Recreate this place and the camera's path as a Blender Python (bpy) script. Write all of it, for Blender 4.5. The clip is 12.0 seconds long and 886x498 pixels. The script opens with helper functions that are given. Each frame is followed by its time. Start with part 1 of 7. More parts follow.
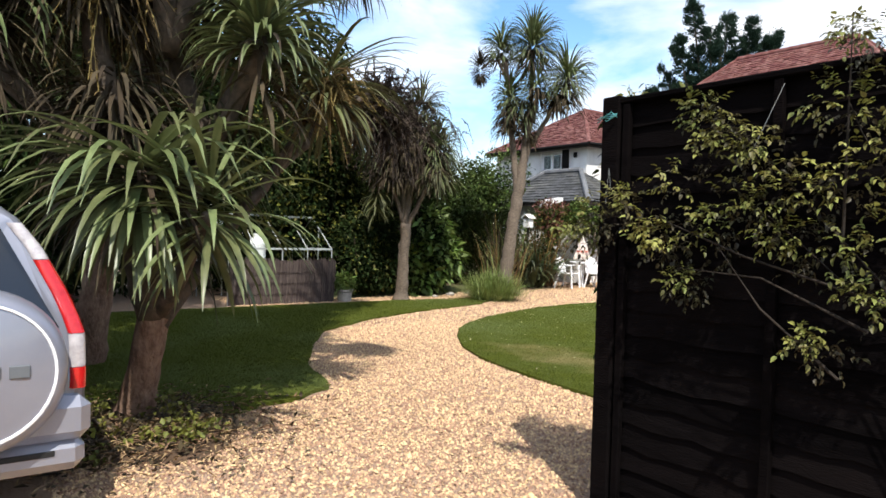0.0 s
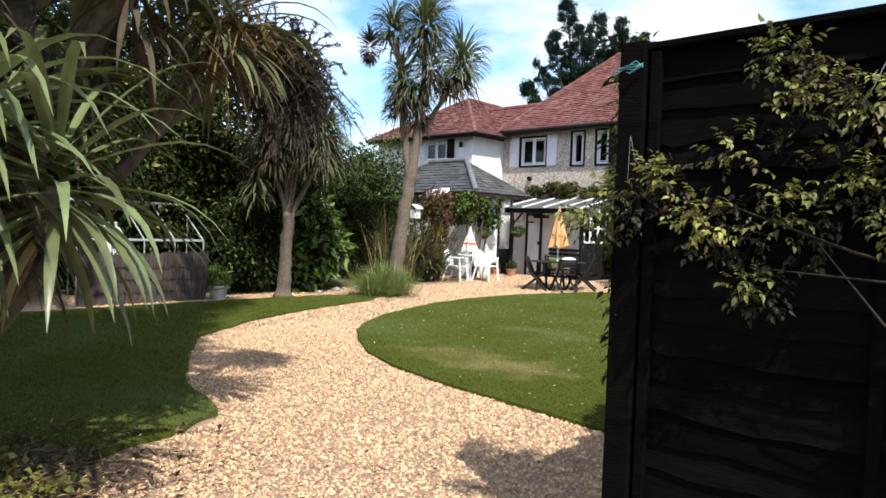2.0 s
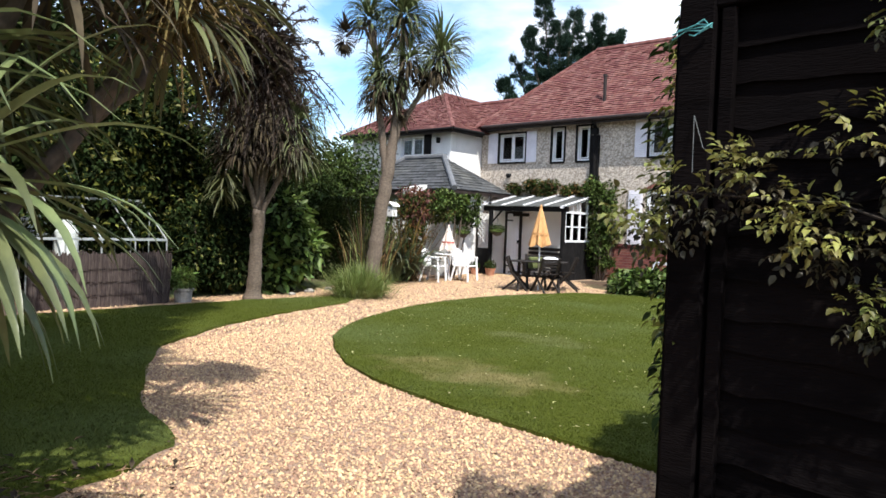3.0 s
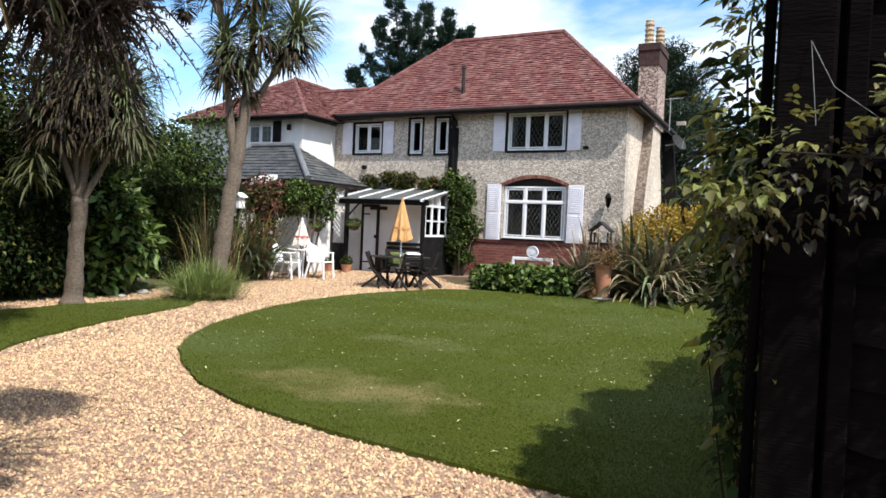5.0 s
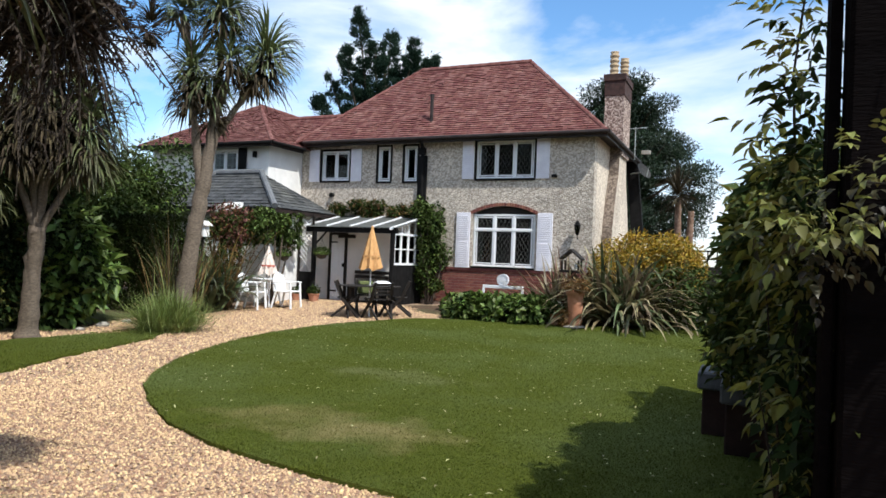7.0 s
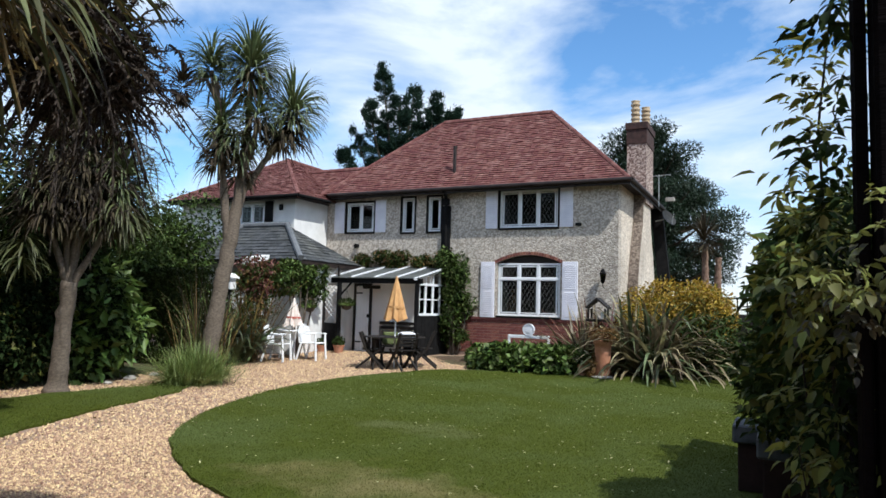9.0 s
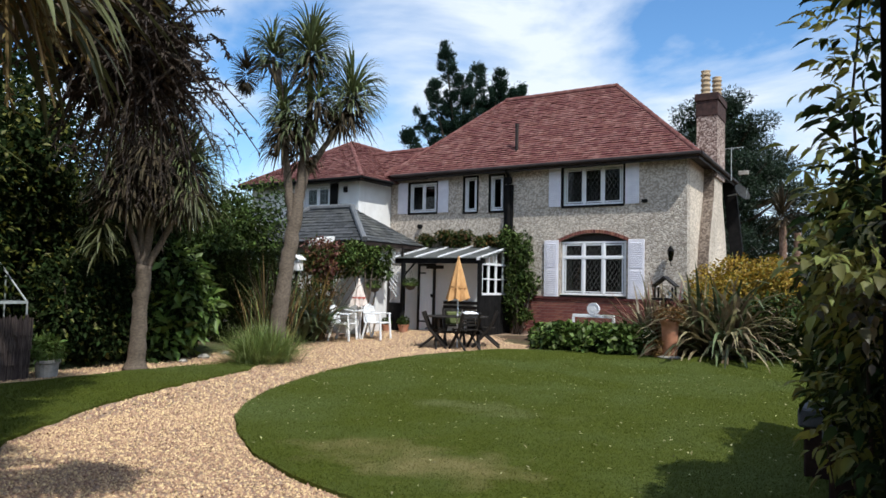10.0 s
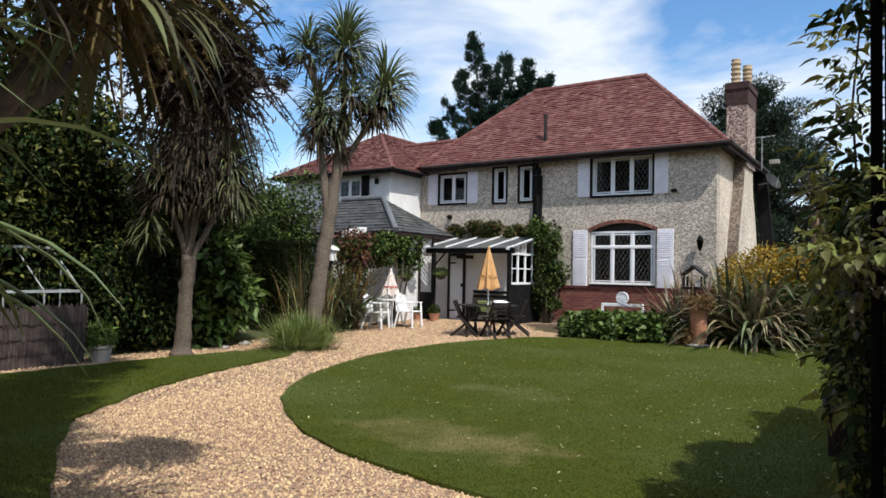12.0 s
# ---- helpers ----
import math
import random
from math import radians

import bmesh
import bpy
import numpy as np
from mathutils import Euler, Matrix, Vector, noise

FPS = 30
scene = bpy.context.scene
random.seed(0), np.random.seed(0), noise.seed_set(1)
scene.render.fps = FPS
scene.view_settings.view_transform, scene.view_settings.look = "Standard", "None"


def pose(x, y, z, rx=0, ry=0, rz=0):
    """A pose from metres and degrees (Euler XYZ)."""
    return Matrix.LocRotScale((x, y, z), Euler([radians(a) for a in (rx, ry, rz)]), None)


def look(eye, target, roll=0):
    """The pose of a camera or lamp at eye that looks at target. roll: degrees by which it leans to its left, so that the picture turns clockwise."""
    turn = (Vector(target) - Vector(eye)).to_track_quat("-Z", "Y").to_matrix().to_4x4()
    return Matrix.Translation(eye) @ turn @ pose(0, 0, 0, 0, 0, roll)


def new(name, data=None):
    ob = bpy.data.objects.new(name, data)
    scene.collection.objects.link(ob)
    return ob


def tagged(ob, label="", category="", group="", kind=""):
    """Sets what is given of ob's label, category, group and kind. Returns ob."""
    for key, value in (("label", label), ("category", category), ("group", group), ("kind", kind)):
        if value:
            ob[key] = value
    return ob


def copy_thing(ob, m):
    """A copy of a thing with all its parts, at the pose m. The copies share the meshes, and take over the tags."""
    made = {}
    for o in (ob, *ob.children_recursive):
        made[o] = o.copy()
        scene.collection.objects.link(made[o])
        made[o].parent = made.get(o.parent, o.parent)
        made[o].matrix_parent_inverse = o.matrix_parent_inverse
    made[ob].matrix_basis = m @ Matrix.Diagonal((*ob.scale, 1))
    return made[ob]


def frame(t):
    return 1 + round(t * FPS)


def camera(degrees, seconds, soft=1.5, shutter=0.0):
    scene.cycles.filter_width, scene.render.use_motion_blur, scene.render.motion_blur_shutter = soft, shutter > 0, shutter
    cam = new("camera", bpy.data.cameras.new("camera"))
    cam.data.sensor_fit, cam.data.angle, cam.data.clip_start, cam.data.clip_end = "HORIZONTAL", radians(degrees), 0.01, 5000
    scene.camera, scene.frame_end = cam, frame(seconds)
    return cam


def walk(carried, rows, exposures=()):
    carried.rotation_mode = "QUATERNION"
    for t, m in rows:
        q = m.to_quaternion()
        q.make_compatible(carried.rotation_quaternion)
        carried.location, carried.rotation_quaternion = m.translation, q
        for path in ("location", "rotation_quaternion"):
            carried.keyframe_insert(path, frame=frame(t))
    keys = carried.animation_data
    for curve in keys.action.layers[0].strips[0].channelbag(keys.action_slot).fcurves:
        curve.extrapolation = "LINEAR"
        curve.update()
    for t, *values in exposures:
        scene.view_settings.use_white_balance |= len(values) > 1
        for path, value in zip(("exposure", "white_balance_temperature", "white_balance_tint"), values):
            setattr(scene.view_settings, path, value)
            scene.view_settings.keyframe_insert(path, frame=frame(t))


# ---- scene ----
# ---- camera and walk ----
cam = camera(66.1, 12.0, 1.6)
PATH = [
    (0.0, pose(0.015, -0.091, 1.534, 88.61, -1.67, 53.65)),
    (0.5, pose(-0.216, -0.068, 1.506, 88.55, -1.78, 50.17)),
    (1.0, pose(-0.529, 0.055, 1.522, 88.37, -1.89, 48.59)),
    (1.5, pose(-0.858, 0.115, 1.523, 88.29, -1.91, 46.22)),
    (2.0, pose(-1.090, 0.229, 1.496, 88.28, -2.09, 42.61)),
    (2.5, pose(-1.369, 0.445, 1.529, 88.14, -2.16, 40.83)),
    (2.7, pose(-1.470, 0.515, 1.525, 88.14, -2.17, 40.76)),
    (4.3, pose(-2.230, 1.020, 1.497, 88.15, -2.22, 33.06)),
    (4.5, pose(-2.311, 1.074, 1.493, 88.17, -2.24, 31.40)),
    (5.0, pose(-2.461, 1.147, 1.469, 88.27, -2.45, 27.20)),
    (5.5, pose(-2.555, 1.266, 1.449, 88.40, -2.49, 25.22)),
    (6.0, pose(-2.675, 1.323, 1.468, 88.71, -2.49, 24.42)),
    (6.5, pose(-2.741, 1.275, 1.475, 88.86, -2.37, 24.15)),
    (7.0, pose(-2.695, 1.225, 1.485, 90.69, -2.24, 24.09)),
    (7.5, pose(-2.725, 1.374, 1.505, 92.60, -2.05, 24.20)),
    (7.7, pose(-2.722, 1.365, 1.506, 93.58, -2.00, 24.15)),
    (9.3, pose(-2.695, 1.190, 1.508, 94.80, -1.56, 26.76)),
    (9.5, pose(-2.688, 1.175, 1.509, 94.71, -1.49, 27.41)),
    (10.0, pose(-2.571, 1.316, 1.522, 92.86, -1.27, 31.93)),
    (10.5, pose(-2.460, 1.080, 1.503, 91.95, -1.20, 33.12)),
    (11.0, pose(-2.419, 1.072, 1.493, 91.94, -1.15, 33.55)),
    (11.5, pose(-2.451, 1.033, 1.501, 91.95, -1.12, 33.85)),
    (12.0, pose(-2.476, 0.994, 1.504, 91.99, -1.17, 34.18)),
]
walk(cam, PATH, [(0.0, 0.50, 6500, 10), (2.5, 0.60, 6300, 10), (5.5, 0.43, 6280, 9.5), (7.0, 0.22, 6200, 7), (7.7, 0.06, 6050, 6.5), (9.5, 0.03, 5930, 6), (10.5, -0.03, 6220, 8), (12.0, 0.0, 6270, 8)])

# ---- world, sun ----
SUN_DIR = Vector((0.53, -0.27, 0.80)).normalized()
world = bpy.data.worlds.new("world")
scene.world = world
world.use_nodes = True
wn = world.node_tree.nodes
wl = world.node_tree.links
wn.clear()
sky = wn.new("ShaderNodeTexSky")
sky.sky_type = "NISHITA"
sky.sun_disc = False
sky.sun_elevation = math.asin(SUN_DIR.z)
sky.sun_rotation = math.atan2(SUN_DIR.x, SUN_DIR.y)
sky.air_density, sky.dust_density, sky.ozone_density = 1.0, 0.6, 1.6
bg = wn.new("ShaderNodeBackground")
bg.inputs["Strength"].default_value = 0.14
outw = wn.new("ShaderNodeOutputWorld")
tcw = wn.new("ShaderNodeTexCoord")
mpw = wn.new("ShaderNodeMapping")
mpw.inputs["Scale"].default_value = (1.5, 1.5, 4.2)
mpw.inputs["Rotation"].default_value = (0.1, 0.06, 0.5)
cl = wn.new("ShaderNodeTexNoise")
cl.inputs["Scale"].default_value = 2.1
cl.inputs["Detail"].default_value = 8
cl.inputs["Roughness"].default_value = 0.55
cl.inputs["Distortion"].default_value = 0.4
cr = wn.new("ShaderNodeValToRGB")
cr.color_ramp.elements[0].position = 0.36
cr.color_ramp.elements[1].position = 0.62
mixw = wn.new("ShaderNodeMixRGB")
mixw.inputs["Color2"].default_value = (6.7, 7.0, 7.5, 1)
wl.new(tcw.outputs["Generated"], mpw.inputs["Vector"])
wl.new(mpw.outputs["Vector"], cl.inputs["Vector"])
wl.new(cl.outputs["Fac"], cr.inputs["Fac"])
wl.new(cr.outputs["Color"], mixw.inputs["Fac"])
blue = wn.new("ShaderNodeHueSaturation")
blue.inputs["Saturation"].default_value = 1.2
blue.inputs["Value"].default_value = 1.35
wl.new(sky.outputs["Color"], blue.inputs["Color"])
wl.new(blue.outputs["Color"], mixw.inputs["Color1"])
wl.new(mixw.outputs["Color"], bg.inputs["Color"])
wl.new(bg.outputs["Background"], outw.inputs["Surface"])
sun_data = bpy.data.lights.new("sun", "SUN")
sun_data.energy = 4.8
sun_data.angle = radians(0.9)
sun_data.color = (1.0, 0.95, 0.87)
sun = new("sun", sun_data)
sun.matrix_world = look(SUN_DIR * 60, (0, 0, 0))

# ---- materials ----
def hexc(r, g, b):
    return (r, g, b, 1.0)


def surface(name, c1, c2, scale=6.0, rough=0.8, bump=0.3, bscale=60.0, metal=0.0, island=0.0, obrand=0.0,
            c3=None, big=0.6, spec=0.3, translucency=0.0, bdist=0.01, stretch=None, coat=0.0):
    """A two-scale procedural surface: large blotches, fine grain, relief."""
    m = bpy.data.materials.new(name)
    m.use_nodes = True
    n, l = m.node_tree.nodes, m.node_tree.links
    p = n["Principled BSDF"]
    tc = n.new("ShaderNodeTexCoord")
    vec = tc.outputs["Object"]
    if stretch:
        mp = n.new("ShaderNodeMapping")
        mp.inputs["Scale"].default_value = stretch
        l.new(vec, mp.inputs["Vector"])
        vec = mp.outputs["Vector"]
    a = n.new("ShaderNodeTexNoise")
    a.inputs["Scale"].default_value = scale
    a.inputs["Detail"].default_value = 6
    a.inputs["Roughness"].default_value = 0.65
    l.new(vec, a.inputs["Vector"])
    b = n.new("ShaderNodeTexNoise")
    b.inputs["Scale"].default_value = big
    b.inputs["Detail"].default_value = 4
    l.new(vec, b.inputs["Vector"])
    ramp = n.new("ShaderNodeValToRGB")
    ramp.color_ramp.elements[0].position, ramp.color_ramp.elements[1].position = 0.35, 0.65
    ramp.color_ramp.elements[0].color, ramp.color_ramp.elements[1].color = hexc(*c1), hexc(*c2)
    l.new(a.outputs["Fac"], ramp.inputs["Fac"])
    col = ramp.outputs["Color"]
    if c3:
        r2 = n.new("ShaderNodeValToRGB")
        r2.color_ramp.elements[0].position, r2.color_ramp.elements[1].position = 0.45, 0.68
        l.new(b.outputs["Fac"], r2.inputs["Fac"])
        mx = n.new("ShaderNodeMixRGB")
        mx.inputs["Color2"].default_value = hexc(*c3)
        l.new(r2.outputs["Color"], mx.inputs["Fac"])
        l.new(col, mx.inputs["Color1"])
        col = mx.outputs["Color"]
    for amount, kind in ((island, "island"), (obrand, "object")):
        if amount:
            if kind == "island":
                src = n.new("ShaderNodeNewGeometry").outputs["Random Per Island"]
            else:
                src = n.new("ShaderNodeObjectInfo").outputs["Random"]
            mr = n.new("ShaderNodeMapRange")
            mr.inputs["To Min"].default_value = 1 - amount
            mr.inputs["To Max"].default_value = 1 + amount
            l.new(src, mr.inputs["Value"])
            mh = n.new("ShaderNodeMath")
            mh.operation = "MULTIPLY_ADD"
            mh.inputs[1].default_value = 0.05 * min(1.0, amount * 2)
            mh.inputs[2].default_value = 0.5 - 0.025 * min(1.0, amount * 2)
            l.new(src, mh.inputs[0])
            hs = n.new("ShaderNodeHueSaturation")
            l.new(mr.outputs["Result"], hs.inputs["Value"])
            l.new(mh.outputs["Value"], hs.inputs["Hue"])
            l.new(col, hs.inputs["Color"])
            col = hs.outputs["Color"]
    l.new(col, p.inputs["Base Color"])
    p.inputs["Roughness"].default_value = rough
    p.inputs["Metallic"].default_value = metal
    p.inputs["Specular IOR Level"].default_value = spec
    p.inputs["Coat Weight"].default_value = coat
    if bump:
        bn = n.new("ShaderNodeTexNoise")
        bn.inputs["Scale"].default_value = bscale
        bn.inputs["Detail"].default_value = 5
        l.new(vec, bn.inputs["Vector"])
        bp = n.new("ShaderNodeBump")
        bp.inputs["Strength"].default_value = bump
        bp.inputs["Distance"].default_value = bdist
        l.new(bn.outputs["Fac"], bp.inputs["Height"])
        l.new(bp.outputs["Normal"], p.inputs["Normal"])
    if translucency:
        tr = n.new("ShaderNodeBsdfTranslucent")
        l.new(col, tr.inputs["Color"])
        ms = n.new("ShaderNodeMixShader")
        ms.inputs["Fac"].default_value = translucency
        l.new(p.outputs["BSDF"], ms.inputs[1])
        l.new(tr.outputs["BSDF"], ms.inputs[2])
        l.new(ms.outputs["Shader"], n["Material Output"].inputs["Surface"])
    return m


def glass_mat(name, tint=(0.9, 0.95, 0.93), rough=0.02):
    m = bpy.data.materials.new(name)
    m.use_nodes = True
    n, l = m.node_tree.nodes, m.node_tree.links
    n.remove(n["Principled BSDF"])
    t = n.new("ShaderNodeBsdfTransparent")
    t.inputs["Color"].default_value = hexc(*tint)
    g = n.new("ShaderNodeBsdfGlossy")
    g.inputs["Roughness"].default_value = rough
    f = n.new("ShaderNodeFresnel")
    f.inputs["IOR"].default_value = 1.36
    mx = n.new("ShaderNodeMixShader")
    l.new(f.outputs["Fac"], mx.inputs["Fac"])
    l.new(t.outputs["BSDF"], mx.inputs[1])
    l.new(g.outputs["BSDF"], mx.inputs[2])
    l.new(mx.outputs["Shader"], n["Material Output"].inputs["Surface"])
    return m


def pebble_mat(name, base, chip, dark):
    """Pebbledash: small chips in a grey render, weathered in large patches."""
    m = surface(name, base, base, 3.0, 0.9, 0.0, big=0.5)
    n, l = m.node_tree.nodes, m.node_tree.links
    p = n["Principled BSDF"]
    tc = n.new("ShaderNodeTexCoord")
    vo = n.new("ShaderNodeTexVoronoi")
    vo.inputs["Scale"].default_value = 26
    l.new(tc.outputs["Object"], vo.inputs["Vector"])
    rp = n.new("ShaderNodeValToRGB")
    e = rp.color_ramp.elements
    e[0].position, e[0].color = 0.25, hexc(*dark)
    e[1].position, e[1].color = 0.85, hexc(*chip)
    mid = e.new(0.55)
    mid.color = hexc(*base)
    sep = n.new("ShaderNodeSeparateColor")
    l.new(vo.outputs["Color"], sep.inputs["Color"])
    l.new(sep.outputs["Red"], rp.inputs["Fac"])
    no = n.new("ShaderNodeTexNoise")
    no.inputs["Scale"].default_value = 0.7
    no.inputs["Detail"].default_value = 6
    l.new(tc.outputs["Object"], no.inputs["Vector"])
    hs = n.new("ShaderNodeHueSaturation")
    mr = n.new("ShaderNodeMapRange")
    mr.inputs["From Min"].default_value, mr.inputs["From Max"].default_value = 0.3, 0.7
    mr.inputs["To Min"].default_value, mr.inputs["To Max"].default_value = 0.78, 1.15
    l.new(no.outputs["Fac"], mr.inputs["Value"])
    l.new(mr.outputs["Result"], hs.inputs["Value"])
    l.new(rp.outputs["Color"], hs.inputs["Color"])
    l.new(hs.outputs["Color"], p.inputs["Base Color"])
    bp = n.new("ShaderNodeBump")
    bp.inputs["Strength"].default_value = 0.7
    bp.inputs["Distance"].default_value = 0.02
    l.new(vo.outputs["Distance"], bp.inputs["Height"])
    bp.invert = True
    l.new(bp.outputs["Normal"], p.inputs["Normal"])
    return m


M = {}
M["soil"] = surface("soil", (0.055, 0.034, 0.02), (0.12, 0.075, 0.045), 9, 0.95, 0.8, 40, c3=(0.07, 0.085, 0.03), bdist=0.03)
M["gravel"] = surface("gravel", (0.25, 0.16, 0.108), (0.47, 0.335, 0.245), 55, 0.85, 1.0, 70, c3=(0.34, 0.23, 0.15), bdist=0.03)
M["stone"] = surface("gravel_stone", (0.340, 0.208, 0.118), (0.570, 0.388, 0.238), 30, 0.75, 0.2, 120, island=0.5)
M["lawn"] = surface("lawn_grass", (0.060, 0.076, 0.009), (0.092, 0.108, 0.015), 30, 0.95, 0.8, 140, c3=(0.095, 0.12, 0.032), big=0.5, spec=0.1, bdist=0.03)
M["blade"] = surface("grass_blade", (0.071, 0.091, 0.011), (0.100, 0.120, 0.017), 3, 0.85, 0, island=0.2, translucency=0.2, c3=(0.110, 0.135, 0.036), big=0.5, spec=0.15)
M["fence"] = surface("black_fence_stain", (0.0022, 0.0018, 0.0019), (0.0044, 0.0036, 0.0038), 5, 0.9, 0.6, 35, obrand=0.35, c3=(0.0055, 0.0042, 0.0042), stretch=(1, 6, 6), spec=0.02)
M["bark"] = surface("palm_bark", (0.13, 0.075, 0.05), (0.29, 0.19, 0.135), 14, 0.92, 1.0, 26, c3=(0.11, 0.055, 0.038), stretch=(1, 1, 0.6), bdist=0.03)
M["bark_grey"] = surface("grey_palm_bark", (0.098, 0.075, 0.057), (0.185, 0.145, 0.110), 22, 0.92, 0.6, 40, stretch=(1, 1, 1.6), bdist=0.02)
M["wood_dark"] = surface("dark_branch", (0.05, 0.04, 0.03), (0.12, 0.09, 0.065), 12, 0.9, 0.6, 40)
M["twig"] = surface("brown_twig", (0.009, 0.007, 0.005), (0.024, 0.017, 0.012), 8, 0.85, 0, island=0.3)
def dry_patch(m, centre, radius, colour):
    """A dry, worn patch with a ragged edge at a place on the lawn."""
    n, l = m.node_tree.nodes, m.node_tree.links
    p = n["Principled BSDF"]
    src = p.inputs["Base Color"].links[0].from_socket
    tc = n.new("ShaderNodeTexCoord")
    no = n.new("ShaderNodeTexNoise")
    no.inputs["Scale"].default_value = 2.2
    no.inputs["Detail"].default_value = 6
    l.new(tc.outputs["Object"], no.inputs["Vector"])
    mp = n.new("ShaderNodeMapping")
    mp.inputs["Location"].default_value = (-centre[0] / radius[0], -centre[1] / radius[1], 0)
    mp.inputs["Scale"].default_value = (1 / radius[0], 1 / radius[1], 0)
    l.new(tc.outputs["Object"], mp.inputs["Vector"])
    ln = n.new("ShaderNodeVectorMath")
    ln.operation = "LENGTH"
    l.new(mp.outputs["Vector"], ln.inputs[0])
    ad = n.new("ShaderNodeMath")
    ad.operation = "MULTIPLY_ADD"
    ad.inputs[1].default_value = 2.6
    l.new(no.outputs["Fac"], ad.inputs[0])
    l.new(ln.outputs["Value"], ad.inputs[2])
    rp = n.new("ShaderNodeMapRange")
    rp.inputs["From Min"].default_value, rp.inputs["From Max"].default_value = 1.4, 2.3
    rp.inputs["To Min"].default_value, rp.inputs["To Max"].default_value = 0.75, 0.0
    l.new(ad.outputs["Value"], rp.inputs["Value"])
    mx = n.new("ShaderNodeMixRGB")
    mx.inputs["Color2"].default_value = (*colour, 1)
    l.new(rp.outputs["Result"], mx.inputs["Fac"])
    l.new(src, mx.inputs["Color1"])
    l.new(mx.outputs["Color"], p.inputs["Base Color"])


for key in ("lawn", "blade"):
    dry_patch(M[key], (-5.8, 6.15), (1.3, 0.6), (0.24, 0.20, 0.085))
    dry_patch(M[key], (-6.6, 8.6), (1.3, 0.5), (0.14, 0.15, 0.055))
M["cord"] = surface("cordyline_leaf", (0.080, 0.103, 0.040), (0.160, 0.185, 0.075), 4, 0.40, 0.15, 20, island=0.3, spec=0.5, translucency=0.15)
M["cord_dull"] = surface("dull_cordyline_leaf", (0.052, 0.060, 0.024), (0.110, 0.112, 0.045), 4, 0.5, 0.1, 20, island=0.4, spec=0.3, translucency=0.15)
M["dead"] = surface("dead_leaf", (0.030, 0.023, 0.013), (0.076, 0.056, 0.030), 4, 0.85, 0, island=0.35, translucency=0.1)
M["dead_pale"] = surface("dry_leaf_litter", (0.14, 0.085, 0.045), (0.30, 0.20, 0.11), 5, 0.85, 0, island=0.4)
M["panicle_gold"] = surface("golden_flower_stalk", (0.10, 0.070, 0.026), (0.21, 0.150, 0.055), 6, 0.85, 0, island=0.35, translucency=0.15)
M["panicle"] = surface("old_flower_stalk", (0.022, 0.016, 0.013), (0.062, 0.045, 0.033), 6, 0.85, 0, island=0.35)
def leafm(name, a, b, isl=0.35, rough=0.5, thr=0.25, spec=0.35):
    M[name] = surface(name, a, b, 2.5, rough, 0, island=isl, spec=spec, translucency=thr)
# Dark leaves: their own deep green with foliage shade put into the colour.
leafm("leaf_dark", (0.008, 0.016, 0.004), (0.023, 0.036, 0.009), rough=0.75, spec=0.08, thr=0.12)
leafm("leaf_mid", (0.022, 0.038, 0.008), (0.052, 0.073, 0.016), rough=0.65, spec=0.12, thr=0.15)
# Olive leaf colour chosen for sunlit leaves, so sunlight is put in.
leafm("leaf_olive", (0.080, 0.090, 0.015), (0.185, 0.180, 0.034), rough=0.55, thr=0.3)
leafm("leaf_light", (0.075, 0.125, 0.022), (0.15, 0.205, 0.045))
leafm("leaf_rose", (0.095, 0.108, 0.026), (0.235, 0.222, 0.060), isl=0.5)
# Bronze rose leaf with the shade of the inner leaves put into it.
leafm("leaf_rose_shaded", (0.022, 0.022, 0.010), (0.06, 0.048, 0.022))
leafm("leaf_yellow", (0.22, 0.148, 0.015), (0.40, 0.245, 0.024))
leafm("leaf_red", (0.10, 0.035, 0.03), (0.20, 0.075, 0.05))
leafm("leaf_orange", (0.14, 0.075, 0.025), (0.24, 0.13, 0.045))
leafm("leaf_grey", (0.10, 0.14, 0.09), (0.18, 0.22, 0.14))
leafm("needle", (0.010, 0.026, 0.017), (0.028, 0.054, 0.032), rough=0.7, spec=0.15)
leafm("needle_pine", (0.010, 0.022, 0.011), (0.024, 0.044, 0.018))
leafm("leaf_hedge", (0.020, 0.029, 0.006), (0.040, 0.050, 0.011), rough=0.7, spec=0.12)
leafm("phormium_green", (0.030, 0.048, 0.018), (0.16, 0.18, 0.085), rough=0.35, isl=0.7)
leafm("phormium_stripe", (0.10, 0.065, 0.04), (0.36, 0.30, 0.17), rough=0.45, isl=0.6)
leafm("ornamental_grass", (0.13, 0.18, 0.045), (0.25, 0.29, 0.09))
leafm("petal", (0.55, 0.52, 0.40), (0.75, 0.70, 0.55))
leafm("litter_leaf", (0.26, 0.25, 0.10), (0.50, 0.47, 0.24))
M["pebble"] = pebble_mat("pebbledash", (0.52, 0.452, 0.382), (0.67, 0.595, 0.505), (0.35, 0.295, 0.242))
# Side-wall pebbledash: sunlight put into a paler, warmer colour than the front.
M["pebble_pale"] = pebble_mat("sunlit_cream_pebbledash", (0.62, 0.53, 0.43), (0.76, 0.67, 0.55), (0.46, 0.38, 0.30))
# Darker brown render for the shoulder strip.
M["weathered"] = pebble_mat("brown_render", (0.20, 0.155, 0.125), (0.28, 0.225, 0.18), (0.12, 0.09, 0.07))
M["chimney"] = pebble_mat("chimney_render", (0.30, 0.215, 0.18), (0.52, 0.42, 0.36), (0.13, 0.085, 0.07))
M["bronze_leaf"] = surface("bronze_leaf", (0.13, 0.075, 0.03), (0.27, 0.17, 0.06), 4, 0.6, 0, island=0.45, translucency=0.2)
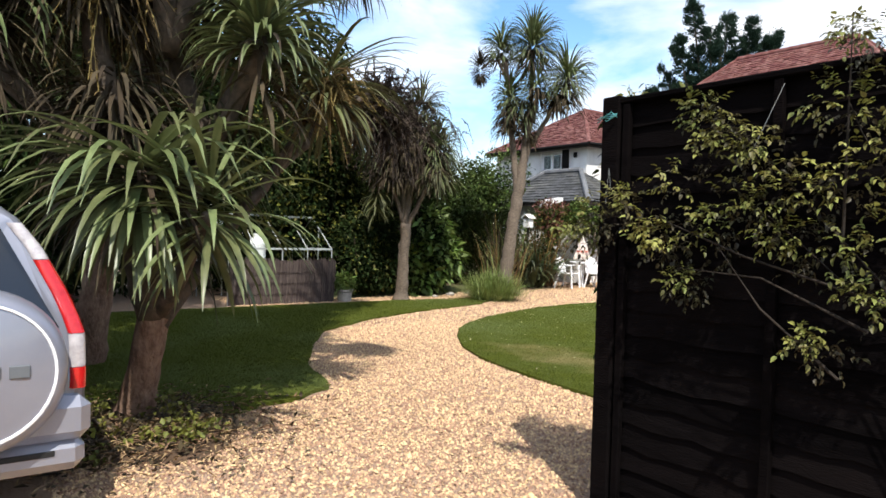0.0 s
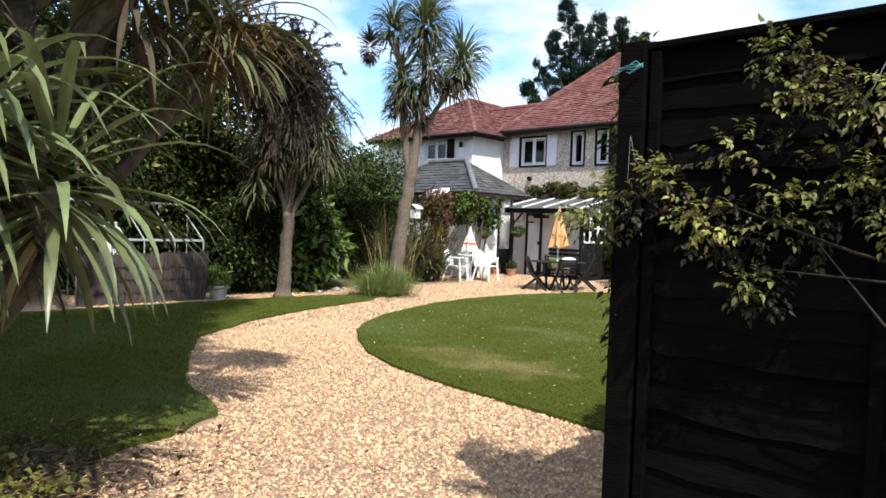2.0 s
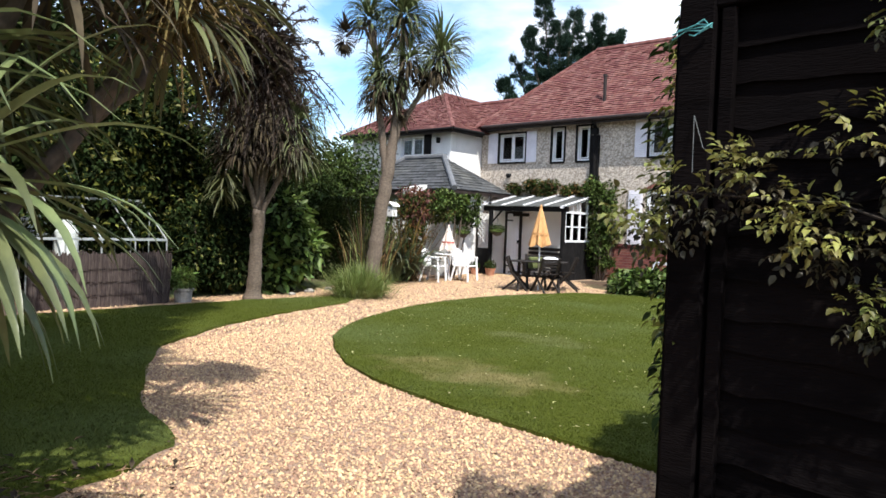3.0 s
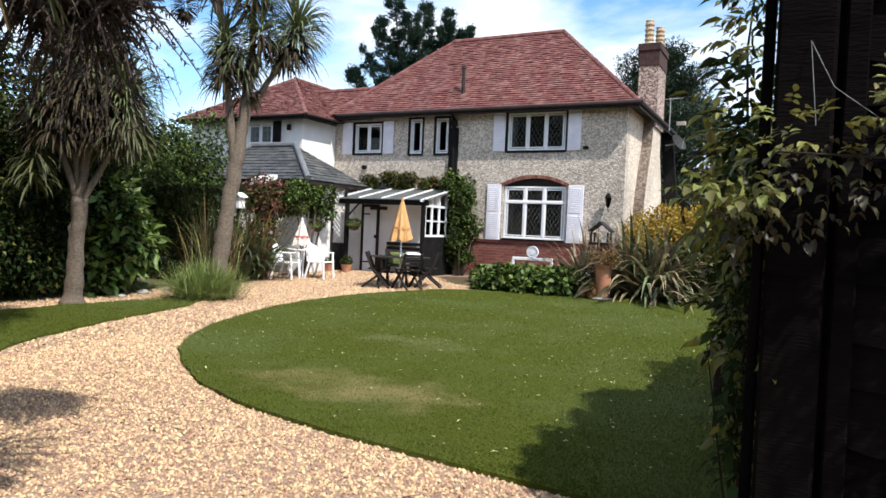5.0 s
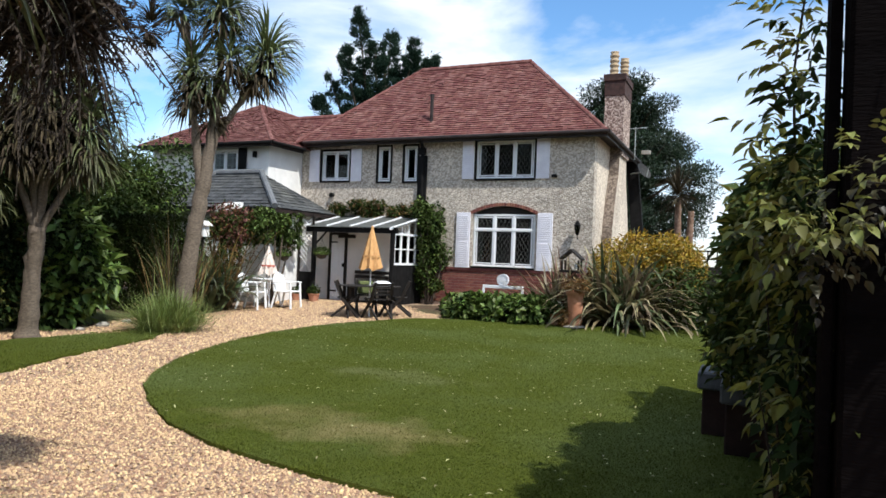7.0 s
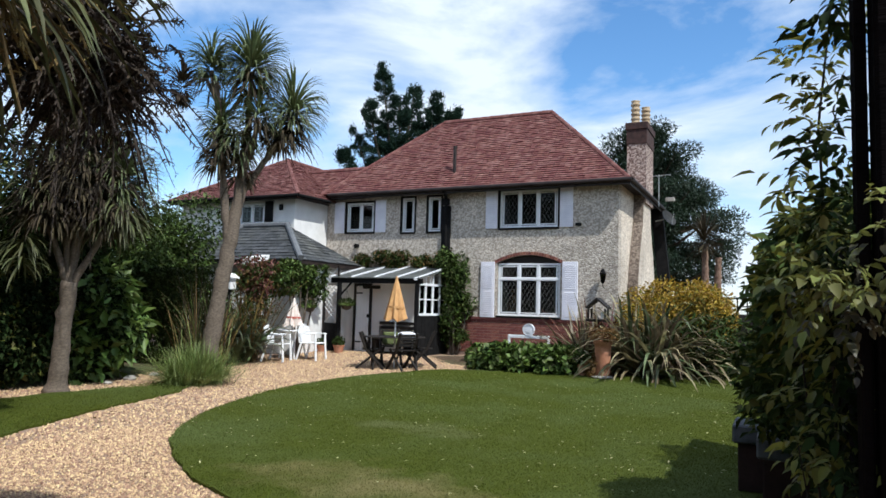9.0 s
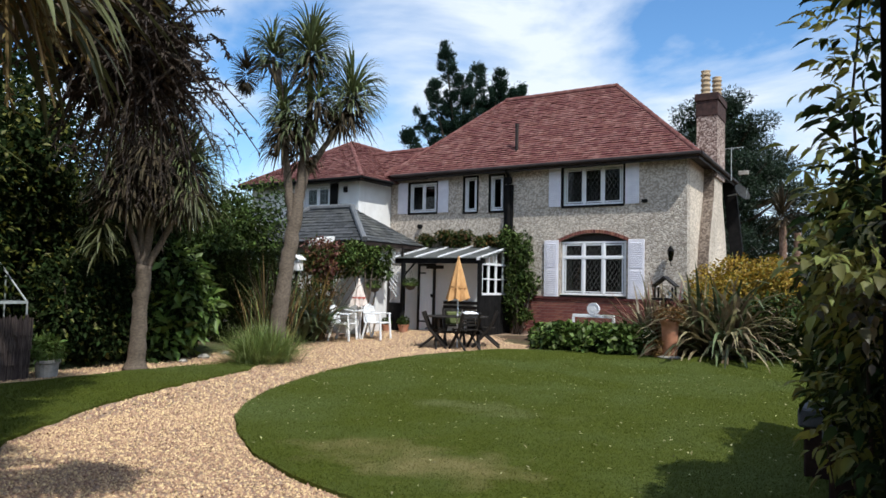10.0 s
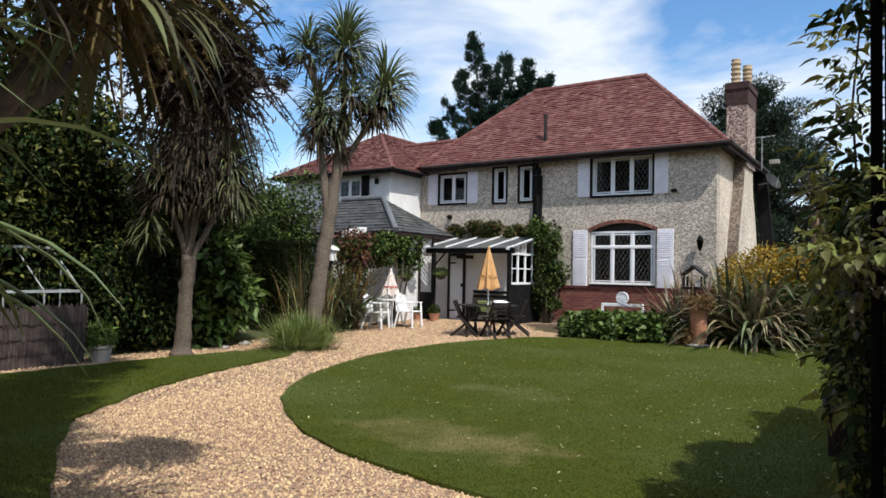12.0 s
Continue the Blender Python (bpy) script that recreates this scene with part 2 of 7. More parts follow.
M["white"] = surface("white_render", (0.72, 0.70, 0.68), (0.82, 0.80, 0.78), 3, 0.85, 0.3, 80, c3=(0.66, 0.63, 0.60))
M["brick"] = surface("red_brick", (0.145, 0.056, 0.044), (0.265, 0.105, 0.078), 12, 0.9, 0.5, 60, obrand=0.25, island=0.25)
M["mortar"] = surface("mortar", (0.22, 0.15, 0.12), (0.30, 0.21, 0.17), 20, 0.95, 0.5, 60)
M["tile"] = surface("clay_roof_tile", (0.105, 0.041, 0.038), (0.160, 0.064, 0.057), 16, 0.92, 0.4, 50, island=0.17, c3=(0.205, 0.105, 0.092), big=5.0, spec=0.1)
M["slate"] = surface("grey_slate", (0.040, 0.042, 0.046), (0.085, 0.088, 0.092), 9, 0.8, 0.4, 40, island=0.3, c3=(0.11, 0.11, 0.10), spec=0.15)
M["brick_dark"] = surface("sooty_brick", (0.03, 0.018, 0.017), (0.07, 0.036, 0.03), 9, 0.9, 0.5, 60)
M["lead"] = surface("lead_flashing", (0.11, 0.115, 0.125), (0.17, 0.175, 0.185), 6, 0.7, 0.2, 20, spec=0.15)
M["white_paint"] = surface("white_gloss_paint", (0.78, 0.78, 0.80), (0.84, 0.84, 0.85), 4, 0.4, 0.05, 60, spec=0.5)
M["shutter"] = surface("white_shutter_paint", (0.70, 0.68, 0.74), (0.80, 0.78, 0.83), 4, 0.5, 0.1, 60)
M["black_paint"] = surface("black_paint", (0.008, 0.008, 0.008), (0.016, 0.015, 0.015), 6, 0.85, 0.2, 50, spec=0.06)
M["dark_wood"] = surface("dark_stained_wood", (0.009, 0.007, 0.006), (0.022, 0.016, 0.012), 8, 0.6, 0.4, 40, stretch=(1, 5, 5))
M["soffit"] = surface("dark_fascia", (0.015, 0.010, 0.009), (0.032, 0.021, 0.018), 5, 0.6, 0.2, 30)
# Interior surfaces near black: the dimness of unlit rooms is put into colour.
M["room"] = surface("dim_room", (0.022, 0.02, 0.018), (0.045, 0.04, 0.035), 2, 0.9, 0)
M["curtain"] = surface("net_curtain", (0.16, 0.155, 0.15), (0.26, 0.25, 0.24), 8, 0.9, 0, stretch=(6, 1, 1))
M["glass"] = glass_mat("window_glass", (0.42, 0.45, 0.45))
M["clear"] = glass_mat("greenhouse_glass", (0.86, 0.91, 0.89))
M["leadcame"] = surface("lead_came", (0.13, 0.125, 0.12), (0.20, 0.19, 0.18), 10, 0.6, 0)
M["poly"] = surface("roof_sheet", (0.20, 0.21, 0.20), (0.30, 0.31, 0.30), 4, 0.5, 0.1, 10, c3=(0.15, 0.155, 0.15), translucency=0.6)
M["plastic"] = surface("white_plastic", (0.80, 0.80, 0.80), (0.86, 0.86, 0.86), 3, 0.35, 0.02, 40, spec=0.5)
M["orange"] = surface("orange_canvas", (0.50, 0.26, 0.10), (0.64, 0.37, 0.16), 9, 0.9, 0.3, 90, stretch=(3, 3, 0.6))
M["striped"] = surface("faded_patterned_canvas", (0.62, 0.50, 0.44), (0.74, 0.67, 0.60), 14, 0.9, 0.2, 60)
M["red_cloth"] = surface("red_canvas", (0.42, 0.10, 0.08), (0.55, 0.18, 0.13), 14, 0.9, 0.2, 60)
M["cloth_white"] = surface("white_cloth", (0.70, 0.70, 0.74), (0.82, 0.82, 0.85), 10, 0.9, 0.3, 60)
M["green_cloth"] = surface("green_cushion", (0.09, 0.11, 0.04), (0.14, 0.16, 0.06), 10, 0.9, 0.3, 60)
M["terracotta"] = surface("terracotta", (0.38, 0.15, 0.085), (0.52, 0.24, 0.14), 6, 0.85, 0.3, 50, c3=(0.45, 0.28, 0.20))
M["buff"] = surface("buff_chimney_pot", (0.33, 0.24, 0.15), (0.45, 0.34, 0.22), 6, 0.85, 0.3, 50)
M["planter_rim"] = surface("weathered_grey_plastic", (0.055, 0.060, 0.068), (0.11, 0.115, 0.125), 8, 0.7, 0.3, 40)
M["brown_pot"] = surface("dark_brown_pot", (0.020, 0.009, 0.008), (0.042, 0.020, 0.016), 6, 0.8, 0.3, 40)
M["grey_pot"] = surface("dark_grey_planter", (0.010, 0.010, 0.010), (0.024, 0.024, 0.023), 6, 0.7, 0.3, 40)
M["stonepot"] = surface("stone_pot", (0.26, 0.24, 0.21), (0.40, 0.37, 0.33), 8, 0.9, 0.4, 50)
M["brush"] = surface("brushwood_screen", (0.040, 0.028, 0.024), (0.10, 0.076, 0.068), 10, 0.95, 0.6, 50, island=0.3, stretch=(8, 8, 0.7))
M["alu"] = surface("weathered_aluminium", (0.36, 0.38, 0.37), (0.50, 0.52, 0.51), 6, 0.5, 0.1, 40, metal=0.5)
M["silver"] = surface("silver_car_paint", (0.23, 0.24, 0.29), (0.27, 0.28, 0.33), 2, 0.35, 0, metal=0.4, coat=0.6, spec=0.5)
M["car_dark"] = surface("black_rubber", (0.012, 0.012, 0.012), (0.022, 0.022, 0.022), 10, 0.7, 0.2, 60)
M["car_glass"] = surface("tinted_car_glass", (0.012, 0.014, 0.016), (0.016, 0.018, 0.02), 2, 0.06, 0, spec=0.6)
M["red_lens"] = surface("red_lamp_lens", (0.36, 0.006, 0.008), (0.52, 0.014, 0.014), 14, 0.12, 0.1, 90, spec=0.6, coat=0.5)
M["clear_lens"] = surface("clear_lamp_lens", (0.34, 0.32, 0.33), (0.50, 0.47, 0.48), 20, 0.12, 0.3, 60, spec=0.6, coat=0.5)
M["letter"] = surface("dark_grey_badge", (0.09, 0.10, 0.11), (0.12, 0.13, 0.14), 6, 0.4, 0)
M["twine"] = surface("blue_green_twine", (0.05, 0.20, 0.21), (0.10, 0.31, 0.32), 20, 0.8, 0.2, 90)
M["string"] = surface("pale_string", (0.16, 0.17, 0.17), (0.24, 0.25, 0.25), 20, 0.8, 0)


# ---- building helpers ----
class Geo:
    """Collects vertices and faces of one mesh."""
    def __init__(self):
        self.v, self.f = [], []

    def add(self, vs, fs):
        o = len(self.v)
        self.v.extend([tuple(a) for a in vs])
        self.f.extend([tuple(i + o for i in g) for g in fs])
        return self

    def box(self, x0, x1, y0, y1, z0, z1, b=0.0):
        if b <= 0:
            vs = [(x, y, z) for x in (x0, x1) for y in (y0, y1) for z in (z0, z1)]
            return self.add(vs, [(0, 1, 3, 2), (4, 6, 7, 5), (0, 4, 5, 1), (2, 3, 7, 6), (0, 2, 6, 4), (1, 5, 7, 3)])
        b = min(b, (x1 - x0) * 0.45, (y1 - y0) * 0.45, (z1 - z0) * 0.45)
        vs, ix = [], {}
        for sx in (0, 1):
            for sy in (0, 1):
                for sz in (0, 1):
                    X, Y, Z = (x0, x1)[sx], (y0, y1)[sy], (z0, z1)[sz]
                    dx, dy, dz = b * (1 - 2 * sx), b * (1 - 2 * sy), b * (1 - 2 * sz)
                    for k, q in enumerate(((X, Y + dy, Z + dz), (X + dx, Y, Z + dz), (X + dx, Y + dy, Z))):
                        ix[sx, sy, sz, k] = len(vs)
                        vs.append(q)
        fs = []
        for k in range(3):
            o = [a for a in range(3) if a != k]
            for s in (0, 1):
                q = []
                for u, w in ((0, 0), (1, 0), (1, 1), (0, 1)):
                    c = [0, 0, 0]
                    c[k], c[o[0]], c[o[1]] = s, u, w
                    q.append(ix[(*c, k)])
                fs.append(tuple(q))
            for u in (0, 1):
                for w in (0, 1):
                    c0, c1 = [0, 0, 0], [0, 0, 0]
                    c0[k], c1[k] = 0, 1
                    c0[o[0]] = c1[o[0]] = u
                    c0[o[1]] = c1[o[1]] = w
                    fs.append((ix[(*c0, o[0])], ix[(*c1, o[0])], ix[(*c1, o[1])], ix[(*c0, o[1])]))
        for sx in (0, 1):
            for sy in (0, 1):
                for sz in (0, 1):
                    fs.append(tuple(ix[sx, sy, sz, k] for k in range(3)))
        return self.add(vs, fs)

    def tube(self, pts, radii, n=8, cap=True):
        pts = [Vector(p) for p in pts]
        if isinstance(radii, (int, float)):
            radii = [radii] * len(pts)
        vs, fs = [], []
        ref = Vector((0.31, 0.9, 0.27)).normalized()
        for i, p in enumerate(pts):
            d = (pts[min(i + 1, len(pts) - 1)] - pts[max(i - 1, 0)]).normalized()
            a = d.cross(ref)
            if a.length < 0.1:
                a = d.cross(Vector((1, 0, 0)))
            a.normalize()
            c = d.cross(a)
            for k in range(n):
                t = 2 * math.pi * k / n
                vs.append(p + (a * math.cos(t) + c * math.sin(t)) * radii[i])
        for i in range(len(pts) - 1):
            for k in range(n):
                fs.append((i * n + k, i * n + (k + 1) % n, (i + 1) * n + (k + 1) % n, (i + 1) * n + k))
        if cap:
            fs.append(tuple(range(n))[::-1])
            fs.append(tuple((len(pts) - 1) * n + k for k in range(n)))
        return self.add(vs, fs)

    def lathe(self, c, prof, n=20):
        vs, fs = [], []
        for r, z in prof:
            for k in range(n):
                t = 2 * math.pi * k / n
                vs.append((c[0] + r * math.cos(t), c[1] + r * math.sin(t), c[2] + z))
        for i in range(len(prof) - 1):
            for k in range(n):
                fs.append((i * n + k, i * n + (k + 1) % n, (i + 1) * n + (k + 1) % n, (i + 1) * n + k))
        return self.add(vs, fs)

    def poly(self, *vs):
        return self.add(vs, [tuple(range(len(vs)))])

    def prism(self, outline, axis, a, b):
        """A flat outline (u, v) swept along an axis from a to b."""
        def at(u, v, w):
            return {"x": (w, u, v), "y": (u, w, v), "z": (u, v, w)}[axis]
        n = len(outline)
        vs = [at(u, v, a) for u, v in outline] + [at(u, v, b) for u, v in outline]
        fs = [tuple(range(n)), tuple(range(2 * n - 1, n - 1, -1))]
        fs += [(i, n + i, n + (i + 1) % n, (i + 1) % n) for i in range(n)]
        return self.add(vs, fs)

    def mesh(self, name, smooth=False):
        me = bpy.data.meshes.new(name)
        me.from_pydata(self.v, [], self.f)
        me.update()
        if smooth:
            me.shade_smooth()
        return me


def part(name, geo, material, parent=None, label="", smooth=False, at=None):
    me = geo if isinstance(geo, bpy.types.Mesh) else geo.mesh(name, smooth)
    if not me.materials:
        me.materials.append(material)
    ob = new(name, me)
    if parent is not None:
        ob.parent = parent
    if at is not None:
        ob.matrix_basis = at
    if label:
        tagged(ob, label)
    return ob


def thing(name, label, category, group="", kind="", at=None):
    ob = new(name)
    ob.empty_display_size = 0.2
    if at is not None:
        ob.matrix_basis = at
    return tagged(ob, label, category, group, kind)


def rise(y):
    t = min(1.0, max(0.0, (y - 14.2) / 3.6))
    return 0.14 * t * t * (3 - 2 * t)


rng = np.random.default_rng(7)


def unit(a):
    return a / np.maximum(np.linalg.norm(a, axis=-1, keepdims=True), 1e-9)


def leaf_mesh(name, P, D, U, L, Wd, fold=0.25):
    """Many small pointed leaves: at P along D, U up, length L, width Wd; folded along the rib."""
    n = len(P)
    S = unit(np.cross(D, U))
    N = unit(np.cross(S, D))
    L = np.broadcast_to(L, (n,))[:, None]
    Wd = np.broadcast_to(Wd, (n,))[:, None]
    a = P
    mid = P + D * L * 0.45
    b = mid + S * Wd * 0.5 + N * Wd * fold
    c = mid - S * Wd * 0.5 + N * Wd * fold
    tip = P + D * L - N * L * 0.12
    V = np.stack([a, b, tip, c], 1).reshape(-1, 3)
    base = np.arange(n)[:, None] * 4
    F = np.concatenate([base + np.array([[0, 1, 2]]), base + np.array([[0, 2, 3]])], 1).reshape(-1, 3)
    me = bpy.data.meshes.new(name)
    me.vertices.add(len(V))
    me.vertices.foreach_set("co", V.ravel())
    me.loops.add(F.size)
    me.loops.foreach_set("vertex_index", F.ravel().astype(np.int32))
    me.polygons.add(len(F))
    me.polygons.foreach_set("loop_start", np.arange(0, F.size, 3, dtype=np.int32))
    me.update(calc_edges=True)
    return me


def fine_leaves(name, P, D, U, L, Wd, fold=0.2, curl=0.25):
    """Near leaves: a folded, pointed blade of six faces that curls down to its tip."""
    n = len(P)
    S = unit(np.cross(D, U))
    N = unit(np.cross(S, D))
    L = np.broadcast_to(L, (n,))[:, None]
    Wd = np.broadcast_to(Wd, (n,))[:, None]
    cols = [P]
    for t, w in ((0.28, 0.46), (0.62, 0.40)):
        m = P + D * L * t - N * L * curl * t * t
        e = N * Wd * fold
        cols += [m + S * Wd * w + e, m, m - S * Wd * w + e]
    cols.append(P + D * L - N * L * curl)
    V = np.stack(cols, 1).reshape(-1, 3)
    F = np.array([(0, 1, 2), (0, 2, 3), (1, 4, 5), (1, 5, 2), (2, 5, 6), (2, 6, 3), (4, 7, 5), (5, 7, 6)])
    F = (np.arange(n)[:, None, None] * 8 + F[None]).reshape(-1, 3)
    me = bpy.data.meshes.new(name)
    me.vertices.add(len(V))
    me.vertices.foreach_set("co", V.ravel())
    me.loops.add(F.size)
    me.loops.foreach_set("vertex_index", F.ravel().astype(np.int32))
    me.polygons.add(len(F))
    me.polygons.foreach_set("loop_start", np.arange(0, F.size, 3, dtype=np.int32))
    me.update(calc_edges=True)
    return me


def compound_leaves(name, clumps, n, size, out, seed, aspect=0.45, pairs=2):
    """Pinnate leaves in sprays: stalks with pairs of leaflets and an end leaflet, leaning to out and hanging."""
    g = np.random.default_rng(seed)
    C = np.array(clumps, float)
    k = g.integers(0, len(C), n)
    d = unit(g.normal(size=(n, 3)))
    O = C[k, :3] + d * C[k, 3:] * (g.random(n) ** 0.5)[:, None]
    A = unit(d * 0.7 + np.array(out) + g.normal(size=(n, 3)) * 0.45)
    U = unit(np.array([0, 0, 1.0]) + g.normal(size=(n, 3)) * 0.35 - A * 0.1)
    S = unit(np.cross(A, U))
    Ps, Ds, Us, Ls = [], [], [], []
    sz = size * g.uniform(0.6, 1.25, n)
    for q in range(pairs + 1):
        t = (q + 0.6) * 0.62
        base = O + A * (sz * t)[:, None] - np.array([0, 0, 1.0]) * (sz * 0.10 * t * t)[:, None]
        sides = (1, -1) if q < pairs else (0,)
        for s in sides:
            Ps.append(base)
            Ds.append(unit(A * (0.55 if s else 1.0) + S * s * 0.95 + np.array([0, 0, -0.35]) + g.normal(size=(n, 3)) * 0.12))
            Us.append(U)
            Ls.append(sz * (0.85 if s else 1.15))
    P, D, U2, L = np.concatenate(Ps), np.concatenate(Ds), np.concatenate(Us), np.concatenate(Ls)
    return fine_leaves(name, P, D, U2, L, L * aspect)


def clump_leaves(name, clumps, n, size, aspect=0.5, droop=0.3, shell=0.35, flat=0.0):
    """Leaves over ellipsoid clumps (x, y, z, rx, ry, rz), uneven, denser outside."""
    C = np.array(clumps, float)
    area = C[:, 3] * C[:, 4] + C[:, 3] * C[:, 5] + C[:, 4] * C[:, 5]
    k = rng.choice(len(C), n, p=area / area.sum())
    d = unit(rng.normal(size=(n, 3)))
    r = 1 - shell * rng.random(n) ** 1.6 + rng.normal(size=n) * 0.07
    P = C[k, :3] + d * C[k, 3:] * r[:, None]
    P[:, 2] = np.maximum(P[:, 2], 0.03)
    D = unit(d * 0.8 + rng.normal(size=(n, 3)) * 0.75 + np.array([0, 0, -droop]))
    U = unit(d * 0.6 + np.array([0, 0, 0.9]) + rng.normal(size=(n, 3)) * 0.4)
    L = size * (0.6 + 0.8 * rng.random(n))
    return leaf_mesh(name, P, D, U, L, L * aspect)


def scatter_clumps(box, count, r, seed):
    """Clumps spread through a box (x0, x1, y0, y1, z0, z1)."""
    g = np.random.default_rng(seed)
    out = []
    for _ in range(count):
        s = r * (0.65 + 0.7 * g.random())
        out.append((g.uniform(box[0], box[1]), g.uniform(box[2], box[3]), g.uniform(box[4], box[5]), s, s, s * 0.85))
    return out


def sword_mesh(name, base, dirs, lengths, width, droop, seg=6, seed=1, stiff=0.35):
    """Sword leaves in strips that bend under their weight; base: one point or one for each."""
    g = np.random.default_rng(seed)
    n = len(dirs)
    base = np.broadcast_to(np.array(base, float), (n, 3))
    P = base.copy()
    D = unit(np.array(dirs, float))
    side = unit(np.cross(D, np.array([0, 0, 1.0])) + g.normal(size=(n, 3)) * 0.05)
    L = np.array(lengths, float)
    dr = np.broadcast_to(droop, (n,)) * (0.6 + 0.8 * g.random(n))
    rows = []
    for i in range(seg + 1):
        t = i / seg
        w = width * (0.55 + 1.6 * t if t < 0.28 else 1.0) * (1 - max(0, (t - 0.45) / 0.55) ** 1.7)
        w = max(w, width * 0.03)
        nrm = unit(np.cross(side, D))
        rows.append((P - side * w / 2 + nrm * w * 0.18, P.copy(), P + side * w / 2 + nrm * w * 0.18))
        D = unit(D + np.array([0, 0, -1.0]) * (dr * max(0.0, t - stiff * 0.5) / seg * 3.0)[:, None])
        P = P + D * (L / seg)[:, None]
    V = np.stack([q for row in rows for q in row], 1)
    k = 3 * (seg + 1)
    V = V.reshape(-1, 3)
    f = []
    for i in range(seg):
        for j in (0, 1):
            f.append((3 * i + j, 3 * i + j + 1, 3 * i + 4 + j, 3 * i + 3 + j))
    F = (np.arange(n)[:, None, None] * k + np.array(f)[None]).reshape(-1, 4)
    me = bpy.data.meshes.new(name)
    me.vertices.add(len(V))
    me.vertices.foreach_set("co", V.ravel())
    me.loops.add(F.size)
    me.loops.foreach_set("vertex_index", F.ravel().astype(np.int32))
    me.polygons.add(len(F))
    me.polygons.foreach_set("loop_start", np.arange(0, F.size, 4, dtype=np.int32))
    me.update(calc_edges=True)
    me.shade_smooth()
    return me


def head_dirs(n, seed, low=-0.5, axis=(0, 0, 1), high=1.0):
    g = np.random.default_rng(seed)
    z = g.uniform(low, high, n)
    a = g.uniform(0, 2 * math.pi, n)
    r = np.sqrt(np.maximum(0, 1 - np.clip(z, -1, 1) ** 2))
    return np.stack([r * np.cos(a), r * np.sin(a), z], 1) + np.array(axis) * 0.15

# ---- ground, gravel, lawns ----
def strip_mesh(name, ys, x0f, x1f, z, drop, nx=40):
    """A sheet in rows along y between two edges, with a rim that drops at its border."""
    g = Geo()
    rows = []
    for y in ys:
        a, b = x0f(y), x1f(y)
        rows.append([(a + (b - a) * i / nx, y, z + rise(y)) for i in range(nx + 1)])
    vs = [p for r in rows for p in r]
    m = nx + 1
    fs = [(j * m + i, j * m + i + 1, (j + 1) * m + i + 1, (j + 1) * m + i) for j in range(len(ys) - 1) for i in range(nx)]
    rim = [j * m for j in range(len(ys))][::-1] + list(range(m)) + [j * m + nx for j in range(len(ys))] + [(len(ys) - 1) * m + i for i in range(m)][::-1]
    n0 = len(vs)
    for k, i in enumerate(rim):
        x, y, zz = vs[i]
        vs.append((x, y, zz - drop))
    fs += [(rim[k], n0 + k, n0 + k + 1, rim[k + 1]) for k in range(len(rim) - 1)]
    g.add(vs, fs)
    return g


ground = part("ground", Geo().add([(-300, -300, -0.06), (300, -300, -0.06), (300, 300, -0.06), (-300, 300, -0.06)], [(0, 1, 2, 3)]), M["soil"])
tagged(ground, "dark earth and rough grass ground", "ground", kind="structure")
gravel = part("gravel_drive", strip_mesh("gravel_drive", [-6 + 0.4 * i for i in range(64)], lambda y: -17.0, lambda y: 3.0, 0.0, 0.05, 50), M["gravel"])
tagged(gravel, "winding honey-coloured gravel drive", "drive", kind="structure")

LAWN_Y = [4.80, 4.9, 5.0, 5.2, 5.5, 5.95, 6.5, 7.1, 8.0, 9.0, 10.0, 11.1, 12.2, 13.1, 14.2, 15.0, 15.3, 15.9, 16.8, 18.2]
LAWN_X = [-3.3, -4.3, -5.3, -6.3, -7.05, -7.75, -8.42, -8.92, -9.45, -9.86, -10.2, -10.4, -10.45, -10.42, -10.15, -9.85, -9.55, -7.8, -5.9, -3.85]
VERGE_Y = [-5.0, 1.2, 1.82, 2.5, 2.92, 3.04, 3.12, 3.34, 3.94, 4.55, 5.9, 7.3, 9.3, 9.95]
VERGE_X = [-5.35, -5.3, -5.4, -5.6, -5.84, -6.2, -6.7, -7.2, -8.3, -9.2, -10.1, -10.7, -11.3, -11.8]
lawn_edge = lambda y: float(np.interp(y, LAWN_Y, LAWN_X)) + 0.03 * math.sin(y * 9.0) * math.sin(y * 23)
verge_edge = lambda y: float(np.interp(y, VERGE_Y, VERGE_X)) + 0.03 * math.sin(y * 11.0)
verge_back = lambda y: float(np.interp(y, [-5, 8, 9.95], [-12.45, -12.5, -12.05])) + 0.03 * math.sin(y * 7)
lawn_rows = [4.80 + 0.03 * i for i in range(50)] + [6.3 + 0.2 * i for i in range(60)]
lawn = part("lawn", strip_mesh("lawn", lawn_rows, lawn_edge, lambda y: -1.9, 0.035, 0.07, 40), M["lawn"])
tagged(lawn, "neatly mown green lawn with a curved edge", "lawn", kind="structure")
verge = part("grass_verge", strip_mesh("grass_verge", [-5 + 0.5 * i for i in range(12)] + [0.8 + 0.05 * i for i in range(184)], verge_back, verge_edge, 0.035, 0.07, 30), M["lawn"])
tagged(verge, "shaded mown grass verge beside the drive", "lawn", kind="structure")


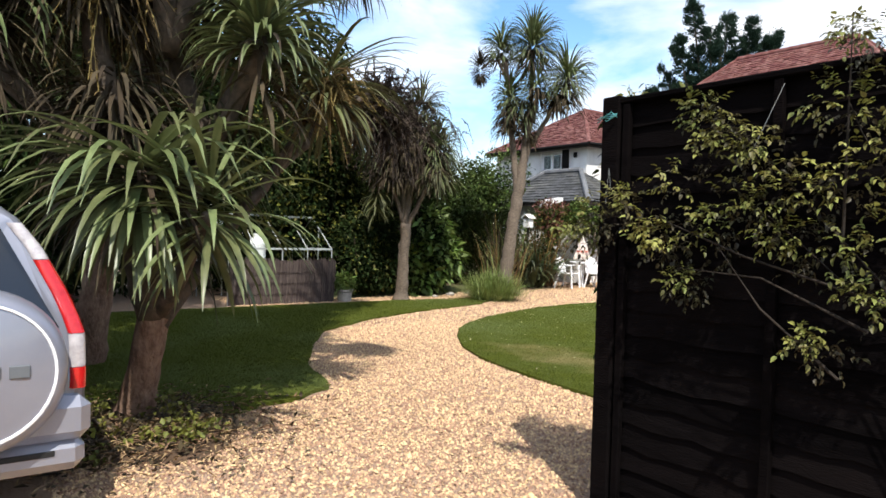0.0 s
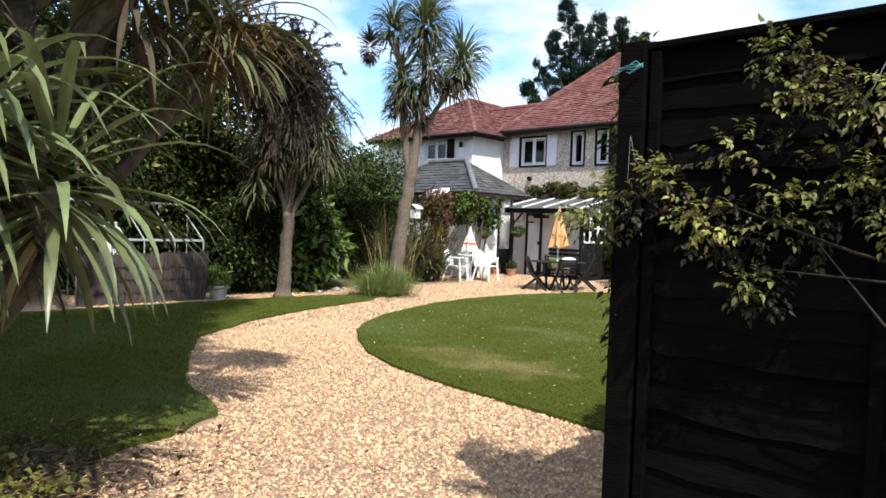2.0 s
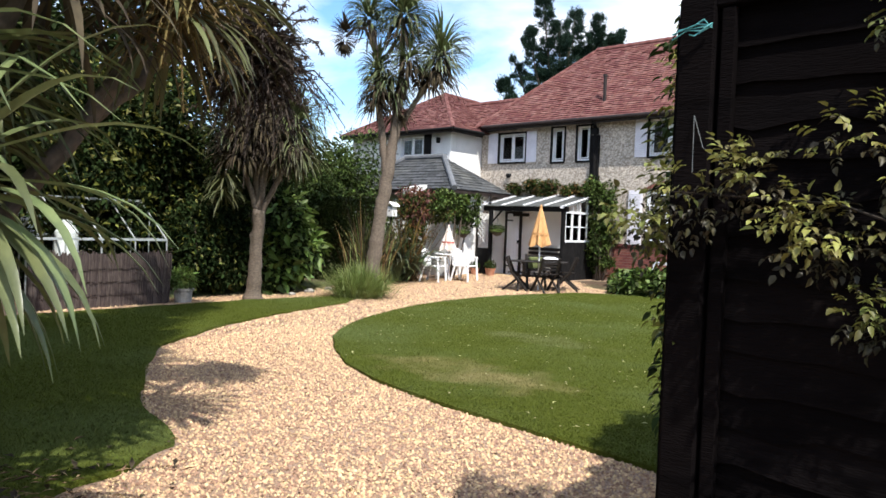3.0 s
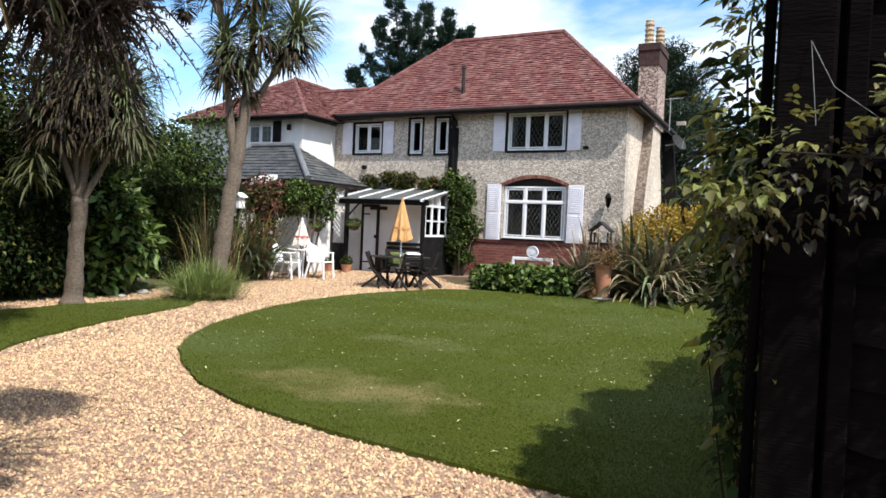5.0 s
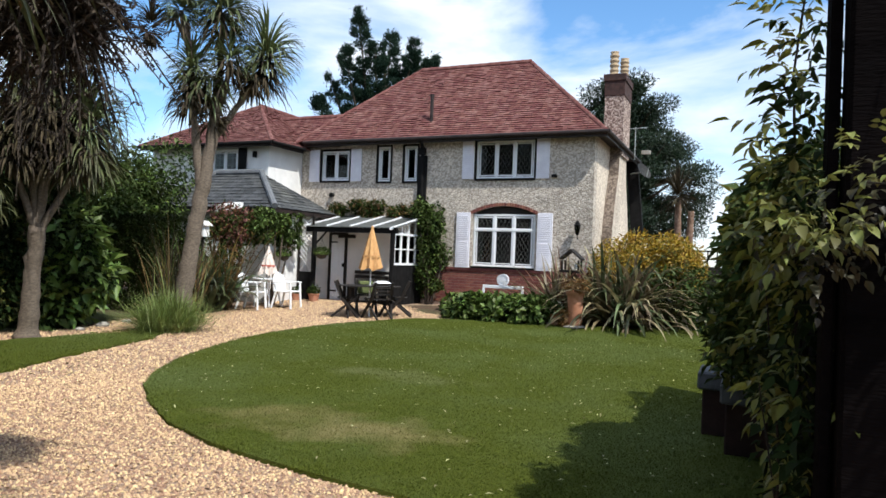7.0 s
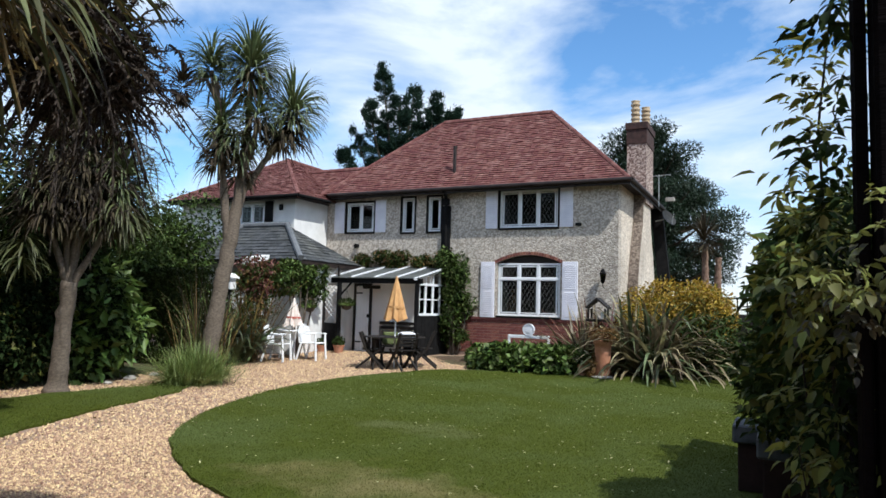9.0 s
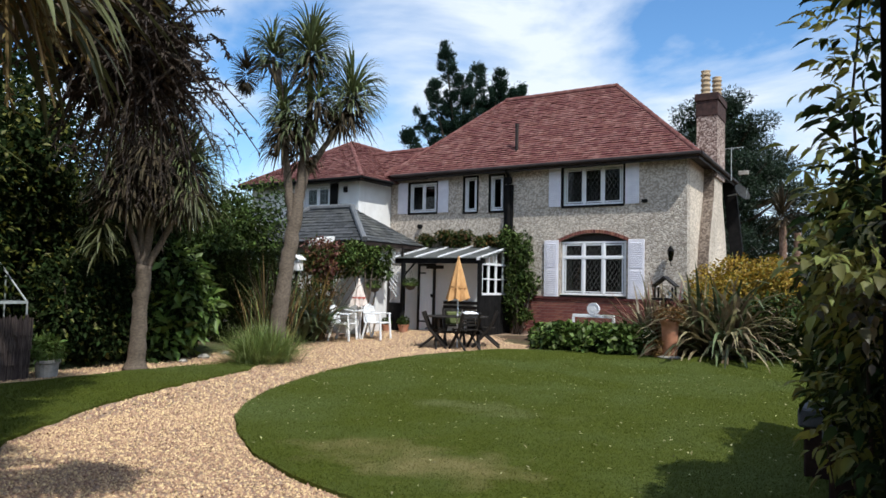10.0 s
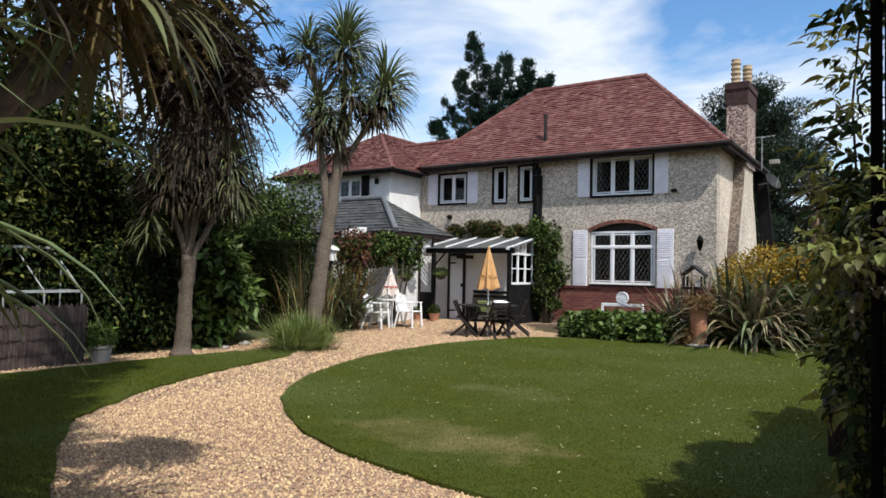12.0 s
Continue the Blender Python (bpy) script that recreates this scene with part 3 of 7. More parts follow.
def bed_mound(name, cx, cy, rx, ry, h, label):
    g = Geo()
    vs, fs = [(cx, cy, h + rise(cy))], []
    rings, n = 6, 28
    for r in range(1, rings + 1):
        for k in range(n):
            t = 2 * math.pi * k / n
            q = r / rings * (1 + 0.12 * math.sin(3 * t + cx) + 0.07 * math.sin(7 * t))
            x, y = cx + rx * q * math.cos(t), cy + ry * q * math.sin(t)
            vs.append((x, y, rise(y) + h * (1 - (r / rings) ** 2) - (0.01 if r == rings else 0)))
    fs += [(0, 1 + k, 1 + (k + 1) % n) for k in range(n)]
    for r in range(rings - 1):
        for k in range(n):
            a, b = 1 + r * n + k, 1 + r * n + (k + 1) % n
            fs.append((a, a + n, b + n, b))
    ob = part(name, g.add(vs, fs), M["soil"], smooth=True)
    return tagged(ob, label, "flower bed", kind="structure")


bed_mound("palm_bed", -5.32, 1.05, 0.82, 0.95, 0.09, "bare earth bed with weeds round a palm")
bed_mound("house_bed", -7.6, 17.3, 3.2, 1.7, 0.12, "planted earth bed along the house front")
bed_mound("shrub_bed", -15.2, 9.0, 1.9, 4.6, 0.12, "dark earth bed under shrubs")

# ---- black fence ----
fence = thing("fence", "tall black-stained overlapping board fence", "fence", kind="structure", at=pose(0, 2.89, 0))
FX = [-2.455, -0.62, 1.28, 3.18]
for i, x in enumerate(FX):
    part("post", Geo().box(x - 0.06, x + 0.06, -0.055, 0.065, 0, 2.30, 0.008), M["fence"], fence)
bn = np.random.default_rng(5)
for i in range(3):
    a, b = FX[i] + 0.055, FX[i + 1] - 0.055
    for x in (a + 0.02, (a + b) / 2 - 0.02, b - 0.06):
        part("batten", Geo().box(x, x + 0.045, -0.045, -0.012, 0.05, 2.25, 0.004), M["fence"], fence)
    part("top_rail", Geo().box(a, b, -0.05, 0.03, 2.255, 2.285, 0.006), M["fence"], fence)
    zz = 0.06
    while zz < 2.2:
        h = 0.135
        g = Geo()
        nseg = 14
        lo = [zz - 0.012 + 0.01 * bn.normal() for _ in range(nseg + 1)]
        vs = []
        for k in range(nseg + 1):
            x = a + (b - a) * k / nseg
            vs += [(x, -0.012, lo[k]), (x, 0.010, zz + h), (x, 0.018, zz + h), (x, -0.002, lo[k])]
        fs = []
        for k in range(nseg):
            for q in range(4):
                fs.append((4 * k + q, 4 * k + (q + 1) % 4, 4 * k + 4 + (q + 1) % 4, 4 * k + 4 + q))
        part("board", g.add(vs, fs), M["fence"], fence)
        zz += 0.122
tw = Geo()
for k in range(5):
    a0 = k * 0.9
    tw.tube([(-2.50 + 0.03 * math.cos(a0), -0.075, 2.17 + 0.02 * math.sin(a0)), (-2.45 + 0.02 * k % 0.05, -0.09, 2.16 + 0.012 * k), (-2.40, -0.07, 2.19 + 0.01 * math.sin(k))], 0.0025, 5)
part("twine_knot", tw, M["twine"], fence, "blue-green twine knot")
part("string", Geo().tube([(-2.447, -0.06, 1.91), (-2.40, -0.10, 1.80), (-2.28, -0.11, 1.70)], 0.0008, 5).tube([(-2.447, -0.06, 1.91), (-2.43, -0.10, 1.72)], 0.0008, 5)
     .tube([(-1.50, -0.06, 2.22), (-1.58, -0.1, 2.0), (-1.66, -0.1, 1.85)], 0.0016, 5), M["string"], fence, "pale tying string")

# ---- house ----
def wall_panel(g, x0, x1, z0, z1, y, t, holes):
    """A wall in the plane y .. y+t with rectangular holes (x0, x1, z0, z1)."""
    xs = sorted({x0, x1, *[h[0] for h in holes], *[h[1] for h in holes]})
    zs = sorted({z0, z1, *[h[2] for h in holes], *[h[3] for h in holes]})
    nx, nz = len(xs), len(zs)
    solid = lambda i, j: 0 <= i < nx - 1 and 0 <= j < nz - 1 and not any(
        h[0] < (xs[i] + xs[i + 1]) / 2 < h[1] and h[2] < (zs[j] + zs[j + 1]) / 2 < h[3] for h in holes)
    vs = [(xs[i], yy, zs[j]) for yy in (y, y + t) for i in range(nx) for j in range(nz)]
    at = lambda k, i, j: k * nx * nz + i * nz + j
    fs = []
    for i in range(nx - 1):
        for j in range(nz - 1):
            if not solid(i, j):
                continue
            fs.append((at(0, i, j), at(0, i + 1, j), at(0, i + 1, j + 1), at(0, i, j + 1)))
            fs.append((at(1, i, j), at(1, i, j + 1), at(1, i + 1, j + 1), at(1, i + 1, j)))
            for di, dj, p, q in ((-1, 0, (i, j), (i, j + 1)), (1, 0, (i + 1, j), (i + 1, j + 1)), (0, -1, (i, j), (i + 1, j)), (0, 1, (i, j + 1), (i + 1, j + 1))):
                if not solid(i + di, j + dj):
                    fs.append((at(0, *p), at(0, *q), at(1, *q), at(1, *p)))
    return g.add(vs, fs)


FY = 18.95
house = thing("house", "two-storey pebbledashed house with red tiled hip roof", "house")
H_W1 = (-14.87, -13.85, 3.71, 4.63)
H_S1 = (-12.87, -12.43, 3.67, 4.71)
H_S2 = (-11.99, -11.55, 3.67, 4.71)
H_W2 = (-9.71, -8.02, 3.72, 4.77)
H_BAY = (-9.75, -7.93, 1.28, 2.99)
part("front_wall", wall_panel(Geo(), -15.6, -6.4, 1.22, 4.83, FY, 0.3, [H_W1, H_S1, H_S2, H_W2, H_BAY]), M["pebble"], house, "grey pebbledash wall")
part("side_wall", Geo().box(-6.7, -6.397, FY + 0.303, 23.8, 0, 4.83), M["pebble_pale"], house, "cream side wall, sunlight put into the render colour")
part("back_wall", Geo().box(-15.6, -6.7, 23.5, 23.8, 0, 4.83), M["pebble"], house)
part("left_wall", Geo().box(-15.6, -15.3, FY + 0.303, 23.5, 0, 4.83), M["pebble"], house)
part("plinth", Geo().box(-15.6, -6.42, FY + 0.02, FY + 0.3, 0, 1.215), M["mortar"], house, "brick plinth backing")
# Floor and partition added as near-black backing behind the windows.
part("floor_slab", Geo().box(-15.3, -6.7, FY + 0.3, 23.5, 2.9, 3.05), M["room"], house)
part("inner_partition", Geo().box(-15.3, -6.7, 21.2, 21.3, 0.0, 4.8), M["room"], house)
# segment-shaped spandrels over the large window and its brick arch
def arch_z(x):
    u = (x - (-8.84)) / 0.91
    return 2.74 + 0.22 * (1 - u * u)
g = Geo()
xs = [-9.75 + 1.82 * i / 16 for i in range(17)]
for i in range(16):
    a, b = xs[i], xs[i + 1]
    g.prism([(a, arch_z(a)), (b, arch_z(b)), (b, 2.99), (a, 2.99)], "y", FY + 0.002, FY + 0.25)
part("arch_spandrel", g, M["pebble"], house)
for i in range(26):
    a = -9.81 + 1.94 * i / 26
    b = -9.81 + 1.94 * (i + 0.9) / 26
    part("arch_brick", Geo().prism([(a, arch_z(a)), (b, arch_z(b)), (b + 0.004 * (i - 13) * 0.4, arch_z(b) + 0.09), (a + 0.004 * (i - 13) * 0.4, arch_z(a) + 0.09)], "y", FY - 0.02, FY + 0.05), M["brick"], house)
part("window_head", Geo().box(-9.75, -7.93, FY + 0.10, FY + 0.16, 2.73, 2.988), M["dark_wood"], house, "dark panel under the arch")


def window_unit(name, hole, lights, transom, lattice, y=FY, sill=True, depth=0.045):
    x0, x1, z0, z1 = hole
    w = part(name, Geo().box(x0, x1, y + depth, y + depth + 0.06, z0, z0 + 0.055, 0.005).box(x0, x1, y + depth, y + depth + 0.06, z1 - 0.055, z1, 0.005)
             .box(x0, x0 + 0.055, y + depth, y + depth + 0.06, z0 + 0.055, z1 - 0.055, 0.005).box(x1 - 0.055, x1, y + depth, y + depth + 0.06, z0 + 0.055, z1 - 0.055, 0.005), M["white_paint"], house, "white painted casement window")
    cells = []
    ww = (x1 - x0 - 0.11) / lights
    zsplit = [z0 + 0.055] + ([transom] if transom else []) + [z1 - 0.055]
    for i in range(1, lights):
        xm = x0 + 0.055 + ww * i
        part("mullion", Geo().box(xm - 0.03, xm + 0.03, y + depth - 0.004, y + depth + 0.064, z0 + 0.055, z1 - 0.055, 0.005), M["white_paint"], w)
    if transom:
        part("transom", Geo().box(x0 + 0.055, x1 - 0.055, y + depth - 0.008, y + depth + 0.068, transom - 0.035, transom + 0.035, 0.005), M["white_paint"], w)
    for i in range(lights):
        for j in range(len(zsplit) - 1):
            a, b = x0 + 0.055 + ww * i + 0.03, x0 + 0.055 + ww * (i + 1) - 0.03
            c, d = zsplit[j] + 0.02, zsplit[j + 1] - 0.02
            part("sash", Geo().box(a - 0.002, a + 0.028, y + depth + 0.01, y + depth + 0.05, c, d).box(b - 0.028, b + 0.002, y + depth + 0.01, y + depth + 0.05, c, d)
                 .box(a + 0.028, b - 0.028, y + depth + 0.01, y + depth + 0.05, c, c + 0.028).box(a + 0.028, b - 0.028, y + depth + 0.01, y + depth + 0.05, d - 0.028, d), M["white_paint"], w)
            p = part("pane", Geo().box(a + 0.028, b - 0.028, y + depth + 0.028, y + depth + 0.033, c + 0.028, d - 0.028), M["glass"], w)
            p.visible_shadow = False
            if lattice:
                lg = Geo()
                A, B, C, D = a + 0.028, b - 0.028, c + 0.028, d - 0.028
                step = lattice
                for sgn in (1, -1):
                    k = -60
                    while k < 60:
                        x_at = A + k * step
                        # line x = x_at + sgn * (z - C) * 0.62
                        za, zb = C, D
                        xa, xb = x_at + sgn * 0, x_at + sgn * (D - C) * 0.62
                        lo_x, hi_x = min(xa, xb), max(xa, xb)
                        if hi_x > A and lo_x < B:
                            t0, t1 = 0.0, 1.0
                            dx = xb - xa
                            for lim, s in ((A, 1), (B, -1)):
                                t = (lim - xa) / dx
                                if (dx > 0) == (s > 0):
                                    t0 = max(t0, t)
                                else:
                                    t1 = min(t1, t)
                            if t1 - t0 > 0.02:
                                p0 = (xa + dx * t0, y + depth + 0.024, C + (D - C) * t0)
                                p1 = (xa + dx * t1, y + depth + 0.024, C + (D - C) * t1)
                                lg.tube([p0, p1], 0.0034, 4, False)
                        k += 1
                part("lead_lattice", lg, M["leadcame"], w)
    if not transom and y == FY:
        part("surround", Geo().box(x0 - 0.05, x0 + 0.006, y - 0.012, y + 0.03, z0, z1 + 0.045).box(x1 - 0.006, x1 + 0.05, y - 0.012, y + 0.03, z0, z1 + 0.045)
             .box(x0 + 0.006, x1 - 0.006, y - 0.012, y + 0.03, z1 - 0.006, z1 + 0.045), M["black_paint"], w, "black painted surround")
    if sill:
        part("sill", Geo().box(x0 - 0.03, x1 + 0.03, y - 0.05, y + depth, z0 - 0.06, z0 - 0.004, 0.006), M["black_paint"], w, "black painted sill")
    for s in (0, 1):
        cg = Geo()
        cx = x0 + 0.06 if s == 0 else x1 - 0.06 - (x1 - x0) * 0.10
        ww2 = (x1 - x0) * 0.10
        vs, fs = [], []
        for i in range(13):
            xx = cx + ww2 * i / 12
            yy = y + depth + 0.16 + 0.025 * math.sin(i * 1.9)
            vs += [(xx, yy, z0 + 0.03), (xx, yy, z1 - 0.03)]
        fs = [(2 * i, 2 * i + 2, 2 * i + 3, 2 * i + 1) for i in range(12)]
        part("curtain", cg.add(vs, fs), M["curtain"], w, "pale net curtain")
    return w


def shutter(x0, x1, z0, z1, y=FY, mat="shutter"):
    s = part("shutter", Geo().box(x0, x1, y - 0.045, y - 0.012, z0, z1, 0.006), M[mat], house, "white louvred timber shutter" if mat == "shutter" else "black timber shutter")
    zm = (z0 + z1) / 2
    for a, b in ((z0 + 0.07, zm - 0.03), (zm + 0.03, z1 - 0.07)):
        k = int((b - a) / 0.055)
        for i in range(k):
            z = a + (b - a) * i / k
            part("louvre", Geo().box(x0 + 0.05, x1 - 0.05, y - 0.056, y - 0.045, z, z + (b - a) / k * 0.7, 0.003), M[mat], s)
    return s


window_unit("window_upper_left", H_W1, 2, 0, 0)
window_unit("window_slot", H_S1, 1, 0, 0)
window_unit("window_slot", H_S2, 1, 0, 0)
window_unit("window_upper_right", H_W2, 3, 0, 0.12)
window_unit("window_bay", (-9.73, -7.95, 1.28, 2.73), 3, 2.30, 0.12)
for q in ((-15.30, -14.93, 3.68, 4.67), (-13.79, -13.42, 3.68, 4.67), (-10.12, -9.77, 3.70, 4.79), (-7.96, -7.60, 3.70, 4.79), (-10.23, -9.81, 1.22, 2.77), (-7.87, -7.45, 1.22, 2.77)):
    shutter(*q)


def tile_slope(g, ea, eb, ta, tb, course=0.105, width=0.168, seed=3, th=0.014):
    r = np.random.default_rng(seed)
    ea, eb, ta, tb = (np.array(p, float) for p in (ea, eb, ta, tb))
    nrm = np.cross(eb - ea, (ta + tb) / 2 - (ea + eb) / 2)
    nrm /= np.linalg.norm(nrm)
    if nrm[2] < 0:
        nrm = -nrm
    n = max(2, int(round(np.linalg.norm(np.cross(unit((eb - ea)[None])[0], ta - ea)) / course)))
    for i in range(n):
        a0, b0 = ea + (ta - ea) * i / n, eb + (tb - eb) * i / n
        a1, b1 = ea + (ta - ea) * min(1, (i + 1.15) / n), eb + (tb - eb) * min(1, (i + 1.15) / n)
        L = np.linalg.norm(b0 - a0)
        m = max(1, int(round(L / width)))
        sh = 0.5 * (i % 2) / m
        for k in range(m + (i % 2)):
            u0, u1 = max(0, k / m - sh), min(1, (k + 0.97) / m - sh)
            if u1 <= u0:
                continue
            lift = nrm * (th * (1.5 + 0.45 * r.normal()))
            lo = nrm * 0.002
            jig = (ea - ta) / np.linalg.norm(ea - ta) * 0.006 * r.normal()
            p = [a0 + (b0 - a0) * u0 + lift + jig, a0 + (b0 - a0) * u1 + lift + jig, a1 + (b1 - a1) * u1 + lo, a1 + (b1 - a1) * u0 + lo]
            q = [p[0] - lift * 0.9, p[1] - lift * 0.9]
            g.add(p + q, [(0, 1, 2, 3), (4, 5, 1, 0)])


def ridge_tiles(parent, a, b, r=0.10, mat="tile"):
    a, b = Vector(a), Vector(b)
    n = max(2, int((b - a).length / 0.32))
    for i in range(n):
        p, q = a.lerp(b, i / n), a.lerp(b, (i + 1.04) / n)
        part("ridge_tile", Geo().tube([p - Vector((0, 0, 0.03)), q - Vector((0, 0, 0.03))], [r * 1.06, r * 0.96], 10), M[mat], parent)


def hip_roof(parent, x0, x1, y0, y1, ze, zr, rx0, rx1, ry0, ry1, mat, deck, ridge=True, course=0.105, width=0.168, seed=3):
    """Eaves rectangle at ze, ridge from (rx0, ry0) to (rx1, ry1) at zr."""
    A, B, C, D = (x0, y0, ze), (x1, y0, ze), (x1, y1, ze), (x0, y1, ze)
    R0, R1 = (rx0, ry0, zr), (rx1, ry1, zr)
    horizontal = abs(rx1 - rx0) >= abs(ry1 - ry0)
    if horizontal:
        faces = [(A, B, R0, R1), (B, C, R1, R1), (C, D, R1, R0), (D, A, R0, R0)]
    else:
        faces = [(A, B, R0, R0), (B, C, R0, R1), (C, D, R1, R1), (D, A, R1, R0)]
    dk = Geo()
    for ea, eb, ta, tb in faces:
        dk.poly(*([ea, eb, tb, ta] if ta != tb else [ea, eb, ta]))
    dk.poly(A, D, C, B)
    roof = part("roof", dk, M[deck], parent, "hipped tiled roof")
    tg = Geo()
    for i, (ea, eb, ta, tb) in enumerate(faces):
        tile_slope(tg, ea, eb, ta, tb, course, width, seed + i)
    tagged(part("roof_tiles", tg, M[mat], roof), kind="stuff")
    if ridge:
        if (Vector(R0) - Vector(R1)).length > 0.2:
            ridge_tiles(roof, R0, R1, 0.10, mat)
        for e, r in ((A, R0), (B, R1 if horizontal else R0), (C, R1), (D, R0 if horizontal else R1)):
            ridge_tiles(roof, e, r, 0.075, mat)
    return roof


hip_roof(house, -15.6, -6.05, 18.58, 24.05, 4.87, 7.61, -12.69, -8.96, 21.3, 21.3, "tile", "soffit", seed=11)
part("fascia", Geo().box(-15.3, -6.05, 18.60, 18.63, 4.72, 4.862).box(-6.08, -6.05, 18.63, 24.05, 4.72, 4.862).box(-15.3, -6.05, 18.63, 18.95, 4.83, 4.862)
     .box(-6.397, -6.08, 18.63, 24.0, 4.83, 4.862), M["soffit"], house, "dark stained eaves board")
part("gutter", Geo().tube([(-15.3, 18.54, 4.84), (-6.0, 18.54, 4.84)], 0.055, 8).tube([(-6.0, 18.54, 4.84), (-6.0, 24.1, 4.82)], 0.055, 8), M["soffit"], house, "dark brown gutter")
part("downpipe", Geo().tube([(-11.3, 18.56, 4.8), (-11.34, 18.86, 4.6), (-11.36, 18.88, 0.2)], 0.05, 8).box(-11.46, -11.26, 18.80, 18.93, 4.42, 4.62, 0.01).box(-11.5, -11.22, 18.87, 18.945, 3.0, 4.4, 0.01), M["black_paint"], house, "black downpipe")
part("vent_pipe", Geo().tube([(-11.25, 19.15, 5.3), (-11.25, 19.15, 6.15)], 0.05, 8).tube([(-11.25, 19.15, 6.15), (-11.25, 19.15, 6.22)], 0.065, 8), M["soffit"], house, "dark vent pipe through the tiles")
part("wall_vent", Geo().tube([(-14.42, FY + 0.05, 3.28), (-14.42, FY - 0.12, 3.26)], 0.07, 10), M["black_paint"], house)
part("overflow", Geo().box(-7.52, -7.38, FY - 0.1, FY, 3.72, 3.80, 0.01), M["black_paint"], house)
# chimney breast with curved shoulders on the side wall, stack, pots
prof = [(20.0, 0.0), (20.05, 1.6), (20.2, 2.5), (20.5, 3.3), (20.85, 4.0), (21.0, 4.83), (22.1, 4.83), (22.2, 4.0), (22.6, 3.2), (22.9, 2.4), (23.0, 0.0)]
# Thin brown strip, darker than the breast, along the front-facing shoulder edge.
sg = Geo()
for (ya, za), (yb, zb_) in zip(prof[:5], prof[1:6]):
    sg.prism([(ya - 0.012, za), (yb - 0.012, zb_), (yb + 0.02, zb_), (ya + 0.02, za)], "x", -6.392, -6.116)
part("shoulder_render", sg, M["weathered"], house, "darker brown render on the curved shoulder")
part("chimney_breast", Geo().prism(prof, "x", -6.395, -6.12), M["pebble_pale"], house, "chimney breast with curved shoulders, render coloured as sunlit")
ch = part("chimney", Geo().box(-6.60, -6.06, 21.0, 22.2, 4.6, 6.32), M["chimney"], house, "brown weathered chimney stack")
part("chimney_cap", Geo().box(-6.62, -6.04, 20.98, 22.22, 6.32, 6.75, 0.01).box(-6.65, -6.01, 20.95, 22.25, 6.75, 6.95, 0.01), M["brick_dark"], ch, "dark brick chimney head")
for x, y, z in ((-6.42, 21.3, 0.72), (-6.22, 21.85, 0.66)):
    pot_prof = [(0.15, 0), (0.155, 0.06), (0.12, 0.10)]
    for i in range(4):
        b = 0.14 + (z - 0.16) * i / 4
        pot_prof += [(0.112, b), (0.135, b + 0.02), (0.135, b + 0.06), (0.112, b + 0.08)]
    pot_prof += [(0.115, z - 0.03), (0.13, z), (0.10, z), (0.09, z - 0.2)]
    part("chimney_pot", Geo().lathe((x, y, 6.95), pot_prof, 18), M["buff"], ch, "cream ringed chimney pot", True)
part("side_niche", Geo().prism([(23.15, 1.6), (23.55, 1.6), (23.55, 2.2), (23.45, 2.38), (23.25, 2.38), (23.15, 2.2)], "x", -6.40, -6.375), M["soffit"], house, "dark arched side window")
part("bargeboard", Geo().prism([(-6.4, 4.86), (-6.05, 4.86), (-5.75, 2.0), (-5.72, 0.05), (-6.1, 0.05), (-6.12, 2.0)], "y", 23.85, 24.05), M["black_paint"], house, "black timber buttress board")
# brick plinth pieces
bk = Geo().box(0, 0.215, -0.004, 0.05, 0, 0.065, 0.004).mesh("brick")
bk.materials.append(M["brick"])
row = 0
zb = 0.24
while zb < 1.16:
    x = -10.9 + (0.1125 if row % 2 else 0)
    while x < -6.62:
        part("brick", bk, M["brick"], house, at=pose(x, FY + 0.012, zb))
        x += 0.225
    zb += 0.077
    row += 1
part("sill_course", Geo().box(-10.75, -6.40, FY - 0.03, FY + 0.02, 1.155, 1.222, 0.006), M["brick"], house)
# wall lantern
lan = thing("wall_lantern", "black wrought-iron coach lantern on the house wall", "lantern", at=pose(-6.76, FY, 2.30))
part("bracket", Geo().tube([(0, 0, -0.2), (0, -0.12, -0.22), (0, -0.16, -0.08)], 0.012, 6), M["black_paint"], lan)
part("lantern_body", Geo().lathe((0, -0.16, -0.08), [(0.02, -0.03), (0.05, 0), (0.085, 0.22), (0.09, 0.23), (0.05, 0.32), (0.01, 0.36)], 6), M["black_paint"], lan)
part("lantern_glass", Geo().lathe((0, -0.16, -0.08), [(0.053, 0.01), (0.087, 0.215)], 6), M["glass"], lan)

# ---- white wing, slate extension ----
wing = thing("house_wing", "white rendered wing with red hip roof", "house")
HWW = (-17.80, -16.75, 3.80, 4.48)
house_keep = house
house = wing
part("front_wall", wall_panel(Geo(), -20.2, -15.6, 0, 4.60, 17.3, 0.3, [HWW]), M["white"], wing)
part("side_wall", Geo().box(-15.9, -15.6, 17.603, 18.94, 0, 4.60), M["white"], wing, "sunlit white side wall")
part("left_wall", Geo().box(-20.2, -19.9, 17.603, 24, 0, 4.6), M["white"], wing)
part("back_wall", Geo().box(-19.9, -15.62, 23.7, 24, 0, 4.6), M["white"], wing)
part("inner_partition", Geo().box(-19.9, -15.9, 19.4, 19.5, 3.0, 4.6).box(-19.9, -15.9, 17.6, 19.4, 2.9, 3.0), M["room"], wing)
ww = window_unit("window_wing", HWW, 2, 0, 0, 17.3)
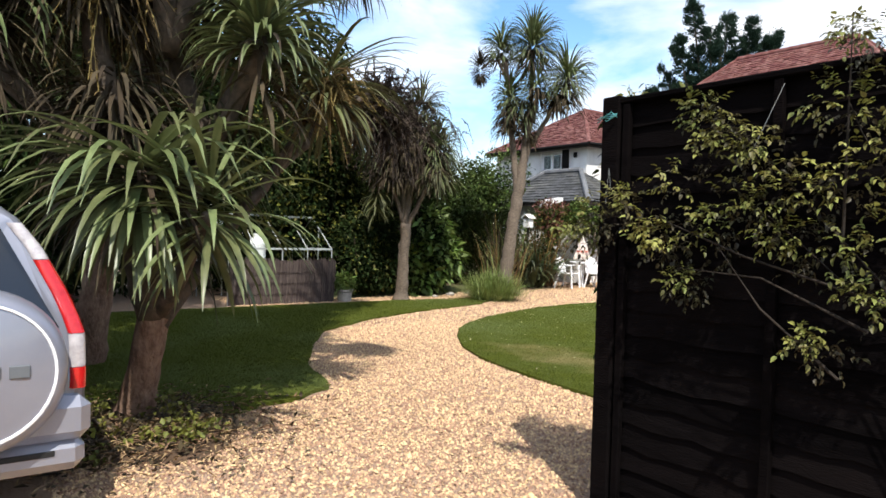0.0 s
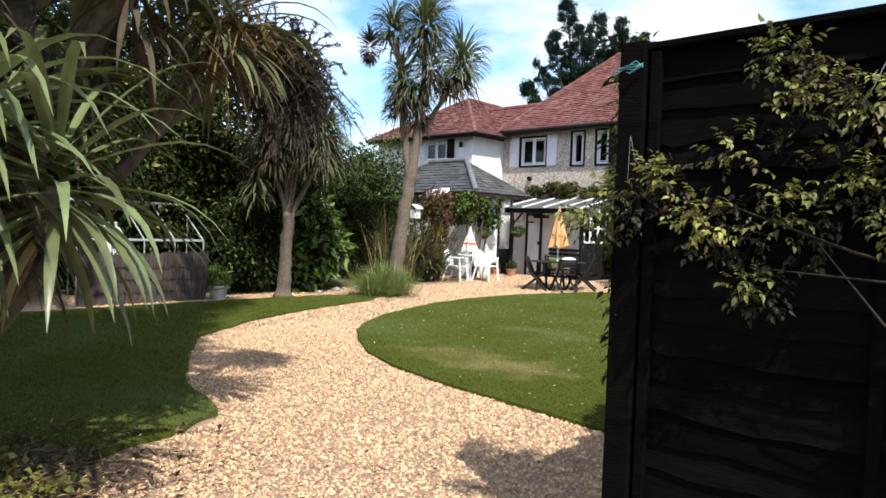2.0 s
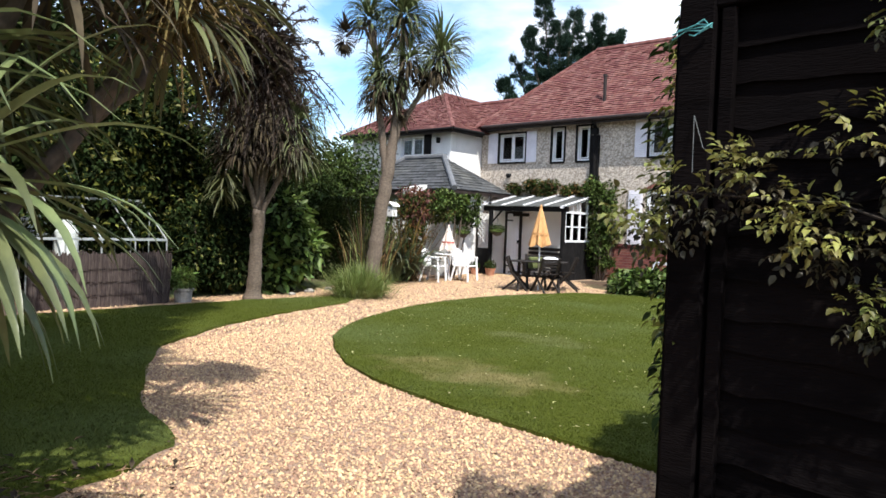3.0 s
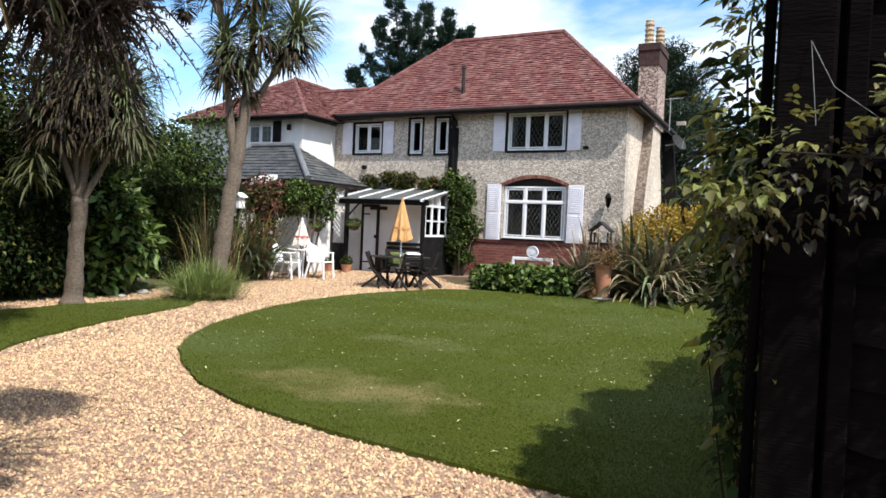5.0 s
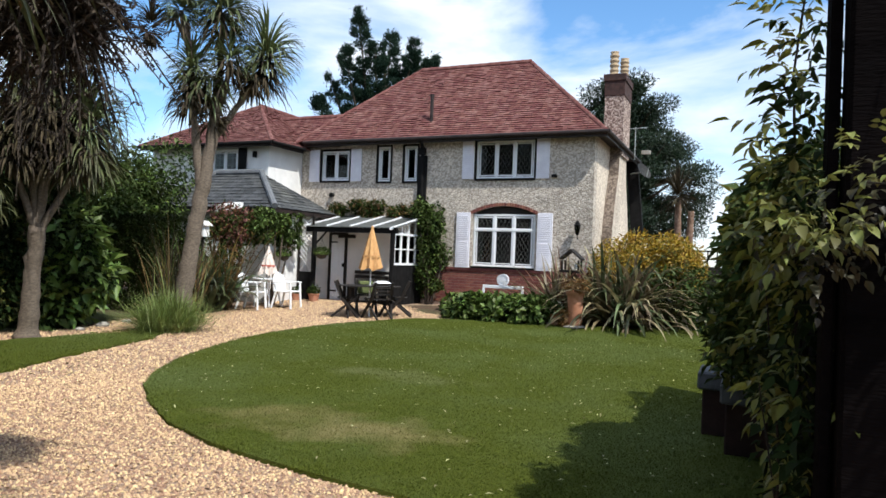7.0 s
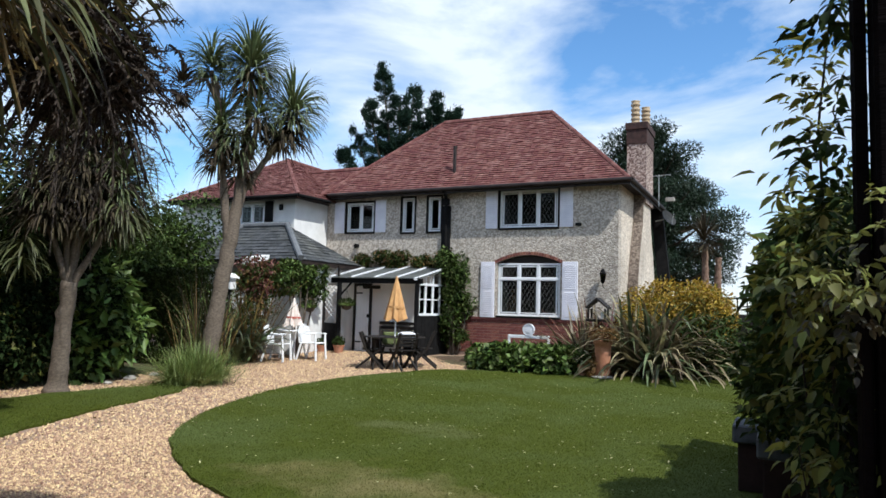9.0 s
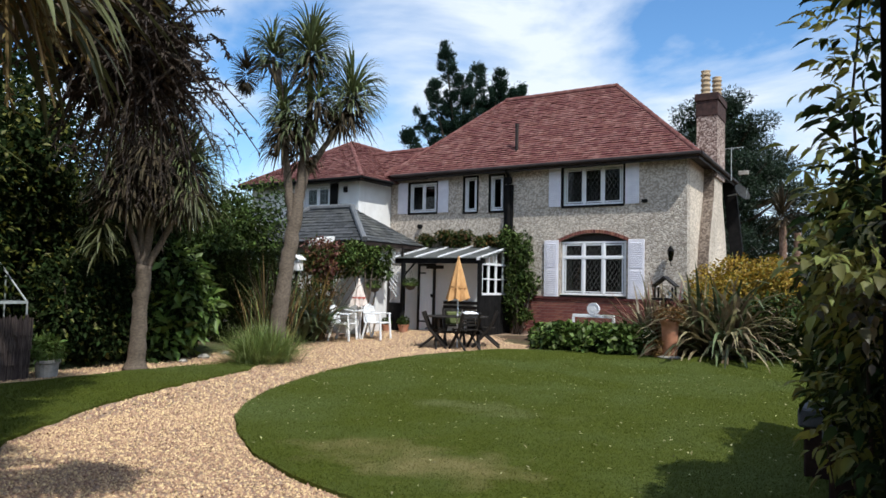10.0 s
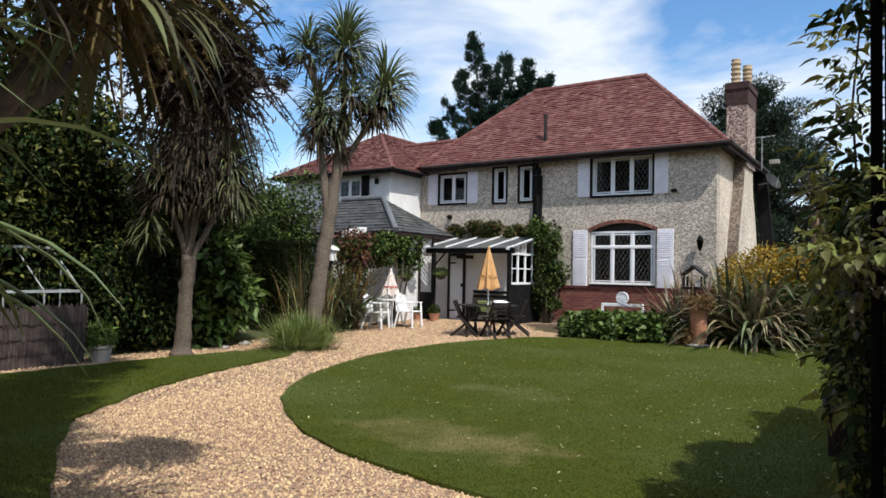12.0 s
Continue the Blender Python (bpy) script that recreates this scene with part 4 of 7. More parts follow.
for i in range(2):
    for k in (1, 2):
        z = 3.80 + 0.68 * k / 3
        part("glazing_bar", Geo().box(-17.74 + 0.5 * i + 0.02, -17.32 + 0.5 * i, 17.395, 17.43, z - 0.012, z + 0.012), M["white_paint"], ww)
    part("glazing_bar", Geo().box(-17.55 + 0.5 * i, -17.526 + 0.5 * i, 17.392, 17.43, 3.86, 4.42), M["white_paint"], ww)
shutter(-16.71, -16.40, 3.74, 4.52, 17.3, "black_paint")
part("alarm_box", Geo().box(-16.16, -16.02, 17.22, 17.3, 4.22, 4.40, 0.02), M["black_paint"], wing, "small dark alarm bell box")
hip_roof(wing, -20.5, -15.25, 16.98, 24.2, 4.64, 6.35, -17.88, -17.88, 19.6, 21.6, "tile", "soffit", seed=31)
part("fascia", Geo().box(-20.48, -15.27, 17.0, 17.03, 4.50, 4.632).box(-15.3, -15.27, 17.03, 18.55, 4.50, 4.632).box(-20.48, -15.3, 17.03, 17.3, 4.6, 4.634).box(-15.6, -15.3, 17.3, 18.5, 4.6, 4.634), M["soffit"], wing)
part("gutter", Geo().tube([(-20.5, 16.94, 4.60), (-15.22, 16.94, 4.60)], 0.05, 8).tube([(-15.22, 16.94, 4.6), (-15.22, 18.5, 4.62)], 0.05, 8), M["black_paint"], wing)
lg = Geo()
lg.prism([(18.75, 4.75), (20.1, 5.95), (21.6, 4.75)], "x", -18.0, -14.2)
lr = part("link_roof", lg, M["soffit"], wing, "low link roof")
tg = Geo()
tile_slope(tg, (-18.0, 18.72, 4.76), (-14.2, 18.72, 4.76), (-18.0, 20.1, 5.96), (-14.2, 20.1, 5.96), seed=51)
tagged(part("roof_tiles", tg, M["tile"], lr), kind="stuff")
ridge_tiles(lr, (-17.8, 20.1, 5.96), (-14.4, 20.1, 5.96))

ext = thing("slate_extension", "single-storey white extension with hipped slate roof", "extension")
house = ext
part("front_wall", wall_panel(Geo(), -18.6, -14.4, 0, 2.6, 16.0, 0.2, [(-16.3, -15.4, 1.1, 2.1)]), M["white"], ext)
part("side_wall", Geo().box(-14.6, -14.402, 16.2, 18.94, 0, 2.6), M["white"], ext, "sunlit white end wall")
part("left_wall", Geo().box(-18.6, -18.4, 16.2, 17.3, 0, 2.6), M["white"], ext)
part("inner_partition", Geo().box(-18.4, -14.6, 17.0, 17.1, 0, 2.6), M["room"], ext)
window_unit("window_extension", (-16.3, -15.4, 1.1, 2.1), 2, 0, 0, 16.0)
hip_roof(ext, -18.9, -14.05, 15.7, 18.6, 2.62, 3.72, -17.4, -15.72, 17.15, 17.15, "slate", "soffit", ridge=False, course=0.16, width=0.28, seed=61)
for e, r in (((-14.05, 15.7, 2.66), (-15.72, 17.15, 3.77)), ((-18.9, 15.7, 2.66), (-17.4, 17.15, 3.77)), ((-17.4, 17.15, 3.77), (-15.72, 17.15, 3.77))):
    a, b = Vector(e), Vector(r)
    part("hip_flashing", Geo().tube([a, b], 0.085, 8), M["lead"], ext, "pale lead hip flashing")
part("fascia", Geo().box(-18.88, -14.07, 15.72, 15.75, 2.5, 2.615).box(-14.1, -14.07, 15.75, 18.58, 2.5, 2.615).box(-18.88, -14.1, 15.75, 16.0, 2.58, 2.617).box(-14.4, -14.1, 16.0, 18.5, 2.58, 2.617), M["soffit"], ext)
part("porch_hood", Geo().prism([(15.0, 2.42), (15.72, 2.62), (15.72, 2.75), (15.0, 2.62)], "x", -15.42, -15.12), M["white"], ext, "short white boarded porch hood")
house = house_keep

# ---- glazed veranda ----
GZ = 0.12
ver = thing("veranda", "lean-to timber veranda with sheet roof and glazed end", "veranda", at=pose(0, 0, 0))
part("roof_sheet", Geo().prism([(17.08, 2.20), (18.93, 2.60), (18.93, 2.62), (17.08, 2.22)], "x", -14.05, -11.15), M["poly"], ver, "grey corrugated roof sheet")
for x in (-14.0, -13.3, -12.55, -11.85, -11.2):
    part("glazing_bar", Geo().prism([(17.02, 2.215), (18.93, 2.62), (18.93, 2.66), (17.02, 2.25)], "x", x - 0.02, x + 0.02), M["white_paint"], ver, "white roof glazing bar")
part("eaves_beam", Geo().box(-14.05, -11.15, 17.12, 17.20, 2.06, 2.20, 0.005), M["black_paint"], ver)
for x in (-13.78, -11.3):
    part("post", Geo().box(x - 0.05, x + 0.05, 17.11, 17.21, GZ, 2.06, 0.006), M["black_paint"], ver)
part("brace", Geo().tube([(-13.74, 17.16, 1.72), (-13.40, 17.16, 2.06)], 0.03, 6), M["black_paint"], ver)
part("lower_boards", Geo().box(-11.34, -11.28, 17.21, 18.93, GZ, 1.22), M["black_paint"], ver, "black boarded lower panel")
for i in range(9):
    y = 17.22 + i * 0.19
    part("board", Geo().box(-11.278, -11.262, y, y + 0.178, GZ, 1.21, 0.003), M["black_paint"], ver)
gf = part("glazed_end", Geo().box(-11.34, -11.27, 17.21, 18.93, 1.22, 1.28).box(-11.34, -11.27, 17.21, 18.93, 2.03, 2.09).box(-11.34, -11.27, 17.21, 17.27, 1.28, 2.03).box(-11.34, -11.27, 18.87, 18.93, 1.28, 2.03), M["white_paint"], ver, "white glazed end frame")
for i in range(1, 4):
    y = 17.21 + 1.72 * i / 4
    part("glazing_bar", Geo().box(-11.335, -11.275, y - 0.025, y + 0.025, 1.28, 2.03), M["white_paint"], gf)
    part("glazing_bar", Geo().box(-11.335, -11.275, y - 0.02, y + 0.02, 2.09, 2.20 + 0.4 * i / 4), M["white_paint"], gf)
part("glazing_bar", Geo().box(-11.33, -11.28, 17.27, 18.87, 1.64, 1.67), M["white_paint"], gf)
part("rafter", Geo().prism([(17.05, 2.15), (18.93, 2.53), (18.93, 2.60), (17.05, 2.22)], "x", -11.35, -11.26), M["white_paint"], gf)
pn = part("pane", Geo().box(-11.31, -11.304, 17.27, 18.87, 1.28, 2.03), M["clear"], gf)
pn.visible_shadow = False
part("back_wall", Geo().box(-14.39, -11.36, 18.0, 18.1, GZ, 2.35), M["white"], ver, "cream rendered inner wall")
dr = part("door", Geo().box(-13.72, -13.28, 17.93, 17.985, GZ + 0.02, 2.0, 0.006), M["white_paint"], ver, "white boarded door with black hinges")
for i in range(4):
    part("door_board", Geo().box(-13.71 + 0.106 * i, -13.61 + 0.106 * i, 17.918, 17.93, GZ + 0.03, 1.99, 0.004), M["white_paint"], dr)
for z in (0.38, 1.78):
    part("hinge", Geo().box(-13.72, -13.50, 17.905, 17.918, z, z + 0.04, 0.003), M["black_paint"], dr)
part("latch", Geo().box(-13.33, -13.26, 17.90, 17.918, 1.1, 1.2, 0.005), M["black_paint"], dr)
part("door_frame", Geo().box(-13.80, -13.73, 17.92, 17.99, GZ, 2.08).box(-13.27, -13.21, 17.92, 17.99, GZ, 2.08).box(-13.73, -13.27, 17.92, 17.99, 2.01, 2.08), M["dark_wood"], ver)
part("name_board", Geo().box(-13.30, -12.72, 17.60, 17.63, 1.92, 2.02, 0.01), M["dark_wood"], ver, "dark wooden name board")
lt = Geo()
for k in range(9):
    for s in (1, -1):
        x0, x1 = -14.32, -13.88
        za = 0.95 + 0.14 * k
        lt.tube([(x0, 17.24 + 0.012 * s, za if s > 0 else za + 0.44), (x1, 17.24 + 0.012 * s, za + 0.44 if s > 0 else za)], 0.012, 4, False)
tr = thing("trellis", "white diamond trellis panel beside the veranda", "trellis")
part("lattice", lt, M["white_paint"], tr)
part("trellis_frame", Geo().box(-14.36, -14.31, 17.21, 17.27, 0.1, 2.55).box(-13.90, -13.86, 17.21, 17.27, 0.1, 2.55), M["dark_wood"], tr)
part("lower_panel", Geo().box(-14.31, -13.90, 17.22, 17.26, GZ, 0.93), M["black_paint"], tr)

# ---- cordyline palms ----
def skirt(name, parent, c, n, rad, length, seed, up=0.1, mat="dead", width=0.035, label="brown dead leaf skirt"):
    g = np.random.default_rng(seed)
    a = g.uniform(0, 2 * math.pi, n)
    d = np.stack([np.cos(a) * 0.8, np.sin(a) * 0.8, g.uniform(-0.9, up, n)], 1)
    b = np.array(c) + np.stack([np.cos(a) * rad, np.sin(a) * rad, g.uniform(-0.35, 0.15, n)], 1)
    return part(name, sword_mesh(name, b, d, length * g.uniform(0.6, 1.1, n), width, 1.6, 5, seed), M[mat], parent, label)


def palm_head(parent, c, n, length, width, seed, droop=0.8, axis=(0, 0, 1), low=-0.45, dead=60, mat="cord", high=1.0, skirt_len=0.85):
    g = np.random.default_rng(seed)
    d = head_dirs(n, seed, low, axis, high)
    L = length * g.uniform(0.72, 1.08, n)
    b = np.array(c) + d * 0.06 + np.stack([np.zeros(n), np.zeros(n), d[:, 2] * 0.18], 1)
    part("leaf_head", sword_mesh("leaf_head", b, d, L, width, droop, 7, seed), M[mat], parent, "head of long green sword leaves")
    if dead:
        skirt("dead_skirt", parent, (c[0], c[1], c[2] - 0.1), dead, 0.10, length * skirt_len, seed + 1)


def limb(parent, pts, radii, mat, name="trunk", n=12):
    out, rad = [], []
    g = np.random.default_rng(int(abs(pts[0][0] * 100)) + 3)
    P = [Vector(p) for p in pts]
    for i in range(len(P) - 1):
        steps = max(2, int((P[i + 1] - P[i]).length / 0.10))
        for k in range(steps):
            t = k / steps
            out.append(P[i].lerp(P[i + 1], t) + Vector(g.normal(size=3) * 0.006))
            rad.append((radii[i] + (radii[i + 1] - radii[i]) * t) * (1 + 0.05 * g.normal()))
    out.append(P[-1])
    rad.append(radii[-1])
    return part(name, Geo().tube(out, rad, n), M[mat], parent, smooth=True)


# large near palm with several heads
big = thing("cabbage_palm", "large multi-headed cabbage palm with rough brown trunk", "palm tree")
limb(big, [(-5.60, 1.10, 0.0), (-5.52, 1.12, 0.12), (-5.36, 1.14, 0.5), (-5.24, 1.18, 0.95)], [0.21, 0.145, 0.115, 0.11], "bark")
limb(big, [(-5.24, 1.16, 0.85), (-5.16, 1.10, 1.3), (-5.02, 1.05, 1.95)], [0.10, 0.08, 0.06], "wood_dark", "branch")
limb(big, [(-5.26, 1.2, 0.8), (-5.36, 1.6, 1.3), (-5.28, 2.1, 2.0), (-5.03, 2.4, 2.66)], [0.07, 0.055, 0.045, 0.04], "wood_dark", "branch")
limb(big, [(-5.2, 1.2, 0.9), (-4.88, 1.28, 1.25), (-4.57, 1.34, 1.60)], [0.07, 0.055, 0.045], "wood_dark", "branch")
# limb for a high head that is added to shade the verge
limb(big, [(-5.55, 2.0, 3.0), (-6.3, 2.6, 4.0), (-7.0, 3.0, 4.65)], [0.07, 0.06, 0.05], "wood_dark", "branch")
limb(big, [(-5.26, 1.18, 0.85), (-5.45, 1.5, 1.9), (-5.55, 2.0, 3.1)], [0.10, 0.085, 0.07], "wood_dark", "branch")
limb(big, [(-5.26, 1.16, 0.85), (-5.55, 1.0, 1.8), (-5.8, 0.8, 3.2), (-5.85, 0.75, 3.6)], [0.11, 0.10, 0.09, 0.08], "wood_dark", "branch")
limb(big, [(-5.6, 1.0, 1.9), (-5.75, 0.3, 2.5), (-5.7, -0.1, 3.0)], [0.08, 0.07, 0.06], "wood_dark", "branch")
limb(big, [(-5.5, 1.6, 2.2), (-6.1, 1.5, 3.0), (-6.3, 1.5, 3.6)], [0.08, 0.07, 0.06], "wood_dark", "branch")
palm_head(big, (-5.02, 1.02, 1.88), 150, 1.16, 0.058, 21, 1.40, (0.2, -0.8, 0.0), -0.75, 20, high=0.45)
limb(big, [(-5.45, 1.5, 1.9), (-5.05, 1.65, 2.4), (-4.78, 1.75, 2.8)], [0.075, 0.06, 0.05], "wood_dark", "branch")
palm_head(big, (-4.75, 1.75, 2.84), 170, 0.72, 0.044, 58, 1.9, (0, -0.4, 0.3), -0.35, 40)
skirt("dead_skirt", big, (-5.58, 0.95, 2.5), 220, 0.12, 0.8, 311)
skirt("dead_skirt", big, (-5.5, 1.6, 2.4), 110, 0.12, 0.7, 312, mat="cord_dull")
palm_head(big, (-4.55, 1.34, 1.63), 64, 0.90, 0.052, 29, 1.4, (0.2, -0.9, 0.0), -0.8, 0, high=0.75)
# high head added so that its shadow falls on the verge
palm_head(big, (-7.0, 3.0, 4.7), 150, 0.9, 0.045, 57, 1.5, (0, 0, 0.3), -0.2, 60)
palm_head(big, (-5.02, 2.4, 2.70), 100, 0.74, 0.034, 22, 1.2, (0.1, 0.1, -1.0), -0.8, 0, "cord_dull", 0.7)
palm_head(big, (-5.55, 2.0, 3.15), 150, 0.90, 0.046, 26, 1.6, (0.1, 0.1, 0.4), -0.3, 25)
palm_head(big, (-5.85, 0.75, 3.65), 190, 1.15, 0.058, 23, 1.8, (0, 0, 0.3), -0.3, 260)
palm_head(big, (-6.3, 1.5, 3.65), 180, 1.1, 0.055, 24, 1.8, (0, 0, 0.3), -0.3, 90)
palm_head(big, (-5.7, -0.1, 3.05), 180, 1.15, 0.058, 25, 2.0, (0, 0, 0.2), -0.3, 220)
def panicles(parent, c, n, L, seed, hang=0.6, spread=0.15, label="old brown flower stalks", bud=0.08, width=0.026, buds=17, mat="panicle"):
    gs = np.random.default_rng(seed)
    pg = Geo()
    LP, LD = [], []
    for k in range(n):
        o = Vector(c) + Vector(gs.normal(size=3) * spread)
        d = Vector(unit(gs.normal(size=(1, 3)) + np.array([[0, 0, 0.15]]))[0])
        l = L * gs.uniform(0.6, 1.15)
        p1 = o + d * l * 0.5
        p2 = o + d * l + Vector((0, 0, -hang * l))
        pg.tube([o, p1, p2], [0.009, 0.007, 0.003], 4, False)
        for q in range(buds):
            t = 0.2 + 0.8 * gs.random()
            b = o.lerp(p1, t * 2) if t < 0.5 else p1.lerp(p2, t * 2 - 1)
            LP.append(b)
            LD.append(Vector(gs.normal(size=3)) + d * 0.9 + Vector((0, 0, -hang)))
    tagged(part("old_inflorescence", pg, M[mat], parent, label), kind="stuff")
    LP, LD = np.array(LP), unit(np.array(LD))
    tagged(part("flower_spray", leaf_mesh("flower_spray", LP, LD, np.tile([0.1, 0.2, 1.0], (len(LP), 1)), bud, width), M[mat], parent), kind="stuff")
panicles(big, (-5.02, 2.40, 2.66), 150, 0.36, 5, 0.7, 0.08, "golden-brown flower stalks", 0.034, 0.010, 26, "panicle_gold")
panicles(big, (-5.8, 0.9, 3.55), 130, 0.8, 6, 0.7, 0.15, "golden-brown flower stalks", 0.05, 0.014, 22, "panicle_gold")
# second trunk behind it
p2 = thing("cabbage_palm", "cabbage palm with pale trunk standing in shade", "palm tree")
limb(p2, [(-8.1, 1.15, 0.0), (-8.0, 1.2, 0.4), (-7.8, 1.3, 1.5), (-7.7, 1.4, 3.0)], [0.22, 0.17, 0.13, 0.1], "bark")
palm_head(p2, (-7.7, 1.4, 3.15), 150, 1.1, 0.055, 27, 0.9, (0, 0, 0.2), -0.5, 120)
skirt("dead_skirt", p2, (-7.72, 1.38, 2.7), 220, 0.12, 0.9, 321)
skirt("dead_skirt", p2, (-7.76, 1.33, 2.0), 200, 0.14, 0.9, 322)
# large hanging flower mass on a long limb of the near palm
limb(big, [(-5.28, 2.1, 2.0), (-5.55, 2.7, 2.55), (-5.74, 3.35, 2.95)], [0.05, 0.045, 0.035], "wood_dark", "branch")
panicles(big, (-5.83, 3.38, 2.70), 700, 0.33, 77, 0.25, 0.11, "dense dark mass of old flower stalks", 0.040, 0.011, 30)
panicles(big, (-5.76, 3.46, 2.60), 60, 0.42, 78, 0.6, 0.07, "hanging dark flower stalks", 0.036, 0.010, 30)
# unseen crown above the drive, over a walker's head, added to shade the verge
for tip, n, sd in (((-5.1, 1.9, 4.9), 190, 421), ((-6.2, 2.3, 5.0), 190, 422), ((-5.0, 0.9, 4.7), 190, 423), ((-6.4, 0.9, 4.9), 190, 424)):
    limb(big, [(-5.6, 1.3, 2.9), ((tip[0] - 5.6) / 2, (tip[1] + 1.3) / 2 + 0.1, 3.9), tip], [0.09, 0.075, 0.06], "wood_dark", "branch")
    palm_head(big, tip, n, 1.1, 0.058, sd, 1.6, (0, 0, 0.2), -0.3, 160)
# unseen upper heads on the second palm, added for more verge shade
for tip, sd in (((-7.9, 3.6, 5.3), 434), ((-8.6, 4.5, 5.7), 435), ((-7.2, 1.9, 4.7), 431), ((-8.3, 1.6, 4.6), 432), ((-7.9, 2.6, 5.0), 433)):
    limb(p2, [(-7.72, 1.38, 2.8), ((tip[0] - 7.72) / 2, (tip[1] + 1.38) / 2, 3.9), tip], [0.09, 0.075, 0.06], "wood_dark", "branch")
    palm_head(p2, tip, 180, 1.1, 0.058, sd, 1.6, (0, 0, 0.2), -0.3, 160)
# middle palm with several slim stems
pa = thing("cabbage_palm", "forked cabbage palm with drooping heads and smooth grey trunk", "palm tree")
limb(pa, [(-12.68, 8.14, 0.0), (-12.66, 8.14, 0.15), (-12.56, 8.10, 1.0), (-12.44, 8.07, 1.72)], [0.20, 0.145, 0.122, 0.118], "bark_grey", n=16)
for tip, mid, n, L, dead, sd in (((-11.98, 8.46, 3.20), (-12.16, 8.26, 2.25), 330, 0.80, 60, 33), ((-12.30, 8.05, 3.75), (-12.32, 8.06, 2.8), 150, 0.75, 90, 31), ((-12.18, 8.20, 4.05), (-12.26, 8.12, 3.0), 150, 0.75, 80, 32),
                                 ((-12.70, 7.60, 3.00), (-12.56, 7.85, 2.3), 120, 0.75, 60, 34), ((-12.62, 7.80, 3.7), (-12.5, 7.95, 2.8), 130, 0.75, 90, 35)):
    limb(pa, [(-12.45, 8.07, 1.60), mid, tip], [0.062, 0.048, 0.04], "bark_grey", "branch", 10)
    palm_head(pa, tip, n, L, 0.036, sd, 1.8, (0, 0, 0.15), -0.4, dead, "cord" if sd == 33 else "cord_dull", 1.0, 0.6)
skirt("dead_skirt", pa, (-12.66, 7.45, 2.25), 90, 0.08, 0.55, 351, mat="cord_dull", label="low tuft of hanging grey-green leaves")
skirt("dead_skirt", pa, (-11.88, 8.48, 3.0), 150, 0.14, 0.75, 352, mat="cord_dull", label="hanging dull green leaves")
skirt("dead_skirt", pa, (-12.32, 8.05, 3.45), 420, 0.32, 0.62, 353)
skirt("dead_skirt", pa, (-12.15, 8.30, 2.95), 320, 0.24, 0.60, 354)
skirt("dead_skirt", pa, (-12.55, 7.80, 3.0), 260, 0.20, 0.60, 355)
# Dark stalks added to fill and darken the inside of this crown.
panicles(pa, (-12.3, 8.05, 3.45), 420, 0.55, 79, 0.7, 0.38, "old brown flower stalks", 0.055, 0.016, 22)
# tall palm behind the grass tuft
pb = thing("cabbage_palm", "tall slim cabbage palm with several tufted heads", "palm tree")
limb(pb, [(-12.26, 10.74, 0.0), (-12.22, 10.78, 0.4), (-12.10, 10.88, 1.8), (-12.01, 10.97, 2.64), (-11.92, 11.06, 3.65), (-11.86, 11.12, 4.6)], [0.22, 0.165, 0.145, 0.135, 0.105, 0.09], "bark_grey", n=14)
for start, mid, tip, n, L, dead, sd in (
        ((-11.86, 11.12, 4.5), (-11.85, 11.12, 5.2), (-11.86, 11.12, 5.92), 250, 0.90, 110, 41),
        ((-11.92, 11.06, 3.5), (-11.58, 11.37, 4.25), (-11.23, 11.66, 5.10), 230, 0.84, 110, 42),
        ((-12.25, 10.73, 5.1), (-12.30, 10.68, 5.55), (-12.38, 10.60, 5.84), 180, 0.62, 20, 45),
        ((-12.19, 10.80, 4.1), (-12.24, 10.76, 4.4), (-12.22, 10.77, 4.75), 180, 0.55, 80, 43),
        ((-11.75, 11.1, 4.2), (-11.62, 11.05, 4.6), (-11.55, 11.0, 4.95), 110, 0.65, 60, 46)):
    limb(pb, [start, mid, tip], [0.07, 0.055, 0.045], "bark_grey", "branch", 10)
    palm_head(pb, tip, n, L, 0.040, sd, 1.9, (0, 0, 0.25), -0.45, dead)
limb(pb, [(-12.03, 10.95, 2.5), (-12.11, 10.88, 3.25), (-12.19, 10.80, 4.2), (-12.25, 10.73, 5.15)], [0.095, 0.08, 0.065, 0.045], "bark_grey", "branch", 10)
limb(pb, [(-12.26, 10.72, 5.2), (-12.42, 10.55, 5.66), (-12.56, 10.40, 5.64), (-12.70, 10.26, 5.46)], [0.04, 0.035, 0.03, 0.03], "bark_grey", "branch", 8)
palm_head(pb, (-12.72, 10.24, 5.44), 300, 0.31, 0.022, 44, 0.5, (0, 0, 0), -1.0, 0, "dead")
skirt("dead_skirt", pb, (-12.02, 10.97, 4.65), 150, 0.14, 0.70, 301, mat="cord", label="hanging older green leaves")
skirt("dead_skirt", pb, (-12.22, 10.78, 4.40), 150, 0.10, 0.62, 303)
skirt("dead_skirt", pb, (-11.40, 11.50, 4.85), 120, 0.10, 0.62, 302)
skirt("dead_skirt", pb, (-11.95, 11.05, 4.1), 90, 0.10, 0.5, 304)

